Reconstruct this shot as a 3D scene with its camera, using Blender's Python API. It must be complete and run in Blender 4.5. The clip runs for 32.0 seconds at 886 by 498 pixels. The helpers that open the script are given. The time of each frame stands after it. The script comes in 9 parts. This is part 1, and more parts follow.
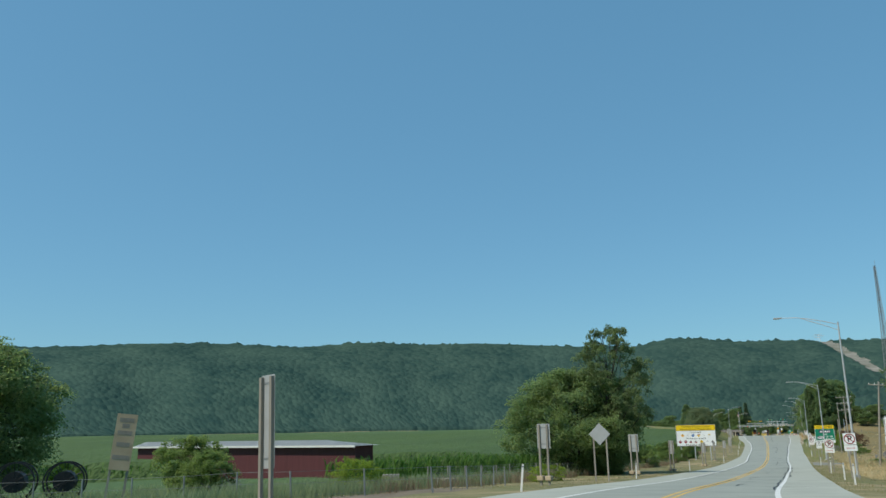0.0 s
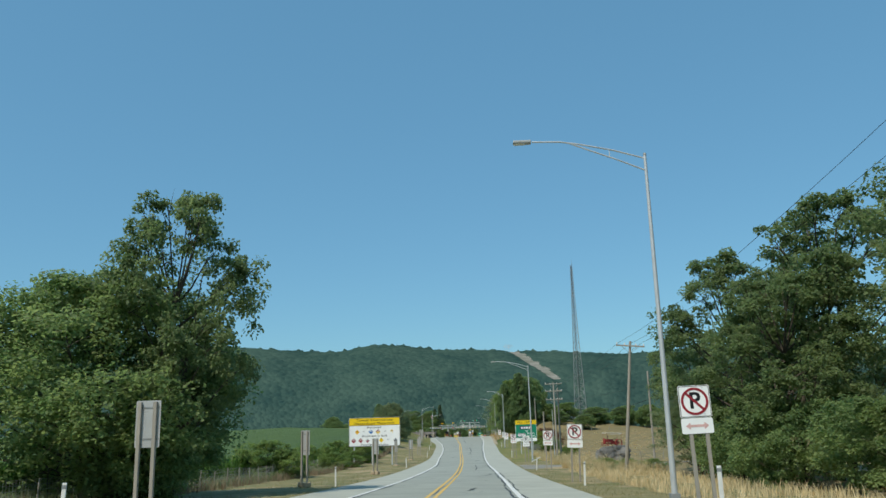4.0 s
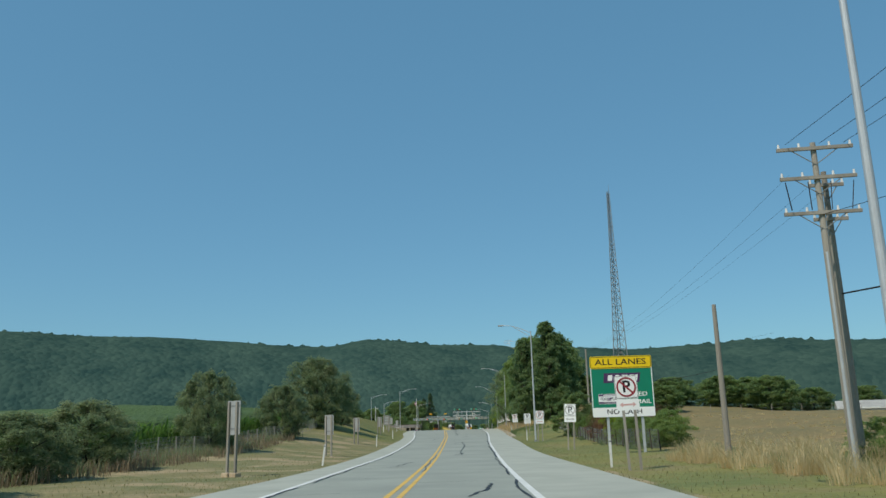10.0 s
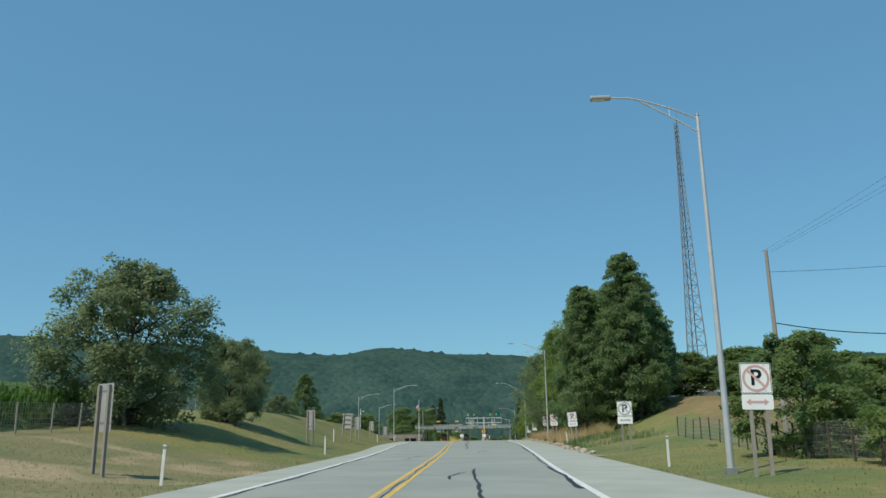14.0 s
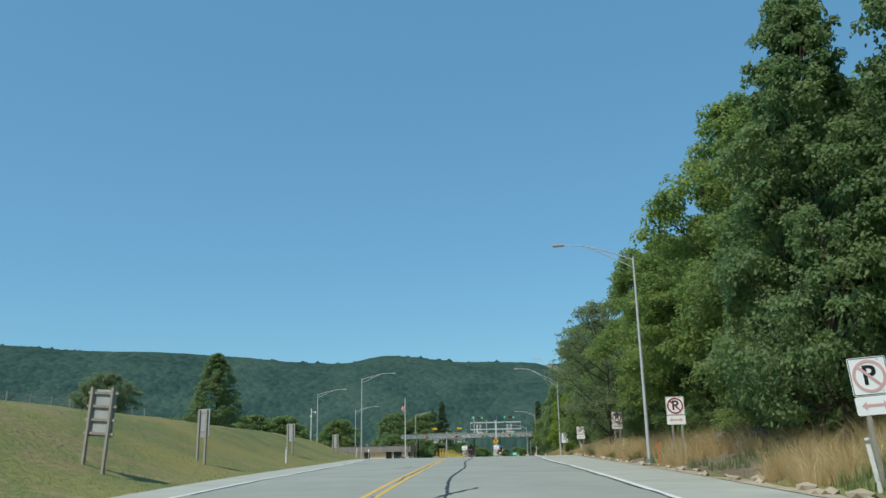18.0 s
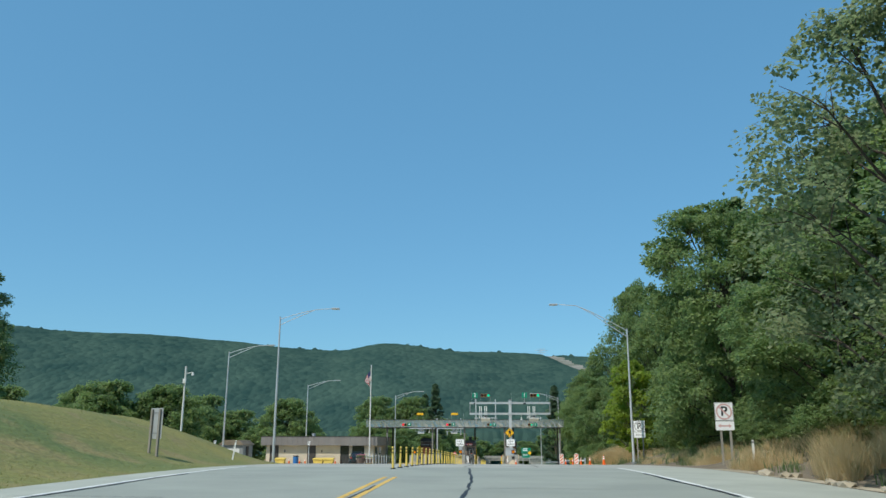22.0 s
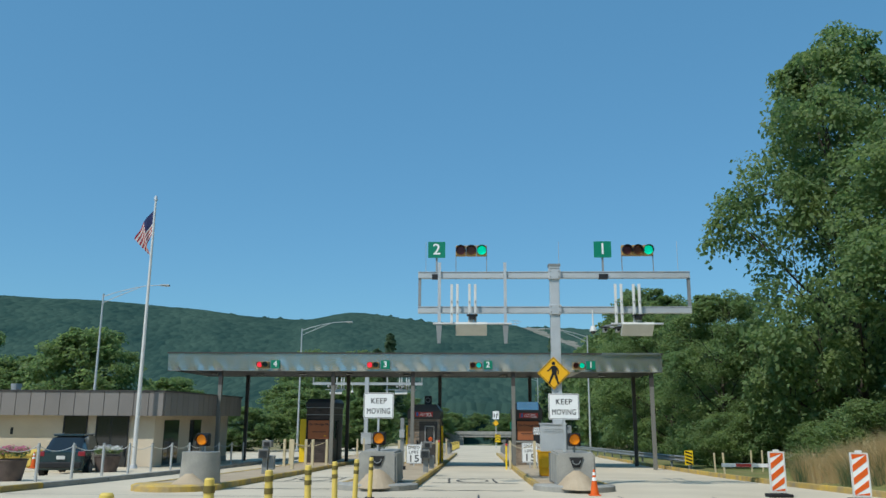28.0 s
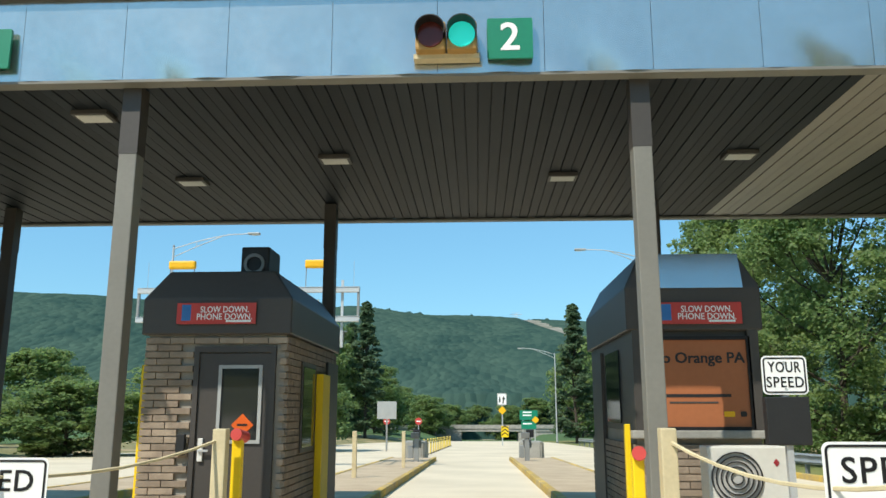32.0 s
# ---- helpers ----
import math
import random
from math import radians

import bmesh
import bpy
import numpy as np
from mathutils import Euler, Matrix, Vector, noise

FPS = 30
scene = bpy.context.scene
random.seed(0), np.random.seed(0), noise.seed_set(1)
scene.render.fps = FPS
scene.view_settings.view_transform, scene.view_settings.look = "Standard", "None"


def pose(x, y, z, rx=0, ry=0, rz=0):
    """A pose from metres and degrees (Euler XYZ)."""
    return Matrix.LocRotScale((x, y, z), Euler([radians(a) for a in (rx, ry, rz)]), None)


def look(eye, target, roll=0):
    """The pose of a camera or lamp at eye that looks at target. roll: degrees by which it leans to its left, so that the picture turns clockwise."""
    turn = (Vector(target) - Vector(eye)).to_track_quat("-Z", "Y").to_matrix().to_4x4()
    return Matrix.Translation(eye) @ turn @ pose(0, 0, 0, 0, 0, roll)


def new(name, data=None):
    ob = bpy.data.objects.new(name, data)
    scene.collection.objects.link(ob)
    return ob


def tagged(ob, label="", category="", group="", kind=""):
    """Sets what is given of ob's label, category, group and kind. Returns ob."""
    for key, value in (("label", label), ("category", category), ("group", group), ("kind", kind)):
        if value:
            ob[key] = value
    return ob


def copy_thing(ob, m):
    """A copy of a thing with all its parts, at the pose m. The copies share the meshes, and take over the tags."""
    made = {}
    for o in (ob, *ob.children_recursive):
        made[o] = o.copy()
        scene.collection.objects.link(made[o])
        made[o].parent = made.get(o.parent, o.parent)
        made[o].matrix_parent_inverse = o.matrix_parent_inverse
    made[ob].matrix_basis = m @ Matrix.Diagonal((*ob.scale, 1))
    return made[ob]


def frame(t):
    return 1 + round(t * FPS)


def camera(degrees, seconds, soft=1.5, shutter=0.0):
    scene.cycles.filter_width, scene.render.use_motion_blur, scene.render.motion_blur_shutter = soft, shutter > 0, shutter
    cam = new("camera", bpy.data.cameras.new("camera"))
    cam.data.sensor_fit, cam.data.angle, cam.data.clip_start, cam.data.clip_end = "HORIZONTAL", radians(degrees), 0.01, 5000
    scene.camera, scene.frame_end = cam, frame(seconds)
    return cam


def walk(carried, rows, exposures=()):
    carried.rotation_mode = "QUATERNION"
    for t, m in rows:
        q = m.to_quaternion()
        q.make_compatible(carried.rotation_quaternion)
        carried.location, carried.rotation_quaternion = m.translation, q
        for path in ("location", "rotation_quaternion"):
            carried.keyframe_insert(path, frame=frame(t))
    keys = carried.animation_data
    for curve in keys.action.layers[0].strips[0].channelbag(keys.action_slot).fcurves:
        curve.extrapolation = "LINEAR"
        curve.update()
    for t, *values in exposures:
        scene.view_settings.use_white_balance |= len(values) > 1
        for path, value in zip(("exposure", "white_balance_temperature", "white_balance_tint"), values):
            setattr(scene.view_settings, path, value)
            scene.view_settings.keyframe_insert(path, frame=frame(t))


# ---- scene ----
# camera and its drive
cam = camera(58.74, 32.0)
ROWS = [
    (0.0, 1.153, -9.652, 2.773, 23.61, 12.76, 1.22),
    (0.5, 0.366, -4.881, 2.597, 17.64, 13.05, 1.05),
    (1.0, -0.333, 0.025, 2.409, 13.01, 13.26, 1.04),
    (1.5, -0.874, 5.178, 2.196, 9.43, 13.34, 1.07),
    (2.0, -1.242, 10.677, 1.950, 6.64, 13.30, 1.23),
    (2.5, -1.486, 16.518, 1.680, 4.51, 13.17, 1.54),
    (4.5, -1.319, 44.752, 0.358, 2.70, 12.57, 1.61),
    (5.0, -1.326, 52.413, 0.026, 2.83, 12.46, 1.60),
    (5.5, -1.365, 60.261, -0.303, 2.95, 12.39, 1.64),
    (6.0, -1.459, 68.404, -0.622, 3.13, 12.34, 1.68),
    (6.5, -1.551, 76.652, -0.942, 3.05, 12.18, 1.71),
    (7.0, -1.648, 85.052, -1.256, 3.00, 12.02, 1.72),
    (7.5, -1.748, 93.542, -1.558, 2.94, 11.99, 1.69),
    (8.0, -1.848, 102.076, -1.840, 2.90, 12.14, 1.57),
    (8.5, -1.940, 110.620, -2.098, 2.82, 12.36, 1.52),
    (9.0, -2.026, 119.148, -2.327, 2.77, 12.56, 1.44),
    (9.5, -2.100, 127.616, -2.524, 2.65, 12.62, 1.40),
    (10.0, -2.174, 136.007, -2.696, 2.66, 12.75, 1.47),
    (10.5, -2.259, 144.309, -2.847, 2.75, 12.91, 1.55),
    (11.0, -2.364, 152.488, -2.978, 2.84, 12.99, 1.56),
    (11.5, -2.491, 160.435, -3.078, 2.97, 13.17, 1.33),
    (12.0, -2.642, 168.330, -3.172, 3.12, 13.21, 1.16),
    (12.5, -2.816, 176.185, -3.258, 3.32, 13.24, 1.02),
    (13.0, -3.014, 184.011, -3.324, 3.59, 13.29, 0.94),
    (13.5, -3.236, 191.828, -3.358, 3.78, 13.47, 0.84),
    (14.0, -3.463, 199.630, -3.358, 3.81, 13.68, 0.77),
    (14.5, -3.693, 207.421, -3.333, 3.78, 13.97, 0.50),
    (16.5, -4.051, 237.578, -3.060, 4.39, 14.58, 0.62),
    (17.0, -4.290, 245.015, -2.979, 4.47, 14.61, 0.91),
    (17.5, -4.545, 252.344, -2.900, 4.54, 14.59, 1.08),
    (18.0, -4.815, 259.597, -2.824, 4.50, 14.44, 1.12),
    (18.5, -5.104, 266.832, -2.747, 4.52, 14.37, 1.09),
    (19.0, -5.408, 273.962, -2.670, 4.58, 14.29, 0.86),
    (19.5, -5.720, 280.908, -2.590, 4.62, 14.29, 0.53),
    (20.0, -6.031, 287.713, -2.519, 4.68, 14.21, 0.23),
    (20.5, -6.323, 294.361, -2.460, 4.68, 14.10, -0.01),
    (21.0, -6.593, 300.829, -2.411, 4.62, 13.99, -0.06),
    (21.5, -6.857, 307.046, -2.368, 4.61, 13.88, -0.07),
    (22.0, -7.117, 313.054, -2.329, 4.47, 13.85, -0.11),
    (22.5, -7.380, 318.898, -2.291, 4.31, 13.89, -0.24),
    (23.0, -7.649, 324.611, -2.251, 4.10, 13.91, -0.31),
    (23.5, -7.924, 330.227, -2.208, 3.95, 13.87, -0.30),
    (24.0, -8.199, 335.728, -2.166, 3.81, 13.73, -0.37),
    (24.5, -8.455, 341.134, -2.131, 3.67, 13.58, -0.33),
    (25.0, -8.681, 346.468, -2.107, 3.56, 13.39, -0.28),
    (25.5, -8.876, 351.743, -2.097, 3.48, 13.10, -0.15),
    (27.5, -9.254, 372.786, -2.457, 2.87, 12.17, -0.43),
    (28.0, -9.232, 377.586, -2.587, 2.42, 12.00, -0.34),
    (28.5, -9.196, 382.293, -2.726, 2.08, 11.73, -0.35),
    (29.0, -9.153, 386.888, -2.866, 1.85, 11.57, -0.26),
    (29.5, -9.111, 391.401, -3.004, 1.73, 11.52, -0.17),
    (30.0, -9.076, 395.776, -3.142, 1.78, 11.45, 0.01),
    (30.5, -9.047, 399.970, -3.270, 1.93, 11.37, 0.19),
    (31.0, -9.033, 404.039, -3.397, 2.12, 11.43, 0.31),
    (31.5, -9.015, 408.006, -3.520, 2.32, 11.52, 0.19),
    (32.0, -9.012, 411.838, -3.634, 2.47, 11.68, 0.05),
]
walk(cam, [(t, pose(x, y, z, 90 + pitch, roll, yaw)) for t, x, y, z, yaw, pitch, roll in ROWS],
     exposures=((0, 0.0, 6780, 10), (5, 0.06, 6800, 10), (7, -0.03, 6800, 10), (9, -0.13, 6950, 10), (10.5, -0.14, 6800, 10), (12, -0.08, 6800, 10), (15, 0.0, 6750, 10), (17, 0.06, 6680, 10), (20, 0.12, 6480, 10),
                (22, 0.14, 6430, 10), (25, 0.14, 6420, 10), (28, -0.06, 6180, 10), (30, 0.0, 6650, 10), (31, 0.1, 6850, 10), (31.5, 0.3, 6900, 10), (32, 0.58, 6760, 10)))

# ---- world, sun, light ----
sun_dir = Vector((-0.58, -0.70, 1.2)).normalized()   # towards the sun
world = bpy.data.worlds.new("world")
scene.world = world
world.use_nodes = True
wn = world.node_tree.nodes
sky = wn.new("ShaderNodeTexSky")
sky.sky_type, sky.sun_disc = "NISHITA", False
sky.sun_elevation = math.asin(sun_dir.z)
sky.sun_rotation = math.atan2(sun_dir.x, sun_dir.y)
sky.air_density, sky.dust_density, sky.ozone_density, sky.altitude = 1.0, 0.7, 1.6, 200
tint = wn.new("ShaderNodeMix")
tint.data_type, tint.blend_type = "RGBA", "MULTIPLY"
tint.inputs["Factor"].default_value = 1.0
tint.inputs["B"].default_value = (0.70, 1.0, 1.0, 1)
world.node_tree.links.new(sky.outputs[0], tint.inputs["A"])
even = wn.new("ShaderNodeMix")   # hazy summer air evens out the blue
even.data_type = "RGBA"
even.inputs["Factor"].default_value = 0.52
even.inputs["B"].default_value = (0.88, 2.62, 4.5, 1)
world.node_tree.links.new(tint.outputs["Result"], even.inputs["A"])
world.node_tree.links.new(even.outputs["Result"], wn["Background"].inputs[0])
wn["Background"].inputs[1].default_value = 0.13
sun = new("sun", bpy.data.lights.new("sun", "SUN"))
sun.data.energy, sun.data.angle, sun.data.color = 3.6, radians(0.53), (1.0, 0.95, 0.86)
sun.matrix_world = look(sun_dir * 60, (0, 0, 0))

# ---- materials ----


def material(name, colour, rough=0.7, vary=0.25, scale=3.0, fine=40.0, bump=0.2, metal=0.0, other=None, streak=(1, 1, 1), spec=0.4, each=0.0, bump_size=0.02, third=None, patch=0.5):
    """Principled surface with blotches (scale), grain (fine) and relief; other: a second colour for the blotches; each: change from piece to piece."""
    m = bpy.data.materials.new(name)
    m.use_nodes = True
    nt, nodes = m.node_tree, m.node_tree.nodes
    b = nodes["Principled BSDF"]
    geo = nodes.new("ShaderNodeNewGeometry")
    mapping = nodes.new("ShaderNodeMapping")
    mapping.inputs["Scale"].default_value = streak
    nt.links.new(geo.outputs["Position"], mapping.inputs["Vector"])
    n1, n2 = nodes.new("ShaderNodeTexNoise"), nodes.new("ShaderNodeTexNoise")
    for n, s, d in ((n1, scale, 5.0), (n2, fine, 3.0)):
        n.inputs["Scale"].default_value, n.inputs["Detail"].default_value = s, d
        nt.links.new(mapping.outputs[0], n.inputs["Vector"])
    ramp = nodes.new("ShaderNodeMapRange")
    ramp.inputs["From Min"].default_value, ramp.inputs["From Max"].default_value = 0.32, 0.68
    nt.links.new(n1.outputs["Fac"], ramp.inputs["Value"])
    two = nodes.new("ShaderNodeMix")
    two.data_type = "RGBA"
    c2 = other or tuple(v * (1 - vary) for v in colour)
    two.inputs["A"].default_value, two.inputs["B"].default_value = (*colour, 1), (*c2, 1)
    nt.links.new(ramp.outputs[0], two.inputs["Factor"])
    last = two
    if third:
        n3, cut_ = nodes.new("ShaderNodeTexNoise"), nodes.new("ShaderNodeMapRange")
        n3.inputs["Scale"].default_value, n3.inputs["Detail"].default_value, n3.inputs["Distortion"].default_value = patch, 6.0, 0.6
        nt.links.new(mapping.outputs[0], n3.inputs["Vector"])
        cut_.inputs["From Min"].default_value, cut_.inputs["From Max"].default_value = 0.5, 0.64
        nt.links.new(n3.outputs["Fac"], cut_.inputs["Value"])
        last = nodes.new("ShaderNodeMix")
        last.data_type = "RGBA"
        last.inputs["B"].default_value = (*third, 1)
        nt.links.new(two.outputs["Result"], last.inputs["A"])
        nt.links.new(cut_.outputs[0], last.inputs["Factor"])
    hsv = nodes.new("ShaderNodeHueSaturation")
    grain = nodes.new("ShaderNodeMapRange")
    grain.inputs["To Min"].default_value, grain.inputs["To Max"].default_value = 1 - vary * 0.8, 1 + vary * 0.8
    nt.links.new(n2.outputs["Fac"], grain.inputs["Value"])
    nt.links.new(last.outputs["Result"], hsv.inputs["Color"])
    if each:
        info = nodes.new("ShaderNodeObjectInfo")
        rnd = nodes.new("ShaderNodeMapRange")
        rnd.inputs["To Min"].default_value, rnd.inputs["To Max"].default_value = 1 - each, 1 + each
        mul = nodes.new("ShaderNodeMath")
        mul.operation = "MULTIPLY"
        nt.links.new(info.outputs["Random"], rnd.inputs["Value"])
        nt.links.new(rnd.outputs[0], mul.inputs[0])
        nt.links.new(grain.outputs[0], mul.inputs[1])
        nt.links.new(mul.outputs[0], hsv.inputs["Value"])
    else:
        nt.links.new(grain.outputs[0], hsv.inputs["Value"])
    nt.links.new(hsv.outputs[0], b.inputs["Base Color"])
    b.inputs["Roughness"].default_value, b.inputs["Metallic"].default_value = rough, metal
    b.inputs["Specular IOR Level"].default_value = spec
    if bump:
        bp = nodes.new("ShaderNodeBump")
        bp.inputs["Strength"].default_value, bp.inputs["Distance"].default_value = bump, bump_size
        nt.links.new(n2.outputs["Fac"], bp.inputs["Height"])
        nt.links.new(bp.outputs[0], b.inputs["Normal"])
    return m


def leaf_material(name, colour, other, through_light=0.6):
    """Leaves: each leaf its own shade, some light passes through."""
    m = bpy.data.materials.new(name)
    m.use_nodes = True
    nt, nodes = m.node_tree, m.node_tree.nodes
    b = nodes["Principled BSDF"]
    geo = nodes.new("ShaderNodeNewGeometry")
    mix = nodes.new("ShaderNodeMix")
    mix.data_type = "RGBA"
    mix.inputs["A"].default_value, mix.inputs["B"].default_value = (*colour, 1), (*other, 1)
    noise_node = nodes.new("ShaderNodeTexNoise")
    noise_node.inputs["Scale"].default_value = 0.55
    nt.links.new(geo.outputs["Position"], noise_node.inputs["Vector"])
    add = nodes.new("ShaderNodeMath")
    add.operation = "MULTIPLY_ADD"
    add.inputs[1].default_value = 0.55
    nt.links.new(geo.outputs["Random Per Island"], add.inputs[0])
    sub = nodes.new("ShaderNodeMapRange")
    sub.inputs["From Min"].default_value, sub.inputs["From Max"].default_value, sub.inputs["To Max"].default_value = 0.35, 0.65, 0.5
    nt.links.new(noise_node.outputs["Fac"], sub.inputs["Value"])
    nt.links.new(sub.outputs[0], add.inputs[2])
    nt.links.new(add.outputs[0], mix.inputs["Factor"])
    nt.links.new(mix.outputs["Result"], b.inputs["Base Color"])
    b.inputs["Roughness"].default_value, b.inputs["Specular IOR Level"].default_value = 0.55, 0.3
    tr = nodes.new("ShaderNodeBsdfTranslucent")
    hs = nodes.new("ShaderNodeHueSaturation")
    hs.inputs["Value"].default_value, hs.inputs["Saturation"].default_value = 1.5, 1.1
    nt.links.new(mix.outputs["Result"], hs.inputs["Color"])
    nt.links.new(hs.outputs[0], tr.inputs["Color"])
    ms = nodes.new("ShaderNodeMixShader")
    ms.inputs[0].default_value = through_light
    nt.links.new(b.outputs[0], ms.inputs[1])
    nt.links.new(tr.outputs[0], ms.inputs[2])
    nt.links.new(ms.outputs[0], nodes["Material Output"].inputs["Surface"])
    return m


def forest_material(name, a, b, cell):
    """Tree crowns seen from far off: each its own green, domed."""
    m = bpy.data.materials.new(name)
    m.use_nodes = True
    nt, nodes = m.node_tree, m.node_tree.nodes
    p = nodes["Principled BSDF"]
    geo, vor, big = nodes.new("ShaderNodeNewGeometry"), nodes.new("ShaderNodeTexVoronoi"), nodes.new("ShaderNodeTexNoise")
    vor.inputs["Scale"].default_value, big.inputs["Scale"].default_value = 1 / cell, 1 / (cell * 11)
    big.inputs["Detail"].default_value = 5
    tall = nodes.new("ShaderNodeMapping")
    uv = nodes.new("ShaderNodeTexCoord")
    tall.inputs["Scale"].default_value = (0.85, 1.5, 1)
    nt.links.new(uv.outputs["UV"], tall.inputs["Vector"])
    for n in (vor, big):
        nt.links.new(tall.outputs[0], n.inputs["Vector"])
    sep = nodes.new("ShaderNodeSeparateColor")
    nt.links.new(vor.outputs["Color"], sep.inputs[0])
    mean = nodes.new("ShaderNodeMath")
    mean.operation = "MULTIPLY_ADD"
    mean.inputs[1].default_value = 0.45
    wide = nodes.new("ShaderNodeMapRange")
    wide.inputs["From Min"].default_value, wide.inputs["From Max"].default_value, wide.inputs["To Max"].default_value = 0.36, 0.64, 0.55
    nt.links.new(big.outputs["Fac"], wide.inputs["Value"])
    nt.links.new(sep.outputs[0], mean.inputs[0])
    nt.links.new(wide.outputs[0], mean.inputs[2])
    mix = nodes.new("ShaderNodeMix")
    mix.data_type = "RGBA"
    mix.inputs["A"].default_value, mix.inputs["B"].default_value = (*a, 1), (*b, 1)
    nt.links.new(mean.outputs[0], mix.inputs["Factor"])
    nt.links.new(mix.outputs["Result"], p.inputs["Base Color"])
    bp = nodes.new("ShaderNodeBump")
    bp.invert = True
    bp.inputs["Strength"].default_value, bp.inputs["Distance"].default_value = 0.4, cell * 0.5
    nt.links.new(vor.outputs["Distance"], bp.inputs["Height"])
    nt.links.new(bp.outputs[0], p.inputs["Normal"])
    p.inputs["Roughness"].default_value, p.inputs["Specular IOR Level"].default_value = 1.0, 0.0
    return m


def lamp_glass(name, colour, strength):
    m = bpy.data.materials.new(name)
    m.use_nodes = True
    b = m.node_tree.nodes["Principled BSDF"]
    b.inputs["Base Color"].default_value = (*colour, 1)
    b.inputs["Roughness"].default_value = 0.25
    b.inputs["Emission Color"].default_value = (*colour, 1)
    b.inputs["Emission Strength"].default_value = strength
    return m


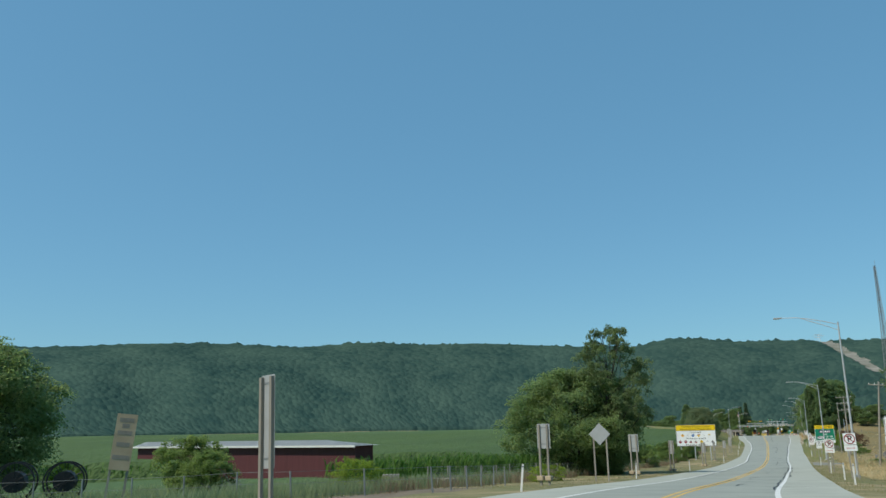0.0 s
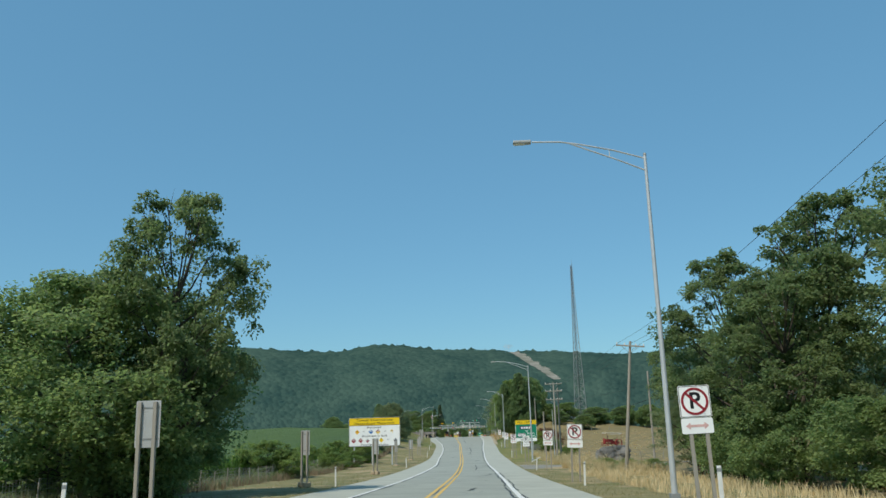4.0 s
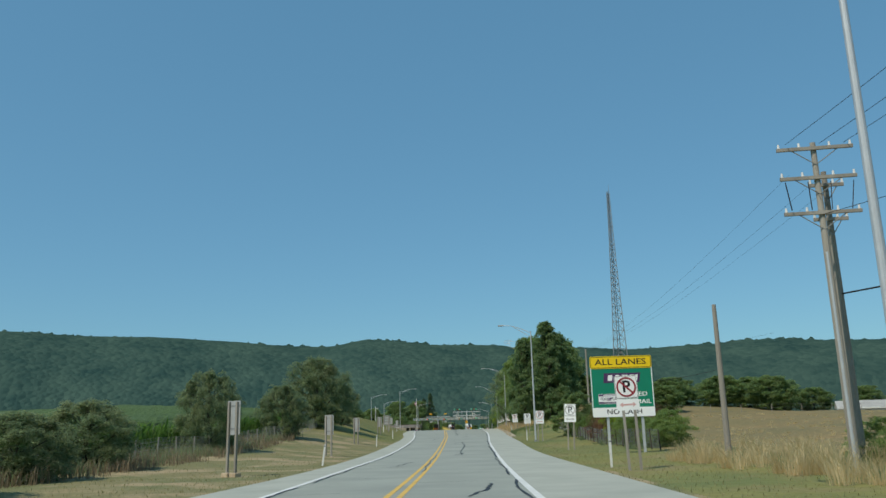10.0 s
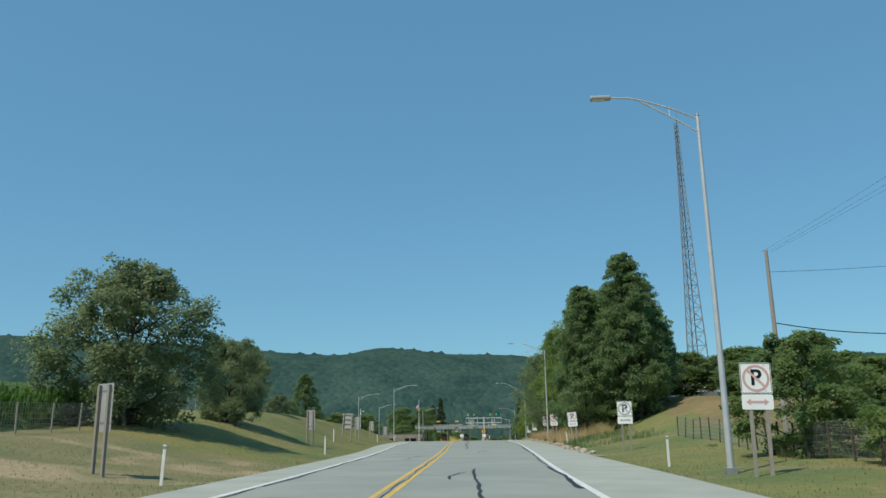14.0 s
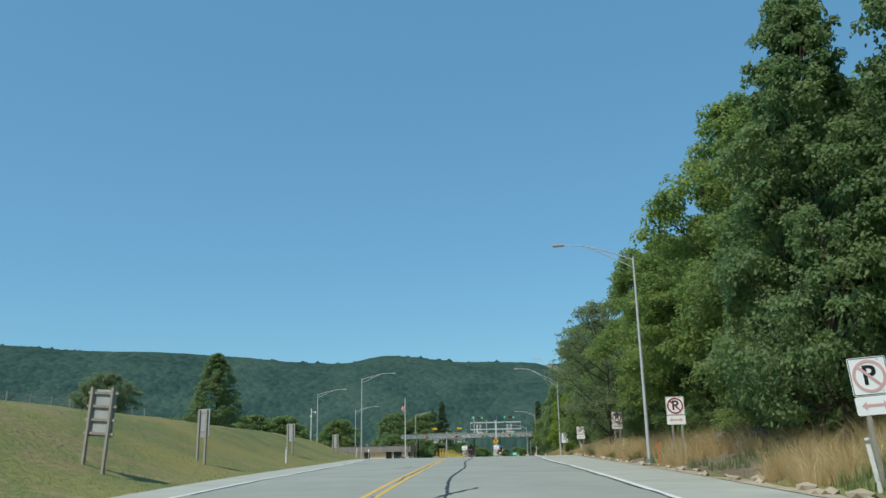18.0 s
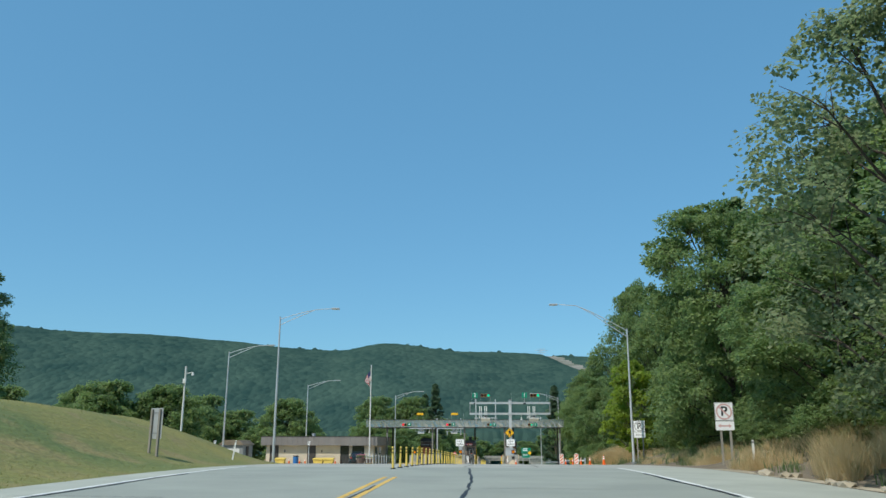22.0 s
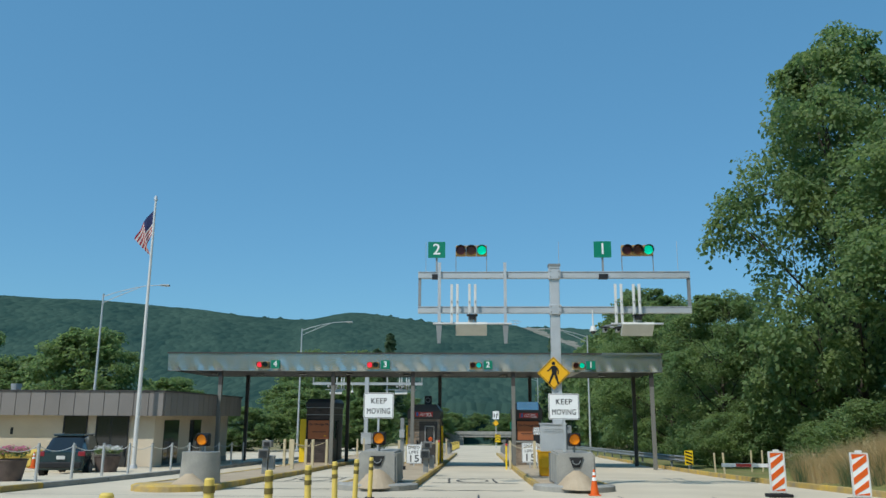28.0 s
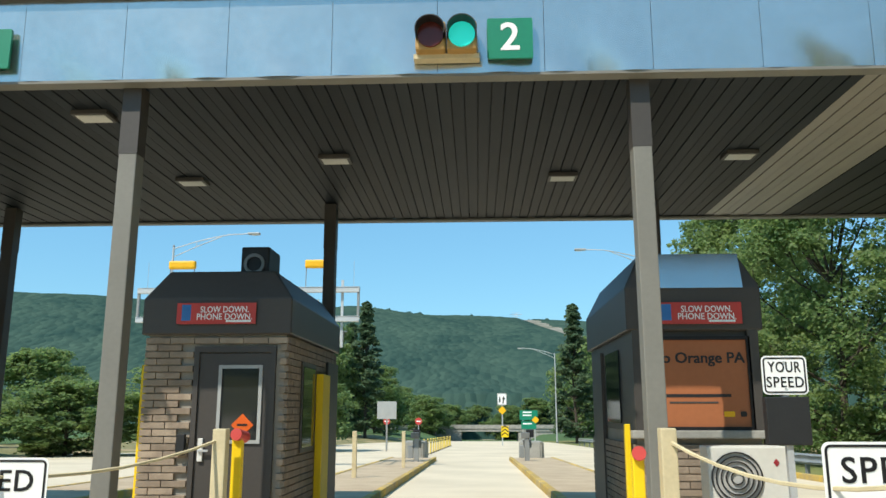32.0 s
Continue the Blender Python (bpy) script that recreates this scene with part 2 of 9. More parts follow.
M = dict(
    asphalt=material("asphalt", (0.305, 0.325, 0.28), 0.85, 0.16, 0.35, 60, 0.35, other=(0.25, 0.27, 0.235), bump_size=0.01),
    shoulder=material("shoulder_asphalt", (0.39, 0.405, 0.345), 0.9, 0.16, 0.5, 50, 0.4, other=(0.32, 0.335, 0.285), bump_size=0.01),
    concrete_road=material("concrete_paving", (0.63, 0.55, 0.41), 0.85, 0.2, 0.35, 40, 0.25, other=(0.52, 0.45, 0.33), bump_size=0.006),
    apron=material("apron_concrete", (0.40, 0.395, 0.34), 0.85, 0.18, 0.25, 40, 0.25, other=(0.30, 0.30, 0.265), bump_size=0.006),
    concrete=material("concrete", (0.36, 0.35, 0.31), 0.85, 0.2, 1.6, 30, 0.3, other=(0.25, 0.25, 0.225)),
    island=material("island_paving", (0.47, 0.375, 0.255), 0.85, 0.15, 1.2, 30, 0.2, other=(0.38, 0.295, 0.195)),
    tar=material("crack_sealant", (0.03, 0.031, 0.033), 0.6, 0.2, 4, 30, 0.1),
    white_line=material("white_road_paint", (0.72, 0.73, 0.70), 0.7, 0.15, 3, 50, 0.2, other=(0.55, 0.56, 0.53)),
    yellow_line=material("yellow_road_paint", (0.72, 0.46, 0.09), 0.7, 0.2, 3, 50, 0.2, other=(0.55, 0.35, 0.09)),
    grass=material("mown_grass", (0.14, 0.155, 0.06), 0.95, 0.4, 0.3, 5, 0.8, other=(0.225, 0.19, 0.088), bump_size=0.12, third=(0.34, 0.265, 0.15), patch=0.24),
    bank=material("bank_grass", (0.105, 0.145, 0.045), 0.95, 0.4, 0.12, 3, 0.8, other=(0.225, 0.205, 0.06), bump_size=0.15, third=(0.215, 0.185, 0.075), patch=0.3),
    pasture=material("dry_pasture", (0.235, 0.170, 0.072), 0.95, 0.5, 0.09, 1.6, 0.8, other=(0.165, 0.140, 0.060), bump_size=0.1),
    field=material("corn_field_floor", (0.07, 0.13, 0.04), 0.95, 0.3, 0.03, 1.5, 0.5, other=(0.055, 0.105, 0.032), bump_size=0.3),
    dirt=material("dirt", (0.21, 0.17, 0.12), 0.95, 0.3, 0.6, 10, 0.6, other=(0.13, 0.105, 0.07), bump_size=0.05),
    drive=material("drive_asphalt", (0.25, 0.245, 0.21), 0.92, 0.25, 0.5, 45, 0.5, other=(0.18, 0.175, 0.145), bump_size=0.012),
    scree=material("cleared_slope", (0.30, 0.28, 0.25), 1.0, 0.4, 0.02, 0.12, 0.6, other=(0.14, 0.15, 0.11), spec=0.0, bump_size=2.0),
    steel=material("galvanised_steel", (0.56, 0.58, 0.58), 0.5, 0.12, 2.0, 30, 0.05, metal=0.45),
    steel_dull=material("weathered_steel", (0.30, 0.315, 0.31), 0.6, 0.2, 1.5, 25, 0.1, metal=0.4),
    alu=material("sign_back", (0.40, 0.415, 0.405), 0.55, 0.14, 1.5, 30, 0.05, metal=0.15),
    dark=material("dark_paint", (0.02, 0.021, 0.022), 0.5, 0.2, 4, 30, 0.05),
    black=material("black_paint", (0.008, 0.008, 0.009), 0.6, 0.1, 4, 30, 0.0),
    white=material("white_sign_sheeting", (0.86, 0.87, 0.85), 0.5, 0.05, 1.5, 20, 0.0, other=(0.80, 0.81, 0.79)),
    dull_white=material("white_plastic", (0.70, 0.70, 0.66), 0.6, 0.12, 3, 30, 0.05),
    red=material("red_sign_ink", (0.30, 0.02, 0.03), 0.5, 0.15, 3, 20, 0.0),
    faded_red=material("faded_red_ink", (0.66, 0.40, 0.37), 0.6, 0.12, 5, 20, 0.0),
    faded_grey=material("faded_grey_ink", (0.42, 0.42, 0.40), 0.6, 0.12, 5, 20, 0.0),
    yellow=material("yellow_sign_sheeting", (0.85, 0.58, 0.01), 0.5, 0.06, 2, 20, 0.0),
    amber=material("amber_sign_sheeting", (0.85, 0.45, 0.01), 0.5, 0.06, 2, 20, 0.0),
    green=material("green_sign_sheeting", (0.0, 0.21, 0.12), 0.5, 0.08, 2, 20, 0.0),
    purple=material("purple_sign_ink", (0.075, 0.03, 0.10), 0.5, 0.1, 2, 20, 0.0),
    orange=material("orange_sheeting", (0.75, 0.12, 0.01), 0.5, 0.12, 3, 20, 0.0),
    blue=material("blue_sign_ink", (0.03, 0.16, 0.42), 0.5, 0.1, 3, 20, 0.0),
    wood=material("weathered_wood", (0.34, 0.315, 0.265), 0.9, 0.3, 1.2, 30, 0.5, other=(0.23, 0.21, 0.175), streak=(1, 1, 0.12)),
    bark=material("bark", (0.085, 0.07, 0.052), 0.95, 0.35, 2, 20, 0.8, streak=(1, 1, 0.3)),
    wire=material("cable", (0.015, 0.015, 0.017), 0.7, 0.1, 4, 20, 0.0),
)
# distance haze is put into these crown colours as a dull blue-green
M["forest"] = forest_material("hazed_wooded_ridge", (0.022, 0.053, 0.048), (0.060, 0.104, 0.080), 10.0)
L = dict(
    ash=leaf_material("ash_leaves", (0.108, 0.185, 0.084), (0.215, 0.280, 0.120), 0.55),
    locust=leaf_material("locust_leaves", (0.105, 0.162, 0.070), (0.200, 0.252, 0.112)),
    bank=leaf_material("sunlit_locust_leaves", (0.126, 0.200, 0.066), (0.248, 0.312, 0.108)),
    maple=leaf_material("maple_leaves", (0.130, 0.210, 0.085), (0.240, 0.295, 0.120)),
    dark=leaf_material("dark_leaves", (0.112, 0.190, 0.082), (0.230, 0.292, 0.110), 0.55),
    pine=leaf_material("conifer_needles", (0.061, 0.114, 0.064), (0.117, 0.176, 0.089), 0.35),
    light=leaf_material("light_leaves", (0.158, 0.238, 0.040), (0.277, 0.343, 0.066)),
    olive=leaf_material("olive_leaves", (0.130, 0.188, 0.100), (0.245, 0.280, 0.150)),
    red=leaf_material("copper_leaves", (0.112, 0.063, 0.042), (0.224, 0.125, 0.079)),
    corn=leaf_material("corn_leaves", (0.064, 0.132, 0.032), (0.118, 0.198, 0.052)),
    straw=leaf_material("dry_grass_blades", (0.500, 0.385, 0.200), (0.720, 0.590, 0.360), 0.3),
    blade=leaf_material("green_grass_blades", (0.190, 0.195, 0.080), (0.320, 0.275, 0.140), 0.4),
    bank_blade=leaf_material("bank_grass_blades", (0.135, 0.165, 0.050), (0.250, 0.225, 0.080), 0.4),
    dead=leaf_material("dead_weeds", (0.150, 0.115, 0.070), (0.270, 0.205, 0.130), 0.3),
)

# ---- mesh helpers ----


def part(name, bm, mat, parent=None, label=""):
    """Links a bmesh (or a mesh) as one object under a thing."""
    if isinstance(bm, bpy.types.Mesh):
        me = bm
    else:
        me = bpy.data.meshes.new(name)
        bm.to_mesh(me)
        bm.free()
    if mat is not None and not me.materials:
        me.materials.append(mat)
    ob = new(name, me)
    if parent is not None:
        ob.parent = parent
    if label:
        ob["label"] = label
    return ob


def thing(name, label, category, m=None, group="", kind=""):
    ob = new(name)
    ob.empty_display_size = 0.2
    if m is not None:
        ob.matrix_basis = m
    return tagged(ob, label, category, group, kind)


def box(bm, x, y, z, sx, sy, sz, m=None, bevel=0.0):
    """A box centred at x, y with its base at z."""
    t = Matrix.Translation((x, y, z + sz / 2)) @ Matrix.Diagonal((sx, sy, sz, 1))
    if m is not None:
        t = m @ t
    made = bmesh.ops.create_cube(bm, size=1.0, matrix=t)["verts"]
    if bevel:
        edges = list({e for v in made for e in v.link_edges})
        bmesh.ops.bevel(bm, geom=edges, offset=bevel, segments=2, affect="EDGES", profile=0.6)
    return bm


def bx(*a, **k):
    return box(bmesh.new(), *a, **k)


def rod(bm, p, q, r0, r1=None, seg=8, cap=True):
    """A tapered rod from p to q."""
    p, q = Vector(p), Vector(q)
    d = q - p
    m = Matrix.Translation((p + q) / 2) @ d.to_track_quat("Z", "Y").to_matrix().to_4x4()
    bmesh.ops.create_cone(bm, cap_ends=cap, segments=seg, radius1=r0, radius2=r0 if r1 is None else r1, depth=d.length, matrix=m)
    return bm


def tube(bm, points, r, seg=6):
    """A bent tube through the points, r may be a list of radii."""
    pts = [Vector(p) for p in points]
    rad = r if isinstance(r, (list, tuple)) else [r] * len(pts)
    rings = []
    for i, p in enumerate(pts):
        d = (pts[min(i + 1, len(pts) - 1)] - pts[max(i - 1, 0)]).normalized()
        q = d.to_track_quat("Z", "Y")
        rings.append([bm.verts.new(p + q @ Vector((rad[i] * math.cos(a), rad[i] * math.sin(a), 0))) for a in [math.tau * k / seg for k in range(seg)]])
    for a, b in zip(rings, rings[1:]):
        for k in range(seg):
            bm.faces.new((a[k], a[(k + 1) % seg], b[(k + 1) % seg], b[k]))
    bm.faces.new(rings[0][::-1])
    bm.faces.new(rings[-1])
    return bm


def plate(bm, outline, y0, y1):
    """A flat plate in the xz plane from y0 to y1; outline: (x, z) pairs."""
    f = [bm.verts.new((x, y0, z)) for x, z in outline]
    g = [bm.verts.new((x, y1, z)) for x, z in outline]
    n = len(f)
    bm.faces.new(f)
    bm.faces.new(g[::-1])
    for i in range(n):
        bm.faces.new((f[i], g[i], g[(i + 1) % n], f[(i + 1) % n]))
    bmesh.ops.recalc_face_normals(bm, faces=bm.faces)
    return bm


def rounded(w, h, r, n=4, cx=0.0, cz=0.0):
    out = []
    for sx, sz, a0 in ((1, 1, 0), (-1, 1, 90), (-1, -1, 180), (1, -1, 270)):
        for k in range(n + 1):
            a = radians(a0 + 90 * k / n)
            out.append((cx + sx * (w / 2 - r) + r * math.cos(a), cz + sz * (h / 2 - r) + r * math.sin(a)))
    return out


def ring(bm, r0, r1, y0, y1, cx=0.0, cz=0.0, n=28, a0=0.0, a1=360.0):
    """A flat ring in the xz plane."""
    closed = a1 - a0 >= 360
    angles = [radians(a0 + (a1 - a0) * k / n) for k in range(n if closed else n + 1)]
    rows = [[bm.verts.new((cx + r * math.cos(a), y, cz + r * math.sin(a))) for a in angles] for r, y in ((r0, y0), (r1, y0), (r1, y1), (r0, y1))]
    count = len(angles)
    for i in range(count if closed else count - 1):
        j = (i + 1) % count
        for a, b in ((0, 1), (1, 2), (2, 3), (3, 0)):
            bm.faces.new((rows[a][i], rows[b][i], rows[b][j], rows[a][j]))
    bmesh.ops.recalc_face_normals(bm, faces=bm.faces)
    return bm


def rounded_off(bm):
    """Smooth sides, flat ends."""
    for f in bm.faces:
        f.smooth = len(f.verts) == 4
    bmesh.ops.split_edges(bm, edges=[e for e in bm.edges if any(len(f.verts) > 4 for f in e.link_faces)])
    return bm


TEXTS = {}


def lettering(text, size, mat, parent, x, y, z, name="lettering", align="CENTER", width=None, thick=0.0015, bold=0.0, apart=1.0):
    """Raised words that face -y, centred at x, z on the plane y."""
    key = (text, size, align, width, bold, apart)
    if key not in TEXTS:
        cu = bpy.data.curves.new("words", "FONT")
        cu.body, cu.size, cu.align_x, cu.align_y, cu.extrude, cu.resolution_u = text, size, align, "CENTER", thick, 3
        cu.space_character = apart
        tmp = bpy.data.objects.new("words", cu)
        scene.collection.objects.link(tmp)
        me = bpy.data.meshes.new_from_object(tmp.evaluated_get(bpy.context.evaluated_depsgraph_get()))
        bpy.data.objects.remove(tmp)
        w = max(v.co.x for v in me.vertices) - min(v.co.x for v in me.vertices)
        k = width / w if width else 1.0
        me.transform(Matrix.Diagonal((k, 1, 1, 1)))
        if bold:   # heavier strokes: the same letters set four times, a little apart
            bm = bmesh.new()
            for i, (sx, sy) in enumerate(((-1, -0.7), (1, -0.7), (-1, 0.7), (1, 0.7))):
                one = me.copy()
                one.transform(Matrix.Translation((sx * bold, sy * bold, i * 0.0003)))
                bm.from_mesh(one)
                bpy.data.meshes.remove(one)
            bm.to_mesh(me)
            bm.free()
        me.transform(pose(0, 0, 0, 90, 0, 0))
        me.materials.clear()
        TEXTS[key] = me
    me = TEXTS[key].copy()
    me.materials.append(mat)
    ob = part(name, me, mat, parent)
    ob.location = (x, y, z)
    return ob


def sheet(name, verts, faces, mat, smooth=False):
    me = bpy.data.meshes.new(name)
    me.from_pydata(verts, [], faces)
    for m in mat if isinstance(mat, (list, tuple)) else [mat]:
        me.materials.append(m)
    if smooth:
        me.shade_smooth()
    me.update()
    return me


def vnoise(x, y, seed=0):
    """Smooth value noise on numpy arrays, 0 to 1."""
    xi, yi = np.floor(x).astype(np.int64), np.floor(y).astype(np.int64)
    fx, fy = x - xi, y - yi
    fx, fy = fx * fx * (3 - 2 * fx), fy * fy * (3 - 2 * fy)

    def lattice(a, b):
        h = (a * 374761393 + b * 668265263 + seed * 1442695041) & 0x7FFFFFFF
        h = ((h ^ (h >> 13)) * 1274126177) & 0x7FFFFFFF
        return ((h ^ (h >> 16)) & 0xFFFF) / 65535.0
    return (lattice(xi, yi) * (1 - fx) + lattice(xi + 1, yi) * fx) * (1 - fy) + (lattice(xi, yi + 1) * (1 - fx) + lattice(xi + 1, yi + 1) * fx) * fy


def smooth(a, b, x):
    t = np.clip((np.asarray(x, float) - a) / (b - a), 0, 1)
    return t * t * (3 - 2 * t)


def curve_of(knots, values):
    """A smooth function through few knots (monotone-ish cubic on numpy arrays)."""
    kx, kv = np.array(knots, float), np.array(values, float)
    slope = np.gradient(kv, kx)

    def f(q):
        q = np.asarray(q, float)
        i = np.clip(np.searchsorted(kx, q) - 1, 0, len(kx) - 2)
        h = kx[i + 1] - kx[i]
        t = np.clip((q - kx[i]) / h, -0.0, 1.0)
        a = (2 * t**3 - 3 * t**2 + 1) * kv[i] + (t**3 - 2 * t**2 + t) * h * slope[i] + (-2 * t**3 + 3 * t**2) * kv[i + 1] + (t**3 - t**2) * h * slope[i + 1]
        return a + np.where(q < kx[0], (q - kx[0]) * slope[0], 0) + np.where(q > kx[-1], (q - kx[-1]) * slope[-1], 0)
    return f

# ---- lie of the land ----
road_z = curve_of([-150, -60, -10, 20, 50, 80, 110, 140, 170, 200, 230, 260, 290, 320, 350, 365, 380, 410, 450, 520, 590, 650, 800],
                  [7.5, 3.6, 1.42, 0.17, -1.22, -2.42, -3.43, -4.12, -4.54, -4.71, -4.48, -4.17, -3.85, -3.63, -3.45, -3.66, -4.01, -4.93, -5.93, -7.7, -10.0, -12.4, -13.5])
yellow_x = curve_of([-150, -60, -25, -10, 20, 52, 75, 94, 114, 140, 173, 203, 226, 260, 294, 320, 345, 370, 400, 450, 520, 650, 800],
                    [36, 13, 2.6, -0.9, -3.25, -3.36, -3.48, -3.56, -3.7, -4.08, -4.84, -5.72, -6.4, -7.5, -9.05, -10.2, -11.2, -12.0, -12.2, -12.0, -11, -8, -2])
right_white = curve_of([-150, -60, -25, -10, 20, 52, 73, 92, 113, 139, 172, 202, 226, 259, 293, 321, 345, 380], [40, 16.7, 6.3, 2.8, 0.4, 0.1, 0.02, 0.02, -0.12, -0.6, -0.98, -1.06, -1.2, -0.98, -1.02, -1.55, -1.8, -1.9])
left_white = curve_of([-150, -60, -25, -10, 20, 52, 76, 95, 115, 141, 174, 203, 227, 260, 295, 320, 342, 380], [32.5, 9.5, -0.9, -4.4, -6.9, -6.95, -6.95, -7.05, -7.2, -7.4, -8.7, -9.6, -10.5, -12.4, -15.3, -17.1, -19.0, -22.5])
right_edge = curve_of([-150, -60, -25, -10, 20, 52, 138, 170, 202, 226, 258, 300, 345, 380, 395, 410, 428, 450, 520, 800], [43, 19.6, 9.2, 5.7, 3.2, 2.9, 2.6, 2.5, 2.15, 2.2, 2.0, 2.2, 2.0, 2.0, 1.8, 0.9, 0.7, 0.9, 1.0, 8.0])
left_edge = curve_of([-150, -60, -25, -10, 20, 52, 142, 175, 204, 227, 260, 296, 320, 345, 360, 370, 378, 384, 392, 440, 470, 520, 800], [29.7, 6.8, -3.7, -7.2, -9.7, -9.8, -10.1, -10.4, -11.5, -12.4, -14.1, -17.6, -19.4, -20.8, -21.8, -22.5, -25.2, -29, -46, -46, -30, -22, -12])
left_12 = curve_of([-150, -20, 20, 60, 110, 150, 190, 225, 255, 270, 290, 320, 340, 350, 360, 370, 378, 386, 396, 420, 520, 650], [7, 1.2, -0.2, -1.8, -3.6, -4.3, -4.15, -2.9, -1.6, -0.7, 0.05, 0.2, -0.05, -0.2, -0.35, -0.8, -1.4, -3.4, -4.7, -5.1, -7, -9])
left_40 = curve_of([-150, -20, 20, 60, 110, 150, 190, 225, 255, 290, 320, 340, 358, 376, 400, 420, 520, 650], [6, -0.4, -1.2, -2.0, -3.0, -3.4, -3.0, -1.8, -0.4, 0.9, 1.2, 1.2, 1.2, 0.8, -3.8, -5.0, -7, -8])
right_6 = curve_of([-150, -20, 20, 60, 100, 140, 180, 220, 250, 280, 320, 360, 385, 400, 420, 450, 520, 650], [7.5, 1.7, 0.1, -1.9, -3.2, -4.1, -4.5, -4.35, -3.7, -2.9, -2.4, -2.5, -3.0, -4.4, -5.2, -6, -8, -10])
right_15 = curve_of([-150, -20, 20, 60, 100, 140, 180, 220, 240, 255, 280, 320, 360, 385, 400, 420, 450, 520, 650], [7.5, 1.6, 0.0, -2.0, -3.2, -4.1, -4.4, -4.2, -3.7, -2.4, 0.4, 1.8, 1.8, 0.6, -1.8, -4.4, -6, -8, -9.5])
right_60 = curve_of([-150, -20, 20, 60, 100, 140, 180, 220, 250, 280, 320, 360, 385, 400, 420, 450, 520, 650], [8, 1.6, 0.2, -1.4, -2.8, -3.7, -3.4, -2.7, -2.1, -1.7, -1.6, -1.6, -1.6, -1.8, -2.6, -4.5, -7, -8])


def ground_z(x, y):
    """Height of the land."""
    x, y = np.asarray(x, float), np.asarray(y, float)
    rz = road_z(y)
    dl, dr = left_edge(y) - x, x - right_edge(y)
    far = 3.0
    hl = np.where(dl < 12, rz + (left_12(y) - rz) * smooth(0, 12, dl), np.where(dl < 40, left_12(y) + (left_40(y) - left_12(y)) * np.clip((dl - 12) / 28, 0, 1),
                  left_40(y) + (far - left_40(y)) * smooth(40, 900, dl)))
    hr = np.where(dr < 6, rz + (right_6(y) - rz) * smooth(0, 6, dr), np.where(dr < 15, right_6(y) + (right_15(y) - right_6(y)) * np.clip((dr - 6) / 9, 0, 1),
                  np.where(dr < 60, right_15(y) + (right_60(y) - right_15(y)) * smooth(15, 60, dr), right_60(y) + (far - 2 - right_60(y)) * smooth(60, 700, dr))))
    z = np.where(dl > 0, hl, np.where(dr > 0, hr, rz))
    away = np.clip(np.maximum(dl, dr), 0, 30) / 30
    z = z + away * (vnoise(x / 14, y / 14, 3) - 0.5) * 0.7 + np.clip(away * 6, 0, 1) * (vnoise(x / 3.1, y / 3.1, 5) - 0.5) * 0.16
    z = z + 1.1 * np.exp(-((x - 5.4) / 2.2) ** 2 - ((y - 402.5) / 3.5) ** 2) * smooth(0.3, 2.0, dr)   # mound beside the plaza
    return np.where((dl <= 0) & (dr <= 0), rz, z)


def gz(x, y):
    return float(ground_z(np.array([x]), np.array([y]))[0])


def grid_mesh(name, xs, ys, height, mats, pick=None, smoothed=True):
    xs, ys = np.asarray(xs, float), np.asarray(ys, float)
    gx, gy = np.meshgrid(xs, ys)
    z = height(gx.ravel(), gy.ravel())
    v = np.c_[gx.ravel(), gy.ravel(), z]
    nx, ny = len(xs), len(ys)
    i = (np.arange(ny - 1)[:, None] * nx + np.arange(nx - 1)[None, :]).ravel()
    f = np.c_[i, i + 1, i + nx + 1, i + nx]
    me = bpy.data.meshes.new(name)
    me.from_pydata(v.tolist(), [], f.tolist())
    for m in mats:
        me.materials.append(m)
    if pick is not None:
        c = v[f].mean(axis=1)
        me.polygons.foreach_set("material_index", pick(c[:, 0], c[:, 1]).astype(np.int32))
    if smoothed:
        me.shade_smooth()
    return me


def spread(knots, steps):
    out = []
    for a, b, s in zip(knots, knots[1:], steps):
        out += list(np.arange(a, b, s))
    return out + [knots[-1]]


def land_kind(x, y):
    dl, dr = left_edge(y) - x, x - right_edge(y)
    wob = (vnoise(x / 6, y / 6, 11) - 0.5) * 5
    k = np.zeros_like(x)
    k = np.where((dl > 13 + wob * 0.6) & (y < 330), 3, k)
    k = np.where((dr > 9 + wob) & (y < 262), 2, k)
    k = np.where((dr > 0) & (dr < 9 + wob) & (y > 150), 1, k)
    k = np.where((dr > 0) & (dr < 13 + wob) & (y > 240), 1, k)
    k = np.where((dl > 0) & (dl < 34 + wob) & (y > 240 + 2 * wob) & (y < 395), 1, k)
    k = np.where((dr > 12 + wob) & (y > 262), 2, k)
    k = np.where((dr > 0.4) & (dr < 7 + wob * 0.5) & (y > 284) & (y < 396), 4, k)
    k = np.where((x < -320) | (x > 420) | (y > 560), 3, k)
    k = np.where((dl > 30) & (y > 395), 3, k)
    k = np.where((dr > 40) & (y > 335), 3, k)
    k = np.where((dr > 0.1) & (dr < 22 + wob) & (np.abs(y - 128 - 0.2 * dr) < 3.2 + np.clip(5 - dr, 0, 5)), 5, k)
    k = np.where((dl > 5 + wob * 0.4) & (dl < 12 + wob) & (y < 35), 4, k)
    return k


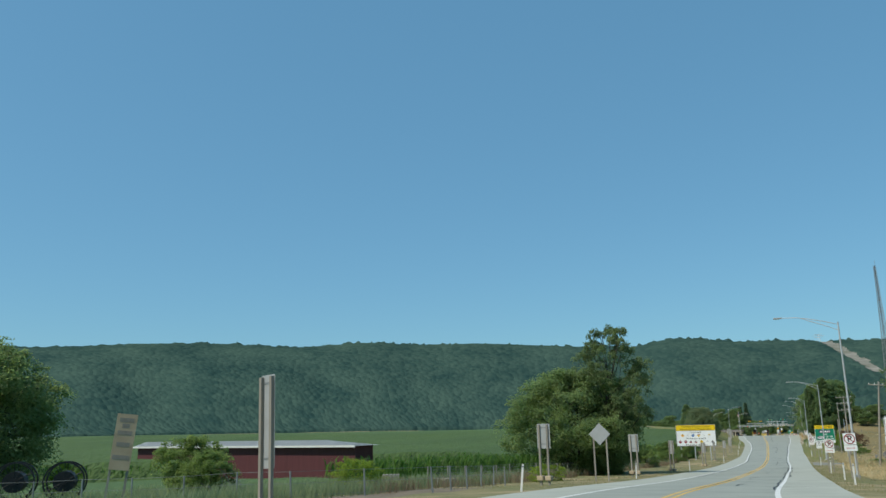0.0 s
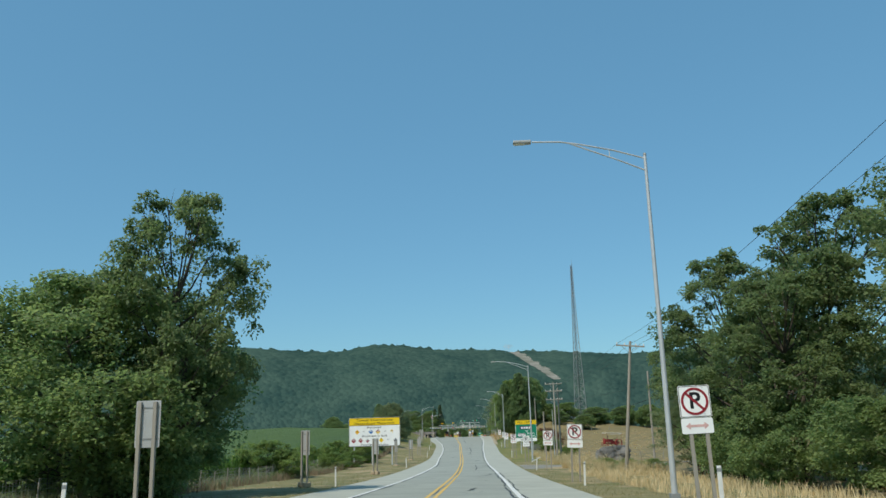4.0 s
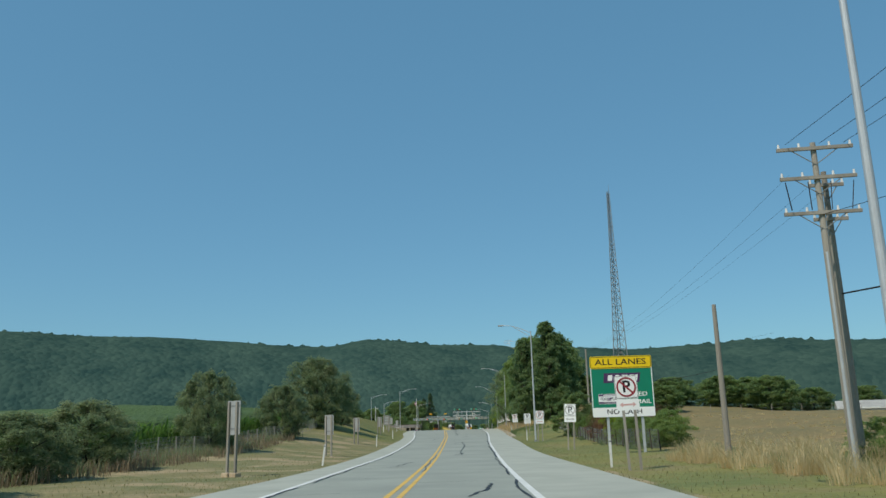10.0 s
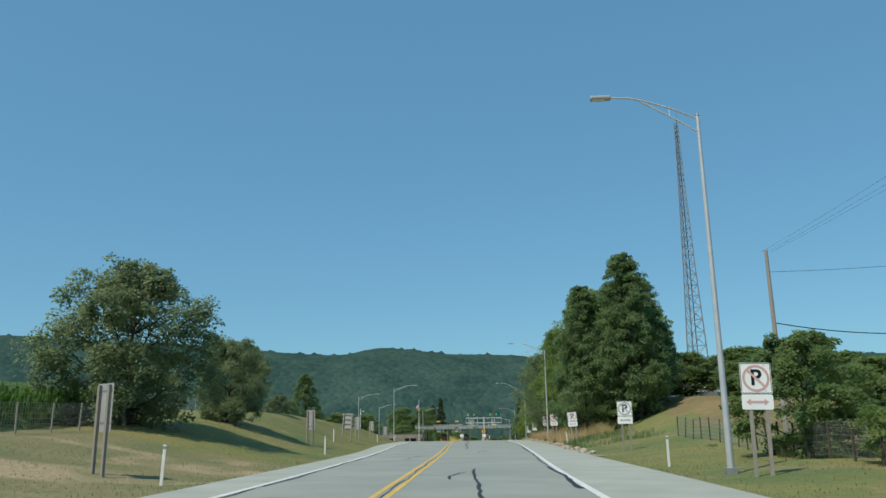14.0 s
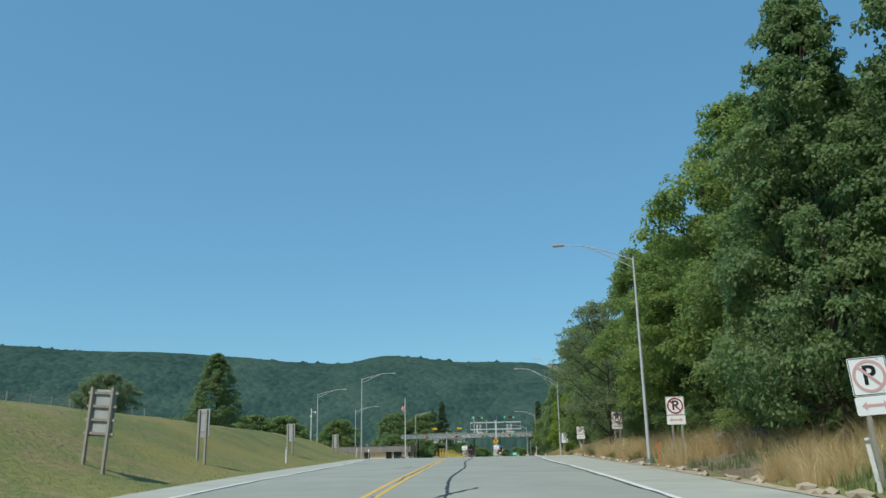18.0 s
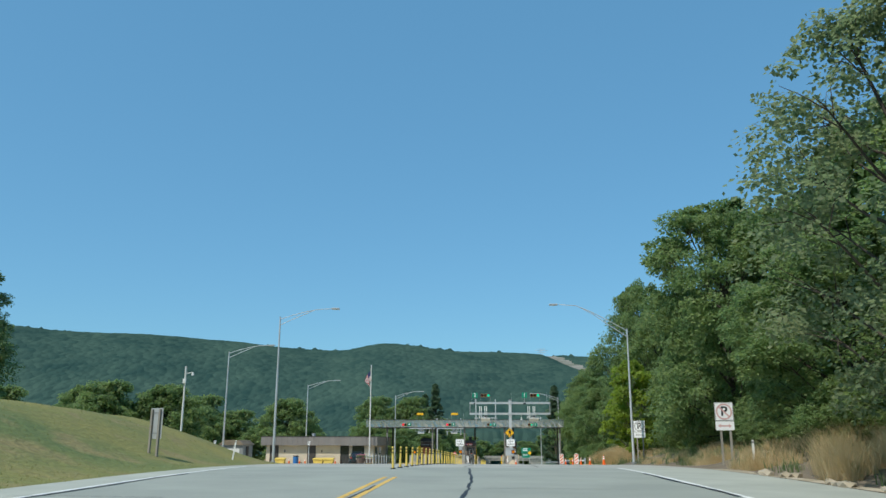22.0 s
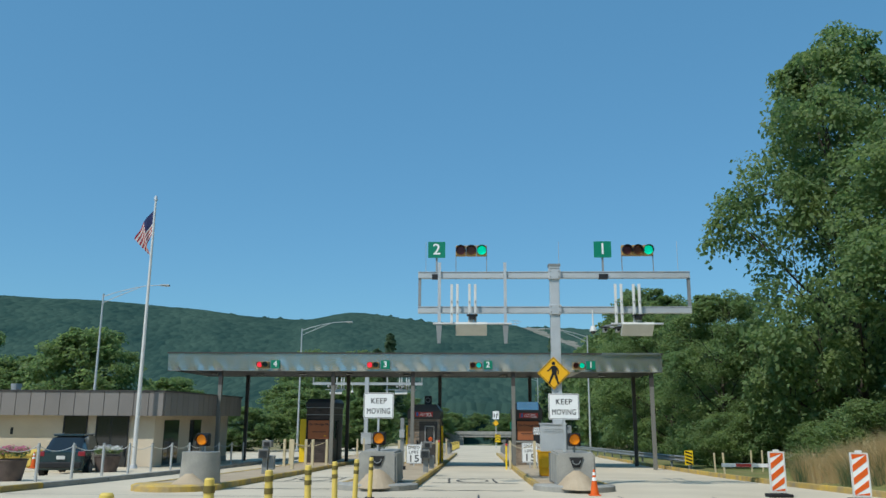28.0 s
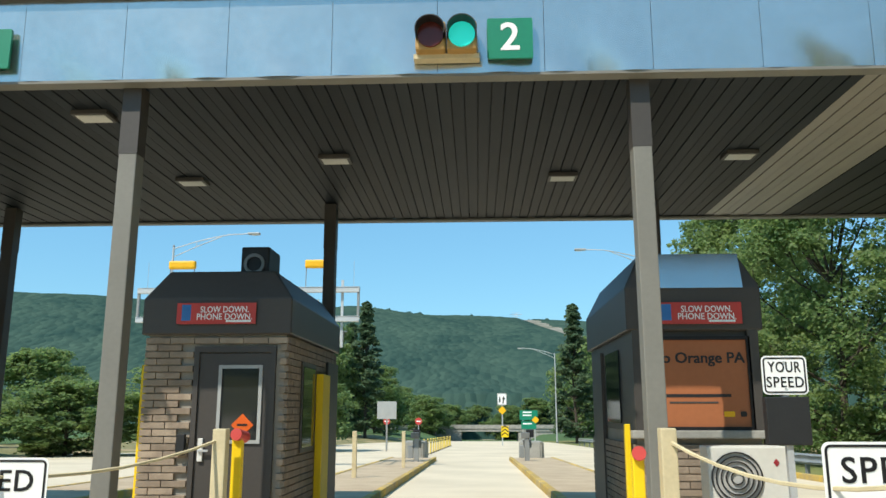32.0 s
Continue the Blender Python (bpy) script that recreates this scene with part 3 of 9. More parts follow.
xs = spread([-4500, -1200, -300, -90, -50, 25, 70, 200, 700, 4500], [400, 90, 15, 3, 1.0, 2, 10, 60, 400])
ys = spread([-1500, -200, -30, 0, 440, 660, 1000, 2600], [200, 20, 2, 1.4, 5, 40, 150])
land = part("ground", grid_mesh("ground", xs, ys, lambda x, y: ground_z(x, y) - 0.05, [M["grass"], M["bank"], M["pasture"], M["field"], M["dirt"], M["drive"]], land_kind), None)
tagged(land, "mown roadside grass with dry patches, pasture and field", "ground", kind="structure")

# ---- wooded ridge ----
crest_angle = curve_of([-80, -52, -47.8, -42.6, -39.5, -34.2, -30, -27, -24.3, -18, -12, -10.4, -7.6, -3, 0.2, 1.6, 8, 10, 15, 19, 24, 40, 60], [5.8, 5.85, 6.1, 6.3, 6.25, 6.08, 6.36, 6.2, 6.18, 5.9, 5.62, 5.58, 5.97, 5.62, 5.42, 5.36, 4.97, 4.8, 4.9, 5.0, 4.6, 4.7, 4.7])
FOOT, CREST = 640.0, 2000.0


def ridge_point(az, s):
    """A place on the ridge: az in degrees, s from 0 at the foot to 1 at the crest and 1.4 behind it."""
    r = FOOT + (CREST - FOOT) * s
    crest = CREST * np.tan(np.radians(crest_angle(az))) - 9
    x, y = r * np.sin(np.radians(az)), 68 + r * np.cos(np.radians(az))
    t = np.clip(s, 0, 1)
    z = 0 + crest * (0.25 * t + 0.75 * smooth(0, 1, t) ** 1.1)
    z = z + (vnoise(az / 4.2, s * 2.6, 23) - 0.5) * 26 * np.sin(t * math.pi) * t ** 0.3
    z = z - np.clip(s - 1, 0, 1) * 200 - np.clip(-s, 0, 1) * 2000
    tree_ = 6.5 * vnoise(x / 15, y / 15, 24) ** 1.5 + 4.5 * vnoise(x / 6.5, y / 6.5, 25)
    cut = np.exp(-(((az - cut_az(s)) / 0.5) ** 4))
    tips = 6 * vnoise(az / 0.33, az * 0, 26) ** 2 + 6.5 * vnoise(az / 0.15, az * 0, 27) ** 1.3 - 3
    tree_ = tree_ * (0.22 + 0.48 * smooth(0.93, 0.99, s)) + tips * smooth(0.95, 0.99, s)
    return x, y, z + (tree_ + 2) * (1 - 0.95 * cut)


def slope_uv(me_, az, x, y, z):
    """Metres along the ridge and up its face, for the pattern of tree crowns."""
    uv_ = np.c_[np.radians(az) * CREST, z + 0.06 * np.hypot(x, y - 68) + 4 * vnoise(az / 1.4, np.hypot(x, y - 68) / 240, 33)]
    loop = np.empty(len(me_.loops), np.int32)
    me_.loops.foreach_get("vertex_index", loop)
    me_.uv_layers.new(name="slope").data.foreach_set("uv", uv_[loop].astype(np.float32).ravel())


def cut_az(s):
    return 2.15 + (1 - s) * 2.4 + (1 - s) ** 2 * 5.6


az_ = np.concatenate([np.arange(-72, -42, 0.3), np.arange(-42, 25, 0.115), np.arange(25, 56, 0.4)])
s_ = np.concatenate([[-0.02], np.arange(0, 0.6, 0.0125), np.arange(0.6, 0.97, 0.0085), np.arange(0.97, 1.02, 0.0045), np.arange(1.02, 1.5, 0.08)])
ga, gs = np.meshgrid(az_, s_)
px_, py_, pz_ = ridge_point(ga.ravel(), gs.ravel())
n_az, n_s = len(az_), len(s_)
ii = (np.arange(n_s - 1)[:, None] * n_az + np.arange(n_az - 1)[None, :]).ravel()
ff = np.c_[ii, ii + 1, ii + n_az + 1, ii + n_az]
me = bpy.data.meshes.new("ridge")
me.from_pydata(np.c_[px_, py_, pz_].tolist(), [], ff.tolist())
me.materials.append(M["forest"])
me.materials.append(M["scree"])
slope_uv(me, ga.ravel(), px_, py_, pz_)
fa, fs = ga.ravel()[ff].mean(axis=1), gs.ravel()[ff].mean(axis=1)
bare = (np.abs(fa - cut_az(fs) + 0.3 * (vnoise(fs * 30, fs * 0, 31) - 0.5)) < 0.3 + 0.16 * vnoise(fs * 55, fs * 0, 32)) & (fs > 0.4)
me.polygons.foreach_set("material_index", bare.astype(np.int32))
ridge = tagged(part("backdrop_ridge", me, None), "long ridge covered in dense green forest with a cleared strip", "mountain", kind="structure")

# ---- the other side of the valley ----
gb, gt = np.meshgrid(np.arange(70, 290, 1.2), np.concatenate([[-0.02], np.arange(0, 1.05, 0.04)]))
bx_, by_, bz_ = ridge_point(gb.ravel(), gt.ravel())
kb = (np.arange(gb.shape[0] - 1)[:, None] * gb.shape[1] + np.arange(gb.shape[1] - 1)[None, :]).ravel()
far_side = bpy.data.meshes.new("far_side")
far_side.from_pydata(np.c_[bx_, by_, bz_].tolist(), [], np.c_[kb, kb + 1, kb + gb.shape[1] + 1, kb + gb.shape[1]].tolist())
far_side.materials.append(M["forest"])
slope_uv(far_side, gb.ravel(), bx_, by_, bz_)
tagged(part("backdrop_far_ridge", far_side, None), "wooded ridge on the other side of the valley", "mountain", kind="structure")

# ---- road ----


def ribbon(name, a, b, y0, y1, lift, mat, label, category, step=1.5, cols=4):
    ys_ = np.arange(y0, y1 + step * 0.5, step)
    v, f = [], []
    for i, y in enumerate(ys_):
        xa, xb, z = float(a(y)), float(b(y)), float(road_z(y)) + lift
        v += [(xa + (xb - xa) * k / cols, y, z) for k in range(cols + 1)]
        if i:
            for k in range(cols):
                q = i * (cols + 1) + k
                f.append((q - cols - 1, q - cols, q + 1, q))
    ob = part(name, sheet(name, v, f, mat, True), None)
    return tagged(ob, label, category, kind="structure")


ribbon("road", lambda y: left_white(y) - 0.1, lambda y: right_white(y) + 0.1, -150, 352, 0.0, M["asphalt"], "worn grey asphalt road with sealed cracks", "road")
ribbon("shoulder_left", lambda y: left_edge(y), lambda y: left_white(y) - 0.1, -150, 352, 0.002, M["shoulder"], "pale asphalt road shoulder", "shoulder")
ribbon("shoulder_right", lambda y: right_white(y) + 0.1, lambda y: right_edge(y), -150, 352, 0.002, M["shoulder"], "pale asphalt road shoulder", "shoulder")
ribbon("plaza_apron", lambda y: left_edge(y), lambda y: right_edge(y), 352, 376, 0.0, M["apron"], "grey concrete apron before the toll lanes", "pavement", 3)
ribbon("plaza_pavement", lambda y: left_edge(y), lambda y: right_edge(y), 376, 800, 0.0, M["concrete_road"], "pale concrete toll plaza pavement", "pavement", 3)
for nm, off, w, m_, y0, y1 in (("yellow_line", 0.17, 0.15, "yellow_line", -150, 340), ("yellow_line", -0.17, 0.15, "yellow_line", -150, 340)):
    ribbon(nm, lambda y, o=off, w=w: yellow_x(y) + o - w / 2, lambda y, o=off, w=w: yellow_x(y) + o + w / 2, y0, y1, 0.006, M[m_], "worn yellow centre line", "road marking", 1.5, 1)
ribbon("white_line", lambda y: right_white(y) - 0.1, lambda y: right_white(y) + 0.1, -150, 352, 0.006, M["white_line"], "white edge line", "road marking", 1.5, 1)
ribbon("white_line", lambda y: left_white(y) - 0.1, lambda y: left_white(y) + 0.1, -150, 352, 0.006, M["white_line"], "white edge line", "road marking", 1.5, 1)

# ---- trees ----


def crown_mesh(name, centres, radii, leaves, size, mat, rng, flat=0.55, wide=0.42):
    """A crown of folded leaves set on the domes of flattened clumps, so that tops catch light and undersides stay dark."""
    n = len(centres)
    c = np.repeat(np.array(centres, float), leaves, axis=0)
    r = np.repeat(np.array(radii, float), leaves)
    m = len(c)
    d = rng.normal(size=(m, 3))
    d[:, 2] = np.abs(d[:, 2]) * np.where(rng.random(m) < 0.8, 1, -0.6) + 0.1
    d /= np.linalg.norm(d, axis=1, keepdims=True)
    out = d * np.array([1, 1, flat])
    p = c + out * (r * (0.35 + 0.75 * rng.random(m) ** 0.6))[:, None]
    up = d * 0.55 + np.array([0, 0, 0.6]) + rng.normal(size=(m, 3)) * 0.42
    up /= np.linalg.norm(up, axis=1, keepdims=True)
    a = np.cross(up, rng.normal(size=(m, 3)))
    a += d * np.array([0.5, 0.5, 0.0]) + np.array([0, 0, -0.12])
    a /= np.linalg.norm(a, axis=1, keepdims=True)
    b = np.cross(up, a)
    b /= np.linalg.norm(b, axis=1, keepdims=True) + 1e-6
    s = size * (0.55 + 0.8 * rng.random(m))[:, None]
    tip, mid = p + a * s, p + a * s * 0.42
    fold = up * s * 0.08
    v = np.stack([p - a * s * 0.12, mid - b * s * wide + fold, tip, mid + b * s * wide + fold], axis=1).reshape(-1, 3)
    me = bpy.data.meshes.new(name)
    me.from_pydata(v.tolist(), [], np.arange(4 * m).reshape(-1, 4).tolist())
    me.materials.append(mat)
    return me


def tree(name, label, mat, h=10.0, spread_=3.6, base=0.25, lobes=16, tufts_=15, leaves=60, size=0.2, seed=1, cone=0.0, trunk=0.18, gaps=0.0, flat=0.5, category="tree", lobe_r=0.4, stems=1):
    """A tree at the origin: trunk with limbs that reach the lobes of its crown; each lobe carries tufts of leaves on its outside."""
    rng = np.random.default_rng(seed)
    ob = thing(name, label, category)
    mids, centres, radii = [], [], []
    for k in range(lobes):
        t = (k + 0.25 + 0.5 * rng.random()) / lobes
        ang = k * 2.4 + rng.normal() * 0.45
        if cone:
            prof = (1 - 0.97 * t) ** cone * (0.75 + 0.25 * min(1, t * 6))
        else:
            prof = math.sin(math.pi * min(1.0, 0.14 + 0.82 * t)) ** 0.65
        big = spread_ * lobe_r * (0.75 + 0.5 * rng.random()) * (0.45 + 0.55 * prof)
        rr = max(0.0, spread_ * prof - big * 0.75) * (0.55 + 0.55 * rng.random() ** 0.5)
        zz = min(h * (base + (1 - base) * t), h - big * 0.6)
        mids.append((rr * math.cos(ang), rr * math.sin(ang), zz, big))
    for x, y, z, big in mids:
        for j in range(tufts_):
            if rng.random() < gaps:
                continue
            d = rng.normal(size=3) + np.array([0.9 * x, 0.9 * y, 0]) / (spread_ + 0.1) + np.array([0, 0, 0.45])
            d /= np.linalg.norm(d)
            q = big * (0.55 + 0.62 * rng.random())
            centres.append((x + d[0] * q, y + d[1] * q, max(0.12, z + d[2] * q * 0.7)))
            radii.append(big * (0.25 + 0.22 * rng.random()))
    bm = bmesh.new()
    for s in range(stems):
        off = (s - (stems - 1) / 2) * trunk * 3
        lean = Vector((rng.normal() * 0.03 * h, rng.normal() * 0.03 * h, 0))
        pts = [Vector((off * (1 + 2 * k), 0, -0.4)) + lean * k * k + Vector((0, 0, (0.9 if cone else 0.74) * h * k + 0.4 * k)) for k in (0, 0.04, 0.2, 0.45, 0.7, 1.0)]
        tube(bm, pts, [trunk * 1.5, trunk * 1.1, trunk * 0.9, trunk * 0.65, trunk * 0.4, trunk * 0.1], 8)
    part("trunk", bm, M["bark"], ob)
    bm = bmesh.new()
    for x, y, z, big in mids:
        c = Vector((x, y, z))
        z0 = max(0.1 * h, min(0.62 * h, z - 0.6 * math.hypot(x, y) - 0.04 * h))
        a = Vector((0, 0, z0))
        bend = a.lerp(c, 0.5) + Vector((0, 0, -0.02 * h))
        tube(bm, [a, bend, c, c + Vector((x, y, big)) * 0.1], [trunk * 0.4, trunk * 0.26, trunk * 0.12, trunk * 0.04], 5)
        for j in range(4):
            d = Vector(rng.normal(size=3) + np.array([0, 0, 0.3])).normalized() * big * 0.85
            tube(bm, [bend.lerp(c, 0.6 + 0.1 * j), c + d * 0.5, c + d], [trunk * 0.14, trunk * 0.08, trunk * 0.03], 4)
    part("branchwork", bm, M["bark"], ob)["kind"] = "stuff"
    part("crown", crown_mesh("crown", centres, radii, leaves, size, mat, rng, flat), None, ob)
    return ob


def place(ob, x, y, turn=0.0, s=1.0, tall=1.0, sink=0.1, z=None):
    return pose(x, y, (gz(x, y) if z is None else z) - sink, 0, 0, turn) @ Matrix.Diagonal((s, s, s * tall, 1))


def planted(ob, spots):
    """Moves ob to the first spot (x, y, turn, scale, tall) and copies it to the others."""
    first = True
    made = []
    for x, y, turn, s, tall in spots:
        m = place(ob, x, y, turn, s, tall)
        if first:
            base_ob = ob
            first_m, first = m, False
        else:
            made.append(copy_thing(base_ob, m))
    ob.matrix_basis = first_m
    return [ob] + made


locust = tree("locust_tree", "tall locust tree with airy feathery green foliage", L["locust"], 13, 5.0, 0.22, 30, 17, 96, 0.17, 3, gaps=0.32, flat=0.75, lobe_r=0.33, stems=2, trunk=0.2)
bank = tree("black_locust", "tall leafy locust tree overhanging the roadside bank", L["bank"], 13, 5.2, 0.14, 34, 18, 135, 0.165, 13, gaps=0.06, flat=0.72, lobe_r=0.36)
walnut = tree("walnut_tree", "thin-leaved grey-green tree with upright twigs", L["olive"], 13, 5.0, 0.1, 30, 18, 62, 0.15, 21, gaps=0.3, flat=0.8, lobe_r=0.34)
maple = tree("maple_tree", "broad leafy tree with dense green crown", L["maple"], 10, 6.4, 0.02, 46, 19, 110, 0.165, 5, flat=0.9, lobe_r=0.36)
apple = tree("apple_tree", "small round roadside tree with dull green leaves", L["olive"], 6, 3.2, 0.0, 34, 17, 90, 0.11, 7, flat=1.0, trunk=0.13, lobe_r=0.36, gaps=0.1)
spruce = tree("spruce_tree", "tall dark conifer with drooping boughs", L["pine"], 16, 4.0, 0.05, 44, 10, 50, 0.3, 9, cone=0.95, trunk=0.2, flat=0.3, lobe_r=0.3)
ash = tree("ash_tree", "tall tapering tree with feathery layered green foliage", L["ash"], 16, 5.6, 0.06, 46, 15, 95, 0.2, 47, cone=0.52, trunk=0.2, flat=0.65, lobe_r=0.36, gaps=0.06)
cedar = tree("cedar_tree", "bushy dark green cedar beside the pasture fence", L["dark"], 5.0, 2.7, 0.0, 24, 15, 130, 0.11, 29, trunk=0.1, flat=0.9, lobe_r=0.36)
shade = tree("oak_tree", "dark green leafy tree on the bank", L["dark"], 12, 5.2, 0.03, 36, 18, 120, 0.165, 13, flat=0.8, gaps=0.04, lobe_r=0.36)
wood = tree("woodland_tree", "leafy tree in the dense wood beside the road", L["dark"], 11, 5.0, 0.03, 24, 15, 64, 0.33, 31, flat=0.85, lobe_r=0.42)
bush = tree("bush", "low spreading green bush", L["bank"], 2.6, 2.1, 0.02, 16, 12, 105, 0.085, 17, trunk=0.04, category="bush", lobe_r=0.42, flat=0.7)
scrub = tree("shrub", "tangled dark green shrub under the roadside trees", L["dark"], 3.6, 2.8, 0.0, 16, 12, 110, 0.12, 37, trunk=0.05, category="bush", lobe_r=0.42, flat=0.9)
straw_bush = tree("overgrown_bush", "yellowing overgrown bush by the fence", L["light"], 2.6, 1.9, 0.0, 14, 12, 80, 0.075, 41, trunk=0.04, category="bush", lobe_r=0.42, flat=0.8, gaps=0.15)
lime = tree("young_tree", "young tree with light yellow-green leaves", L["light"], 7, 2.6, 0.1, 20, 13, 60, 0.19, 19, trunk=0.1, lobe_r=0.4)
red_bush = tree("copper_bush", "copper-red shrub beside a wire fence", L["red"], 3.4, 2.7, 0.02, 18, 13, 90, 0.085, 23, trunk=0.05, category="bush", lobe_r=0.4, flat=0.8, gaps=0.2)

planted(maple, [(-20.7, 77, 0, 1.2, 0.9), (-47.4, 24.5, 0, 1.0, 1.0), (-56, 22, 90, 1.0, 1.05)])
planted(locust, [(-16.6, 76, 250, .84, 1.4), (17, 106, 0, 0.9, 0.98), (16, 92, 60, 1.0, 1.12), (19, 84, 130, 1.1, 1.12), (15.2, 81, 200, .9, 0.95), (23, 96, 20, 1.05, 1.1), (24, 75, 300, 1.2, 1.2), (20, 68, 250, 1.1, 1.05)])
planted(bank, [(8.8, 300, 40, 1.08, 1.2), (8.0, 312, 0, .98, 1.02), (8.1, 321, 110, 1.08, 1.08)])
planted(walnut, [(4.9, 335.5, 0, 1.06, 1.0), (15, 99, 70, .75, .72)])
planted(apple, [(-22.6, 196, 0, .8, 1.2), (-22.4, 218, 50, .82, 1.05), (-24.2, 243.5, 100, 1.5, 0.98), (-23, 257, 200, .8, 1.2), (-30.6, 284, 30, .95, 1.3), (-37, 322, 80, 0.75, 0.75), (-22, 176, 30, .8, .7), (-21, 168, 130, .75, .6)])
planted(ash, [(10.7, 284.5, 0, .78, 1.43), (6.2, 286.5, 60, 0.64, 1.56), (13, 289, 130, 0.75, 1.25), (-42.6, 362, 0, .62, 1.06)])
planted(spruce, [(-27, 540, 0, 1.25, 1.08), (-31, 550, 90, 1.2, 1.0), (6.6, 540, 0, 1.3, 1.05)])
planted(cedar, [(9.3, 234, 0, 1, 1)])
planted(shade, [(8.0, 349, 160, .9, .9), (7.7, 366.5, 220, 1.12, 1.2), (9.4, 379, 300, .75, .8), (11.4, 421, 30, 1.28, 1.5), (13.6, 409, 130, 1.27, 1.18), (8.3, 293, 0, .9, 1.05), (14, 391, 10, .85, 1.15), (13.4, 400, 60, 0.95, 1.1), (6.9, 431, 80, .95, .95), (8.0, 450, 150, 1.1, 1.05), (9.3, 464, 250, 1.2, 1.2)])
planted(wood, [(16, 431, 0, 1.0, .85), (18, 415, 60, 1.2, 1.2), (20, 402, 120, 1.2, 1.15), (15, 446, 200, 1.0, .95), (70, 313, 40, .8, .6), (79, 309, 10, .8, .6), (128, 313, 70, .85, .6), (142, 317, 30, .9, .6), (162, 319, 60, .9, .6), (178, 322, 90, .9, .65), (13, 300, 50, 1.05, 1.35), (15, 313, 100, 1.15, 1.15), (16, 327, 150, 1.2, 1.15), (15.5, 341, 200, 1.2, 1.15), (15, 355, 260, 1.2, 1.1), (14, 369, 310, 1.15, 1.1), (-47.3, 391, 0, .72, .98), (-42.4, 394, 80, .78, .9), (-53, 390, 150, .6, .7), (-36, 448, 20, .7, .55), (-44, 447, 70, 1.0, .95), (-50, 455, 130, .9, .65), (-27.5, 462, 10, .8, .7), (-22, 470, 60, .75, .7), (-58, 462, 0, 1.0, .85), (-70, 452, 20, 1.0, .85), (-40, 455, 0, .8, .5), (-47, 466, 40, .9, .6), (-33, 458, 90, .7, .55), (-56, 436, 90, .9, .85), (-29, 490, 90, .9, .75), (-62, 420, 0, .9, .85), (-38, 500, 30, 1.0, .8), (-52, 488, 70, 1.0, .8), (-34, 540, 30, 1.3, 1.2), (-68, 405, 0, .9, .9), (-64, 460, 10, 1.1, 1), (-76, 440, 80, 1.1, 1),
               (-44, 540, 30, 1.3, 1.2), (-30, 575, 30, 1.3, .9), (-40, 600, 30, 1.3, .9), (-22, 628, 30, 1.2, .7), (-32, 640, 30, 1.3, .8), (12, 492, 0, 1.3, 1.3), (13, 520, 60, 1.3, 1.3), (15, 550, 0, 1.4, 1.3), (14, 590, 40, 1.4, 1.3), (-42, 690, 10, 1.4, .8), (-30, 700, 50, 1.4, .75), (-19, 692, 90, 1.3, .7), (-9, 704, 130, 1.4, .75), (2, 694, 170, 1.3, .8), (12, 702, 210, 1.4, .75), (23, 690, 250, 1.3, .8), (-54, 700, 70, 1.4, .8), (36, 700, 70, 1.4, .85),
               (46, 302, 0, .8, .7), (54, 306, 50, .85, .75), (62, 310, 100, .9, .7), (88, 304, 20, .8, .6), (98, 308, 60, .85, .65), (108, 312, 90, .8, .6), (120, 310, 0, .8, .55), (134, 318, 0, .9, .6), (150, 315, 0, .9, .6), (20, 300, 40, .8, .6), (26, 297, 0, .8, .65), (33, 286, 10, .75, .6), (41, 281, 50, .8, .6), (48, 277, 90, .8, .65), (28, 268, 40, .6, .62), (22, 282, 70, .6, .6), (36, 290, 0, .7, .6)])
planted(lime, [(4.6, 390, 0, 1.0, 1.32)])
planted(bush, [(-21.3, 112, 0, 1.5, .85), (-20, 115, 60, 1.2, .8), (-36.5, 34, 0, 1.2, 1.15), (-34, 33, 80, .9, 1.1), (11.3, 121, 0, .6, .6), (13, 118, 80, .6, .55), (15.2, 117, 20, .6, .6), (12.4, 165, 90, .9, .75), (10.8, 203, 0, 1.0, .9), (12.5, 199, 50, 1.1, .9), (11, 195, 100, .9, .8), (10.3, 226, 30, 1, .9), (12.5, 229, 80, 1.1, 1), (-20, 138.5, 0, .95, .85), (-18.9, 146, 40, .85, .95), (-22, 152, 0, 1.1, 1.15), (-19, 158, 60, 1.3, 1.0), (-25, 146, 120, 1.1, 1)])
planted(scrub, [(float(right_edge(y)) + 6.2 + 1.2 * math.sin(y * 1.7), y, y * 37 % 360, 0.75 + 0.25 * math.sin(y * 2.3) ** 2, 0.8 + 0.3 * math.sin(y) ** 2) for y in range(286, 440, 6) if not 376 < y < 408] + [(-17.6, 75, 0, 1.0, .9), (17.5, 98, 0, 1.0, 1.0), (15.2, 92, 70, 1.1, 1.1), (13.6, 85, 140, 1.0, .95), (14.4, 78, 210, 1.1, 1.0), (15, 71, 100, 1.1, .9), (20, 66, 30, 1.0, .9), (23, 73, 170, 1.0, .9), (19, 76, 260, 1.0, .9)])
planted(straw_bush, [(10.9, 211, 20, 1.0, 1.4), (12.6, 208, 120, .7, .9), (-22.7, 32, 0, .85, .8), (-46, 32, 60, .7, 1.3), (-17, 52, 30, .8, .6)])
planted(red_bush, [(10.6, 215, 0, .85, 1.0), (12.8, 213, 50, .95, 1.2), (11, 219, 0, .9, 1.1), (13, 222, 90, 1.0, 1.15), (15.6, 224, 40, .9, .95)])

# ---- street lamps ----


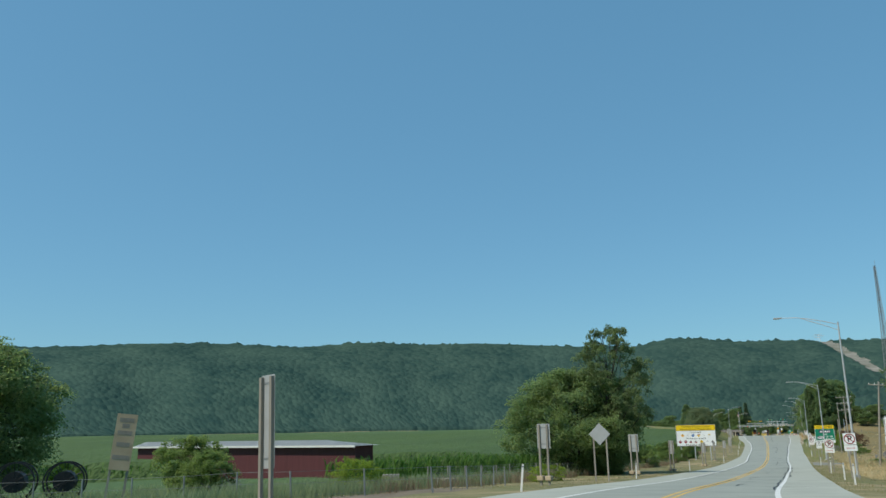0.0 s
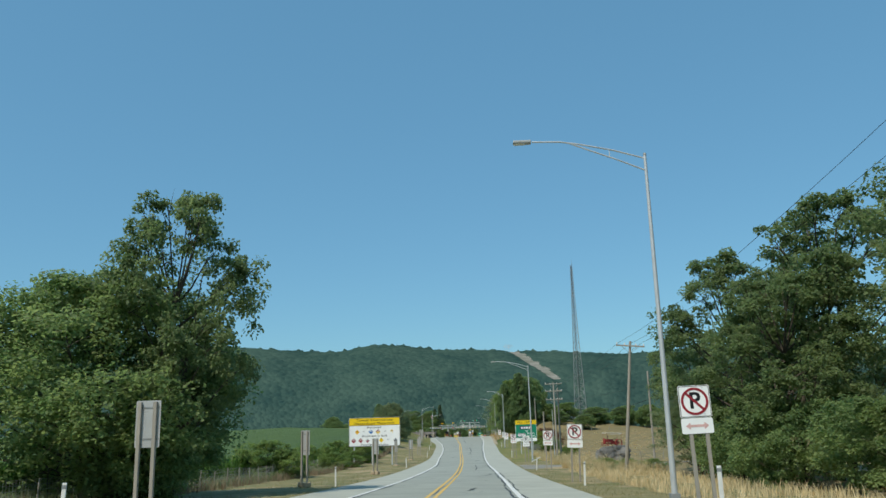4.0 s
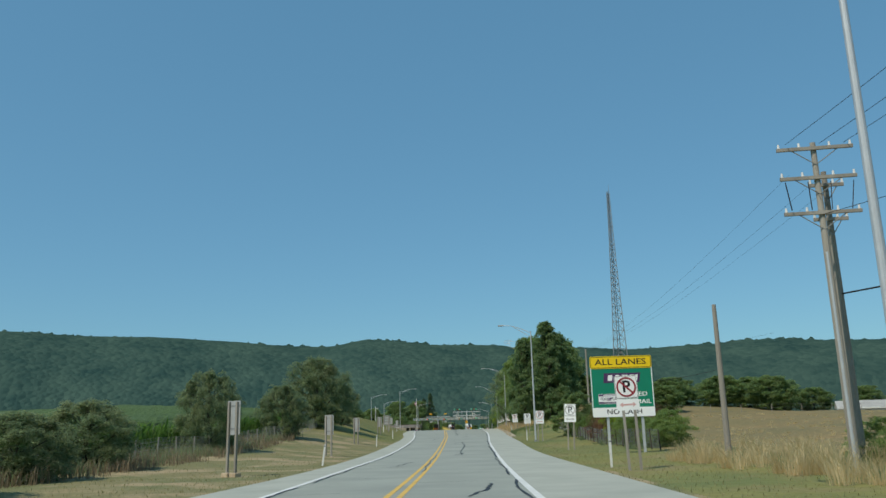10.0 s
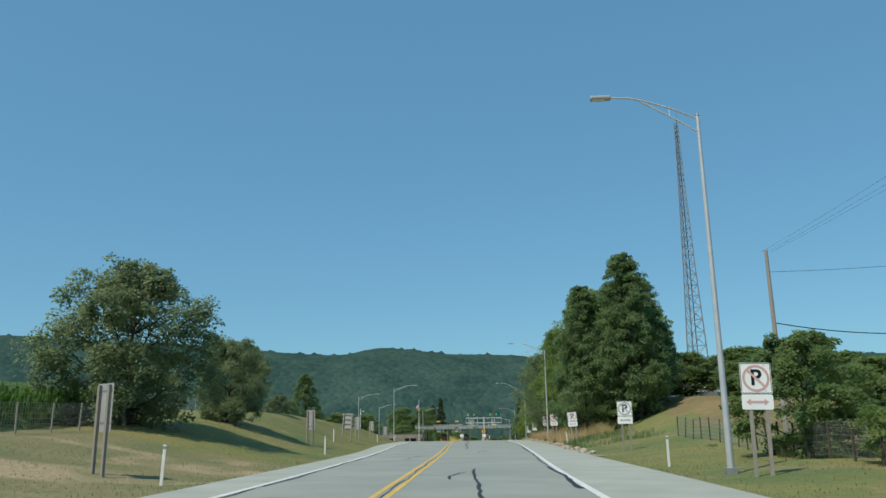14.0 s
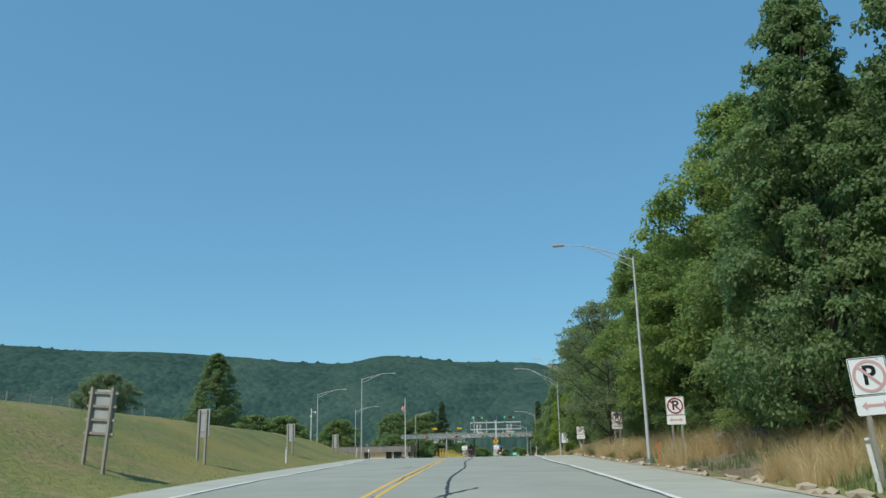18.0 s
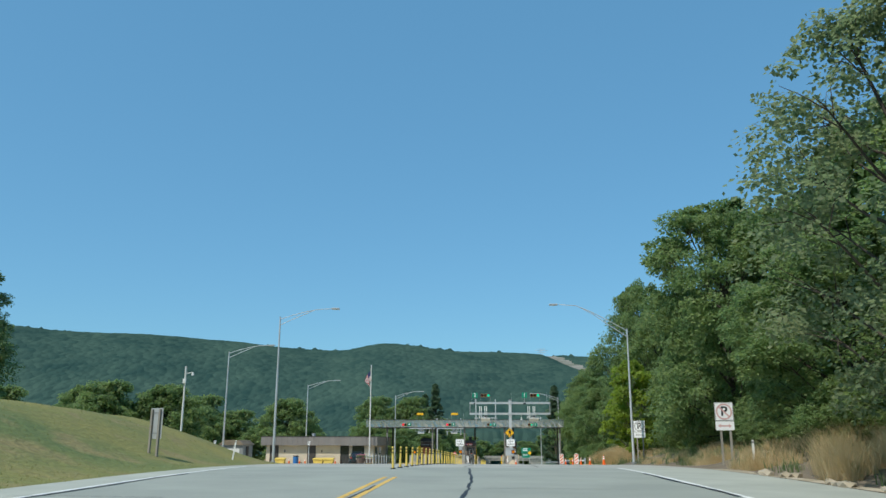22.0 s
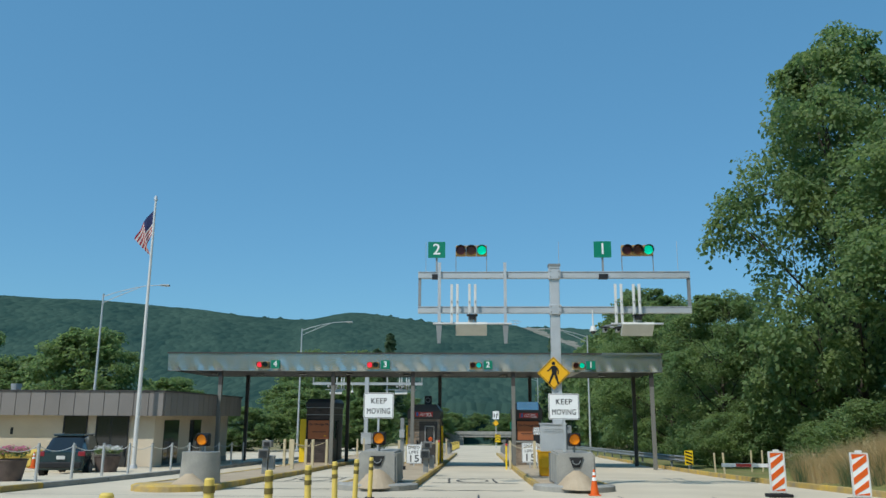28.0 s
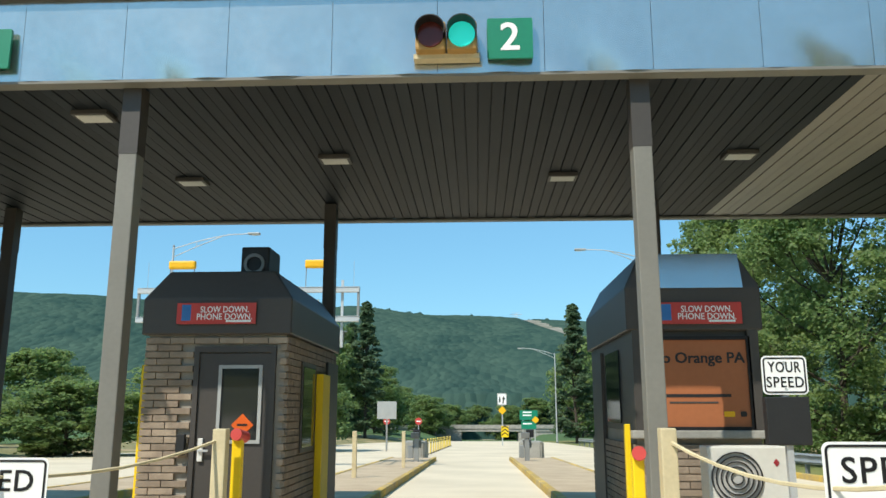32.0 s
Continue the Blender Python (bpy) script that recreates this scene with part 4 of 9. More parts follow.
def street_lamp(height=12.1, arm=4.7, rise=0.75):
    ob = thing("street_lamp", "tall galvanised street lamp with a long curved arm", "street lamp", group="street lamps along the road")
    part("base_flange", bx(0, 0, -0.15, 0.34, 0.34, 0.3, bevel=0.02), M["steel_dull"], ob)
    part("pole", rod(bmesh.new(), (0, 0, 0.1), (0, 0, height), 0.115, 0.06, 12), M["steel"], ob)
    part("cap", rod(bmesh.new(), (0, 0, height), (0, 0, height + 0.1), 0.07, 0.05, 10), M["steel_dull"], ob)
    top = [(0.0, 0, height - 0.12), (-arm * 0.25, 0, height + rise * 0.36), (-arm * 0.5, 0, height + rise * 0.74), (-arm * 0.68, 0, height + rise * 0.95), (-arm * 0.9, 0, height + rise)]
    low = [(0.0, 0, height - 0.62), (-arm * 0.25, 0, height - 0.34 + rise * 0.36), (-arm * 0.45, 0, height - 0.2 + rise * 0.7), (-arm * 0.6, 0, height + rise * 0.85)]
    part("upper_arm", tube(bmesh.new(), top, 0.032, 7), M["steel"], ob)
    part("lower_arm", tube(bmesh.new(), low, 0.03, 7), M["steel"], ob)
    part("strut", rod(bmesh.new(), (-arm * 0.28, 0, height - 0.3 + rise * 0.4), (-arm * 0.28, 0, height + rise * 0.4), 0.018, seg=6), M["steel"], ob)
    part("lamp_head", bx(-arm * 0.98, 0, height + rise - 0.06, 0.72, 0.3, 0.12, bevel=0.04), M["alu"], ob)
    part("lens", bx(-arm * 1.0, 0, height + rise - 0.085, 0.44, 0.22, 0.028, bevel=0.01), M["dull_white"], ob)
    return ob


def spots(ob, ms):
    ob.matrix_basis = ms[0]
    return [ob] + [copy_thing(ob, m) for m in ms[1:]]


def at(x, y, turn=0.0, z=None, lean=0.0, s=1.0):
    return pose(x, y, gz(x, y) if z is None else z, 0, lean, turn) @ Matrix.Scale(s, 4)


for h_, arm_, rise_, places in ((12.95, 4.9, 0.75, ((5.5, 67.1, 0),)), (12.1, 4.9, 0.75, ((-26.4, 379.2, 180), (-37.9, 399.3, 180), (-38.2, 437, 180), (-27, 457, 180), (2.5, 462, 0), (1.8, 523, 0))), (13.05, 5.0, 0.75, ((5.6, 151.1, 0),)), (12.1, 3.4, 0.8, ((3.9, 226, 0),)), (12.0, 4.6, 0.95, ((3.3, 307, 0),)), (10.75, 6.1, 2.15, ((3.0, 379.0, 0),))):
    spots(street_lamp(h_, arm_, rise_), [at(x, y, t_) for x, y, t_ in places])

# ---- no parking signs ----


def frame_ring(w, h, r, t, cz=0.0, y0=-0.004, y1=-0.001, cx=0.0):
    """A thin rounded frame line on a sign."""
    bm = bmesh.new()
    a, b = rounded(w, h, r, cx=cx, cz=cz), rounded(w - 2 * t, h - 2 * t, max(r - t, 0.005), cx=cx, cz=cz)
    rows = [[bm.verts.new((x, y, z)) for x, z in o] for o, y in ((a, y0), (b, y0), (b, y1), (a, y1))]
    n = len(a)
    for i in range(n):
        j = (i + 1) % n
        for p, q in ((0, 1), (1, 2), (2, 3), (3, 0)):
            bm.faces.new((rows[p][i], rows[q][i], rows[q][j], rows[p][j]))
    bmesh.ops.recalc_face_normals(bm, faces=bm.faces)
    return bm


W = 0.914


def p_sign(state, arrow, label, high=3.4):
    """No-parking sign with an arrow plate on two timber posts; the foot stands 'high' under the panel's top."""
    ob = thing("no_parking_sign", label, "road sign", group="no-parking signs along the shoulder")
    zc = high - W / 2
    for x, lean in ((-0.2, -0.02), (0.26, 0.015)):
        part("post", bx(x, 0.05, -0.5, 0.1, 0.075, high + 0.3, m=pose(0, 0, 0, 0, 0, 0)), M["wood"], ob)
    p = part("panel", plate(bmesh.new(), rounded(W, W, 0.05, cz=zc), 0, 0.006), M["white"], ob)
    part("border", frame_ring(W - 0.03, W - 0.03, 0.045, 0.016, zc), M["black"], p)
    ink = M["faded_red"] if state == "faded" else M["red"] if state == "red" else M["faded_grey"]
    lettering("P", 0.66, M["black"], p, 0, -0.004, zc, "letter", bold=0.014)
    part("ring", ring(bmesh.new(), 0.325, 0.395, -0.009, -0.006, 0, zc, 36), ink, p)
    part("slash", bx(0, -0.0075, -0.035, 0.68, 0.003, 0.07, m=Matrix.Translation((0, 0, zc)) @ pose(0, 0, 0, 0, 45, 0)), ink, p)
    za = high - W - 0.02 - 0.22
    q = part("arrow_plate", plate(bmesh.new(), rounded(W, 0.44, 0.05, cz=za), 0, 0.006), M["white"], ob)
    bm = bmesh.new()
    plate(bm, [(-0.33, za), (-0.2, za + 0.1), (-0.2, za + 0.035), (0.2, za + 0.035), (0.2, za + 0.1), (0.33, za), (0.2, za - 0.1), (0.2, za - 0.035), (-0.2, za - 0.035), (-0.2, za - 0.1)], -0.005, -0.002)
    part("arrow", bm, M[arrow], q)
    for bz in (high - 0.08, high - W + 0.08):
        part("bolt", rod(bmesh.new(), (0.26, -0.008, bz), (0.26, 0.0, bz), 0.014, seg=6), M["steel_dull"], p)
    return ob


def sign_at(x, y, top, high=3.4, turn=0.0, lean=0.0):
    """Pose of a no-parking sign whose panel's upper left corner is at x, y, top."""
    return pose(x + W / 2, y, top - high, 0, lean, turn)


NP_FADED = "white no-parking sign with faded red ring on timber posts"
NP_RED = "white no-parking sign with red ring on two timber posts"
NP_GREY = "white no-parking sign with ring and arrow bleached to grey"
spots(p_sign("faded", "faded_red", NP_FADED, 3.6), [sign_at(4.93, 34.87, 2.81, 3.6, 0, 3), sign_at(3.77, 223.9, -1.22, 3.6, 0, 1), sign_at(3.35, 354.4, -0.31, 3.6), sign_at(3.74, 279.53, -0.79, 3.6, 0, -4)])
spots(p_sign("red", "faded_red", NP_RED, 3.7), [sign_at(4.51, 60.88, 1.67, 3.7, 0, -1.5), sign_at(3.65, 86.0, 0.63, 3.7, 0, 2), sign_at(3.23, 300.65, -0.36, 3.7), sign_at(3.4, 168.5, -1.15, 3.4, 0, -2), sign_at(4.49, 115.7, 0.03, 3.7, 0, 1), sign_at(3.71, 325.8, -0.14, 3.5, 20)])
spots(p_sign("grey", "faded_grey", NP_GREY, 3.4), [sign_at(4.25, 198.76, -1.19, 3.4, -18, 2), sign_at(4.1, 146.5, -0.85, 3.4), sign_at(4.0, 249.9, -1.13, 3.4), sign_at(3.3, 380.3, -0.5, 3.4, -8)])

# ---- signs seen from behind on the far shoulder ----


def back_sign(w=0.9, h=1.5, posts=3.3):
    """The bare metal back of a road sign on two posts; its front faces +y."""
    ob = thing("sign_back", "bare metal back of a road sign on two timber posts", "road sign", group="signs that face the other way")
    for x in (-0.28, 0.28):
        part("post", bx(x, -0.05, -0.5, 0.12, 0.09, posts + 0.45), M["wood"], ob)
        part("footing", bx(x, -0.05, -0.1, 0.42, 0.34, 0.28, bevel=0.05), M["island"], ob)
    part("panel", plate(bmesh.new(), rounded(w, h, 0.05, cz=posts - h / 2), 0.0, 0.006), M["alu"], ob)
    for z in (posts - 0.25, posts - h + 0.25):
        part("brace", bx(0, -0.008, z, w * 0.9, 0.014, 0.05), M["steel_dull"], ob)
    return ob


spots(back_sign(), [pose(-13.3, 39, -0.45, 0, 0, -12), pose(-12.2, 63, -1.5, 0, 0, -10), pose(-12.4, 87.5, -2.6, 0, 0, -41), pose(-11.8, 116.4, -3.55, 0, 0, -40), pose(-12.9, 145.8, -4.25, 0, 0, -60),
                    pose(-13.2, 171.6, -4.6, 0, 0, -35), pose(-13.9, 198.1, -4.85, 0, 0, -30), pose(-15.8, 224.2, -4.75, 0, 0, -33), pose(-18.0, 262, -4.2, 0, 0, -30), pose(-21.3, 302.5, -3.6, 0, 0, -25), pose(-23.6, 329, -3.5, 0, 0, -25), pose(-24.6, 352.2, -3.95, 0, 0, -25)])
near = back_sign(0.75, 2.6, 3.6)
near.matrix_basis = pose(-12.5, 9.3, 0.75, 0, -2, -24)
tagged(near, "narrow metal sign back on a weathered timber post", "road sign")

diamond = thing("diamond_sign", "grey back of a diamond warning sign on two posts", "road sign", pose(-11.6, 47.05, -1.0, 0, 0, 0))
for x in (-0.45, 0.45):
    part("post", bx(x, 0.06, -0.4, 0.1, 0.08, 3.7), M["wood"], diamond)
part("panel", plate(bmesh.new(), [(0, 3.83), (0.76, 3.07), (0, 2.31), (-0.76, 3.07)], 0, 0.006), M["alu"], diamond)

lattice_back = thing("sign_back", "large sign seen from behind with four cross rails", "road sign", pose(-20.2, 288.9, -3.75, 0, 4, -22))
for x in (-0.55, 0.55):
    part("post", bx(x, -0.06, -0.4, 0.12, 0.1, 3.95), M["wood"], lattice_back)
part("panel", plate(bmesh.new(), rounded(1.3, 1.75, 0.05, cz=2.6), 0.05, 0.06), M["alu"], lattice_back)
for z in (1.8, 2.3, 2.8, 3.3):
    part("rail", bx(0, -0.005, z, 1.6, 0.05, 0.09), M["wood"], lattice_back)

# ---- roadside marker posts ----


def marker():
    ob = thing("marker_post", "slim white plastic roadside marker post", "marker post", group="white marker posts beside the road")
    part("post", bx(0, 0, -0.3, 0.1, 0.03, 1.45, bevel=0.012), M["dull_white"], ob)
    part("band", bx(0, -0.002, 1.02, 0.104, 0.036, 0.08), M["steel_dull"], ob)
    return ob


spots(marker(), [pose(x, y, gz(x, y), 0, ln, 0) for x, y, ln in (
    (-10.6, 26, 6), (-10.7, 55, 3), (-10.56, 87.9, 0), (-10.54, 134.8, 0), (-11.26, 182.2, 7), (-13.5, 223.5, 2), (-15.0, 253.5, 0), (-19.1, 276.5, 0), (-21.2, 319, 0), (-24.1, 362.5, 8),
    (4.0, 44, 0), (4.0, 56, 0), (3.9, 80, 2), (3.8, 116, 4), (3.5, 172, 0), (3.3, 232.4, 0), (3.35, 278.4, -7), (3.4, 318, 5), (3.2, 348, 0))])
fallen = thing("marker_post", "white marker post knocked flat in the grass", "marker post", pose(5.0, 143.6, gz(5.0, 143.6) + 0.1, 0, 66, 10))
part("post", bx(0, 0, 0, 0.1, 0.03, 1.4, bevel=0.012), M["dull_white"], fallen)
red_post = thing("marker_post", "short orange-red marker stake in the verge", "marker post", pose(3.1, 303, gz(3.1, 303), 0, 3, 0))
part("post", bx(0, 0, -0.2, 0.09, 0.05, 1.3, bevel=0.01), M["orange"], red_post)
spots(red_post, [red_post.matrix_basis.copy()])

# ---- tunnel restriction board ----
board = thing("restriction_board", "large yellow and white tunnel restriction board on four posts", "road sign", pose(-16.43, 150.5, -1.75))
BW, BH = 7.26, 3.97
for x in (-2.9, -0.35, 2.45):
    part("post", bx(x, 0.12, -3.4, 0.16, 0.14, 6.8), M["steel"], board)
    part("footing", bx(x, 0.12, -3.1, 0.5, 0.5, 0.3, bevel=0.06), M["concrete"], board)
low = part("white_panel", plate(bmesh.new(), rounded(BW, BH, 0.2, cz=BH / 2), 0, 0.03), M["white"], board)
top = part("yellow_panel", plate(bmesh.new(), rounded(BW - 0.06, 1.02, 0.16, cz=BH - 0.55), -0.012, -0.002), M["yellow"], board)
part("border", frame_ring(BW - 0.05, BH - 0.05, 0.18, 0.05, BH / 2, -0.02, -0.013), M["black"], board)
part("divider", bx(0, -0.014, BH - 1.1, BW - 0.1, 0.006, 0.05), M["black"], board)
lettering("Tunnel Restrictions", 0.47, M["black"], board, 0, -0.014, BH - 0.35, width=5.2, bold=0.006, apart=1.14)
lettering("Hazardous Materials", 0.47, M["black"], board, 0, -0.014, BH - 0.82, width=5.6, bold=0.006, apart=1.14)
lettering("Prohibited", 0.36, M["black"], low, -0.05, -0.004, BH - 1.4, width=1.95, bold=0.005, apart=1.1)
lettering("Prohibited In Bulk", 0.36, M["black"], low, 0, -0.004, 1.42, width=3.5, bold=0.005, apart=1.1)
lettering("Prohibited Vehicles", 0.36, M["black"], low, 0, -0.004, 0.24, width=3.8, bold=0.005, apart=1.1)


def placard(parent, x, z, size, colours, bars=1):
    ob = part("placard", plate(bmesh.new(), [(x, z + size), (x + size, z), (x, z - size), (x - size, z)], -0.006, -0.002), M[colours[0]], parent)
    if len(colours) > 1:
        part("half", plate(bmesh.new(), [(x + size * 0.92, z), (x, z - size * 0.92), (x - size * 0.92, z)], -0.009, -0.0065), M[colours[1]], ob)
    for k in range(bars):
        part("word_bar", bx(x, -0.01, z - 0.03 + 0.05, size * 1.0, 0.003, 0.05), M["white" if colours[0] in ("red", "blue", "black") else "black"], ob)
    part("symbol", plate(bmesh.new(), rounded(size * 0.32, size * 0.3, 0.02, cx=x, cz=z + size * 0.5), -0.0115, -0.0095), M["white" if colours[0] in ("red", "blue", "black") else "black"], ob)


for x, cs, sz in ((-2.45, ("amber",), 0.33), (-1.5, ("white", "white"), 0.2), (-0.52, ("blue",), 0.33), (0.5, ("red", "yellow"), 0.34), (1.5, ("white", "white"), 0.2), (2.45, ("yellow", "white"), 0.27)):
    placard(low, x, 1.98 + 0.02, sz, cs)
for x, cs, sz in ((-2.95, ("red",), 0.35), (-1.95, ("red",), 0.35), (-1.0, ("white", "red"), 0.33), (-0.05, ("white", "red"), 0.34), (0.95, ("yellow",), 0.34), (1.95, ("white",), 0.25), (2.95, ("white", "black"), 0.34)):
    placard(low, x, 0.83, sz, cs)

# ---- toll payment sign ----
ez = thing("toll_sign", "green toll payment sign with yellow header on two posts", "road sign", pose(6.83, 186.8, -2.36))
EW, EH = 3.9, 3.8
for x in (-1.0, 1.15):
    part("post", bx(x, 0.12, -2.6, 0.15, 0.12, 5.6), M["steel"], ez)
gp_ = part("green_panel", plate(bmesh.new(), rounded(EW, EH, 0.15, cz=EH / 2), 0, 0.03), M["green"], ez)
part("border", frame_ring(EW - 0.04, EH - 0.04, 0.14, 0.05, EH / 2, -0.012, -0.002), M["white"], gp_)
yp = part("yellow_panel", plate(bmesh.new(), rounded(EW - 0.02, 0.78, 0.12, cz=EH - 0.4), -0.018, -0.013), M["yellow"], ez)
part("border", frame_ring(EW - 0.08, 0.7, 0.1, 0.03, EH - 0.4, -0.022, -0.019), M["black"], yp)
lettering("ALL LANES", 0.52, M["black"], yp, 0, -0.02, EH - 0.4, width=3.2, bold=0.006)
wp = part("white_panel", plate(bmesh.new(), rounded(EW - 0.02, 0.58, 0.1, cz=0.3), -0.018, -0.013), M["white"], ez)
lettering("NO CASH", 0.42, M["black"], wp, 0.05, -0.02, 0.31, width=2.15, bold=0.006)
lg = part("purple_plate", plate(bmesh.new(), [(-1.15, 2.12), (1.1, 2.12), (1.2, 2.72), (-1.1, 2.72)], -0.008, -0.003), M["purple"], gp_)
for x, w in ((-0.72, 0.34), (-0.28, 0.3), (0.18, 0.42), (0.62, 0.3), (0.93, 0.2)):
    part("emblem_bar", plate(bmesh.new(), [(x - w / 2, 2.24), (x + w / 2 - 0.06, 2.24), (x + w / 2, 2.6), (x - w / 2 + 0.06, 2.6)], -0.011, -0.009), M["white"], lg)
lettering("OR", 0.34, M["white"], gp_, 0.1, -0.004, 1.82, width=0.55, bold=0.005)
lettering("BILLED", 0.36, M["white"], gp_, 0.85, -0.004, 1.38, width=1.35, bold=0.005)
lettering("BY MAIL", 0.36, M["white"], gp_, 0.95, -0.004, 0.92, width=1.6, bold=0.005)
tp = part("plate_emblem", plate(bmesh.new(), rounded(1.4, 0.62, 0.04, cx=-0.82, cz=1.12), -0.008, -0.003), M["white"], gp_)
lettering("TOLL", 0.26, M["black"], tp, -1.18, -0.01, 1.12, width=0.5, bold=0.003)
lettering("PLATE", 0.26, M["black"], tp, -0.46, -0.01, 1.12, width=0.56, bold=0.003)
by = part("keystone", plate(bmesh.new(), [(-0.93, 1.02), (-0.77, 1.02), (-0.73, 1.2), (-0.97, 1.2)], -0.012, -0.009), M["purple"], tp)
lettering("BY", 0.12, M["white"], by, -0.85, -0.0135, 1.11, width=0.12)
part("stripe", bx(-0.82, -0.01, 1.29, 1.38, 0.003, 0.12), M["purple"], tp)
part("emblem_bar", bx(-0.82, -0.013, 1.325, 0.8, 0.002, 0.05), M["white"], tp)
part("stripe", bx(-0.82, -0.01, 0.83, 1.38, 0.003, 0.12), M["purple"], tp)
lettering("WE BILL YOU", 0.11, M["white"], tp, -0.82, -0.014, 0.892, width=0.8)

# ---- radio mast ----
mast = thing("radio_mast", "tall three-legged steel lattice radio mast", "mast", pose(39.85, 372.9, 3.0))
MH = 64.4
legs = [[Vector((math.cos(a) * r, math.sin(a) * r, z)) for z, r in ((-6, 3.1), (8, 2.55), (30, 1.5), (52, 0.75), (MH, 0.5))] for a in (math.radians(90), math.radians(210), math.radians(330))]


def leg_at(k, z):
    pts = legs[k]
    for a, b in zip(pts, pts[1:]):
        if z <= b.z:
            return a.lerp(b, (z - a.z) / (b.z - a.z))
    return pts[-1]


for k in range(3):
    part("leg", tube(bmesh.new(), legs[k], [0.16, 0.14, 0.11, 0.08, 0.06], 6), M["steel_dull"], mast)
levels = [0.0]
while levels[-1] < MH - 1.2:
    levels.append(levels[-1] + max(1.3, 3.4 - levels[-1] * 0.04))
for z0, z1 in zip(levels, levels[1:]):
    for k in range(3):
        a, b, c, d = leg_at(k, z0), leg_at((k + 1) % 3, z0), leg_at(k, z1), leg_at((k + 1) % 3, z1)
        for p, q in ((a, d), (b, c), (c, d)):
            part("brace", rod(bmesh.new(), p, q, 0.05, seg=4), M["steel_dull"], mast)
part("antenna", rod(bmesh.new(), (0.3, 0, MH), (0.3, 0, MH + 2.2), 0.06, seg=6), M["steel_dull"], mast)
part("cable_run", rod(bmesh.new(), (0.3, -0.5, 0), (0.1, -0.2, MH), 0.09, seg=5), M["wire"], mast)

# ---- toll plaza ----
M.update(
    fascia=material("dented_sheet_metal", (0.58, 0.62, 0.61), 0.2, 0.1, 0.8, 12, 0.04, metal=0.85, bump_size=0.01),
    # brown slats; underside shade is put into the blue-black, against warm bounce light
    soffit=material("shaded_soffit_slats", (0.014, 0.018, 0.022), 0.55, 0.15, 1.5, 20, 0.05, each=0.25, spec=0.2),
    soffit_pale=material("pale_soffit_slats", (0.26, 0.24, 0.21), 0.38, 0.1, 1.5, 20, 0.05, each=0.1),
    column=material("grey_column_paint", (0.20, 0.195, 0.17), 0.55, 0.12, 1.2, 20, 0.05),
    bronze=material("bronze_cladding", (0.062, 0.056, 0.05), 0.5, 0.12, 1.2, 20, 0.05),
    brick=material("brown_brick", (0.34, 0.27, 0.20), 0.9, 0.25, 6, 60, 0.4, other=(0.23, 0.18, 0.135), each=0.22, bump_size=0.004),
    mortar=material("mortar", (0.33, 0.30, 0.25), 0.95, 0.15, 6, 60, 0.3),
    kerb_yellow=material("worn_yellow_kerb_paint", (0.55, 0.36, 0.05), 0.8, 0.3, 2.5, 30, 0.2, other=(0.30, 0.24, 0.14), each=0.15),
    cream=material("cream_post_paint", (0.62, 0.53, 0.33), 0.7, 0.15, 3, 30, 0.1, other=(0.5, 0.42, 0.26)),
    bollard=material("yellow_bollard_plastic", (0.72, 0.54, 0.12), 0.6, 0.12, 3, 30, 0.05),
    stucco=material("tan_wall", (0.64, 0.555, 0.42), 0.9, 0.12, 0.8, 40, 0.25, other=(0.56, 0.48, 0.36)),
    roof_metal=material("brown_standing_seam", (0.235, 0.215, 0.195), 0.5, 0.12, 0.6, 20, 0.05, each=0.08),
    barn_red=material("barn_red_siding", (0.10, 0.027, 0.03), 0.7, 0.2, 0.8, 20, 0.15, streak=(6, 6, 0.3)),
    poster=material("orange_poster", (0.38, 0.13, 0.05), 0.6, 0.1, 1, 20, 0.0),
    red_plate=material("red_banner", (0.52, 0.055, 0.045), 0.5, 0.08, 2, 20, 0.0),
    glass=material("dark_glass", (0.015, 0.018, 0.02), 0.06, 0.05, 2, 10, 0.0, spec=0.8),
    unit=material("white_enamel", (0.62, 0.62, 0.57), 0.45, 0.1, 3, 20, 0.03),
    car_paint=material("dark_teal_car_paint", (0.018, 0.048, 0.056), 0.18, 0.05, 2, 10, 0.0, metal=0.3, spec=0.7),
    rubber=material("rubber", (0.012, 0.012, 0.012), 0.8, 0.1, 8, 40, 0.1),
    signal_shell=material("signal_housing", (0.42, 0.25, 0.08), 0.6, 0.15, 3, 20, 0.05),
    lens_off=material("unlit_red_lens", (0.10, 0.02, 0.015), 0.2, 0.1, 8, 20, 0.0),
    lens_dim=material("unlit_green_lens", (0.02, 0.045, 0.035), 0.2, 0.1, 8, 20, 0.0),
    lens_amber_off=material("unlit_amber_lens", (0.14, 0.045, 0.012), 0.2, 0.1, 8, 20, 0.0),
    flag_red=material("flag_red_cloth", (0.36, 0.03, 0.04), 0.9, 0.1, 4, 40, 0.1),
    flag_white=material("flag_white_cloth", (0.68, 0.66, 0.62), 0.9, 0.1, 4, 40, 0.1),
    flag_blue=material("flag_blue_cloth", (0.03, 0.04, 0.12), 0.9, 0.1, 4, 40, 0.1),
    flower=leaf_material("pink_flowers", (0.35, 0.03, 0.10), (0.65, 0.30, 0.36)),
    flower_white=leaf_material("white_flowers", (0.65, 0.62, 0.6), (0.8, 0.78, 0.76)),
)
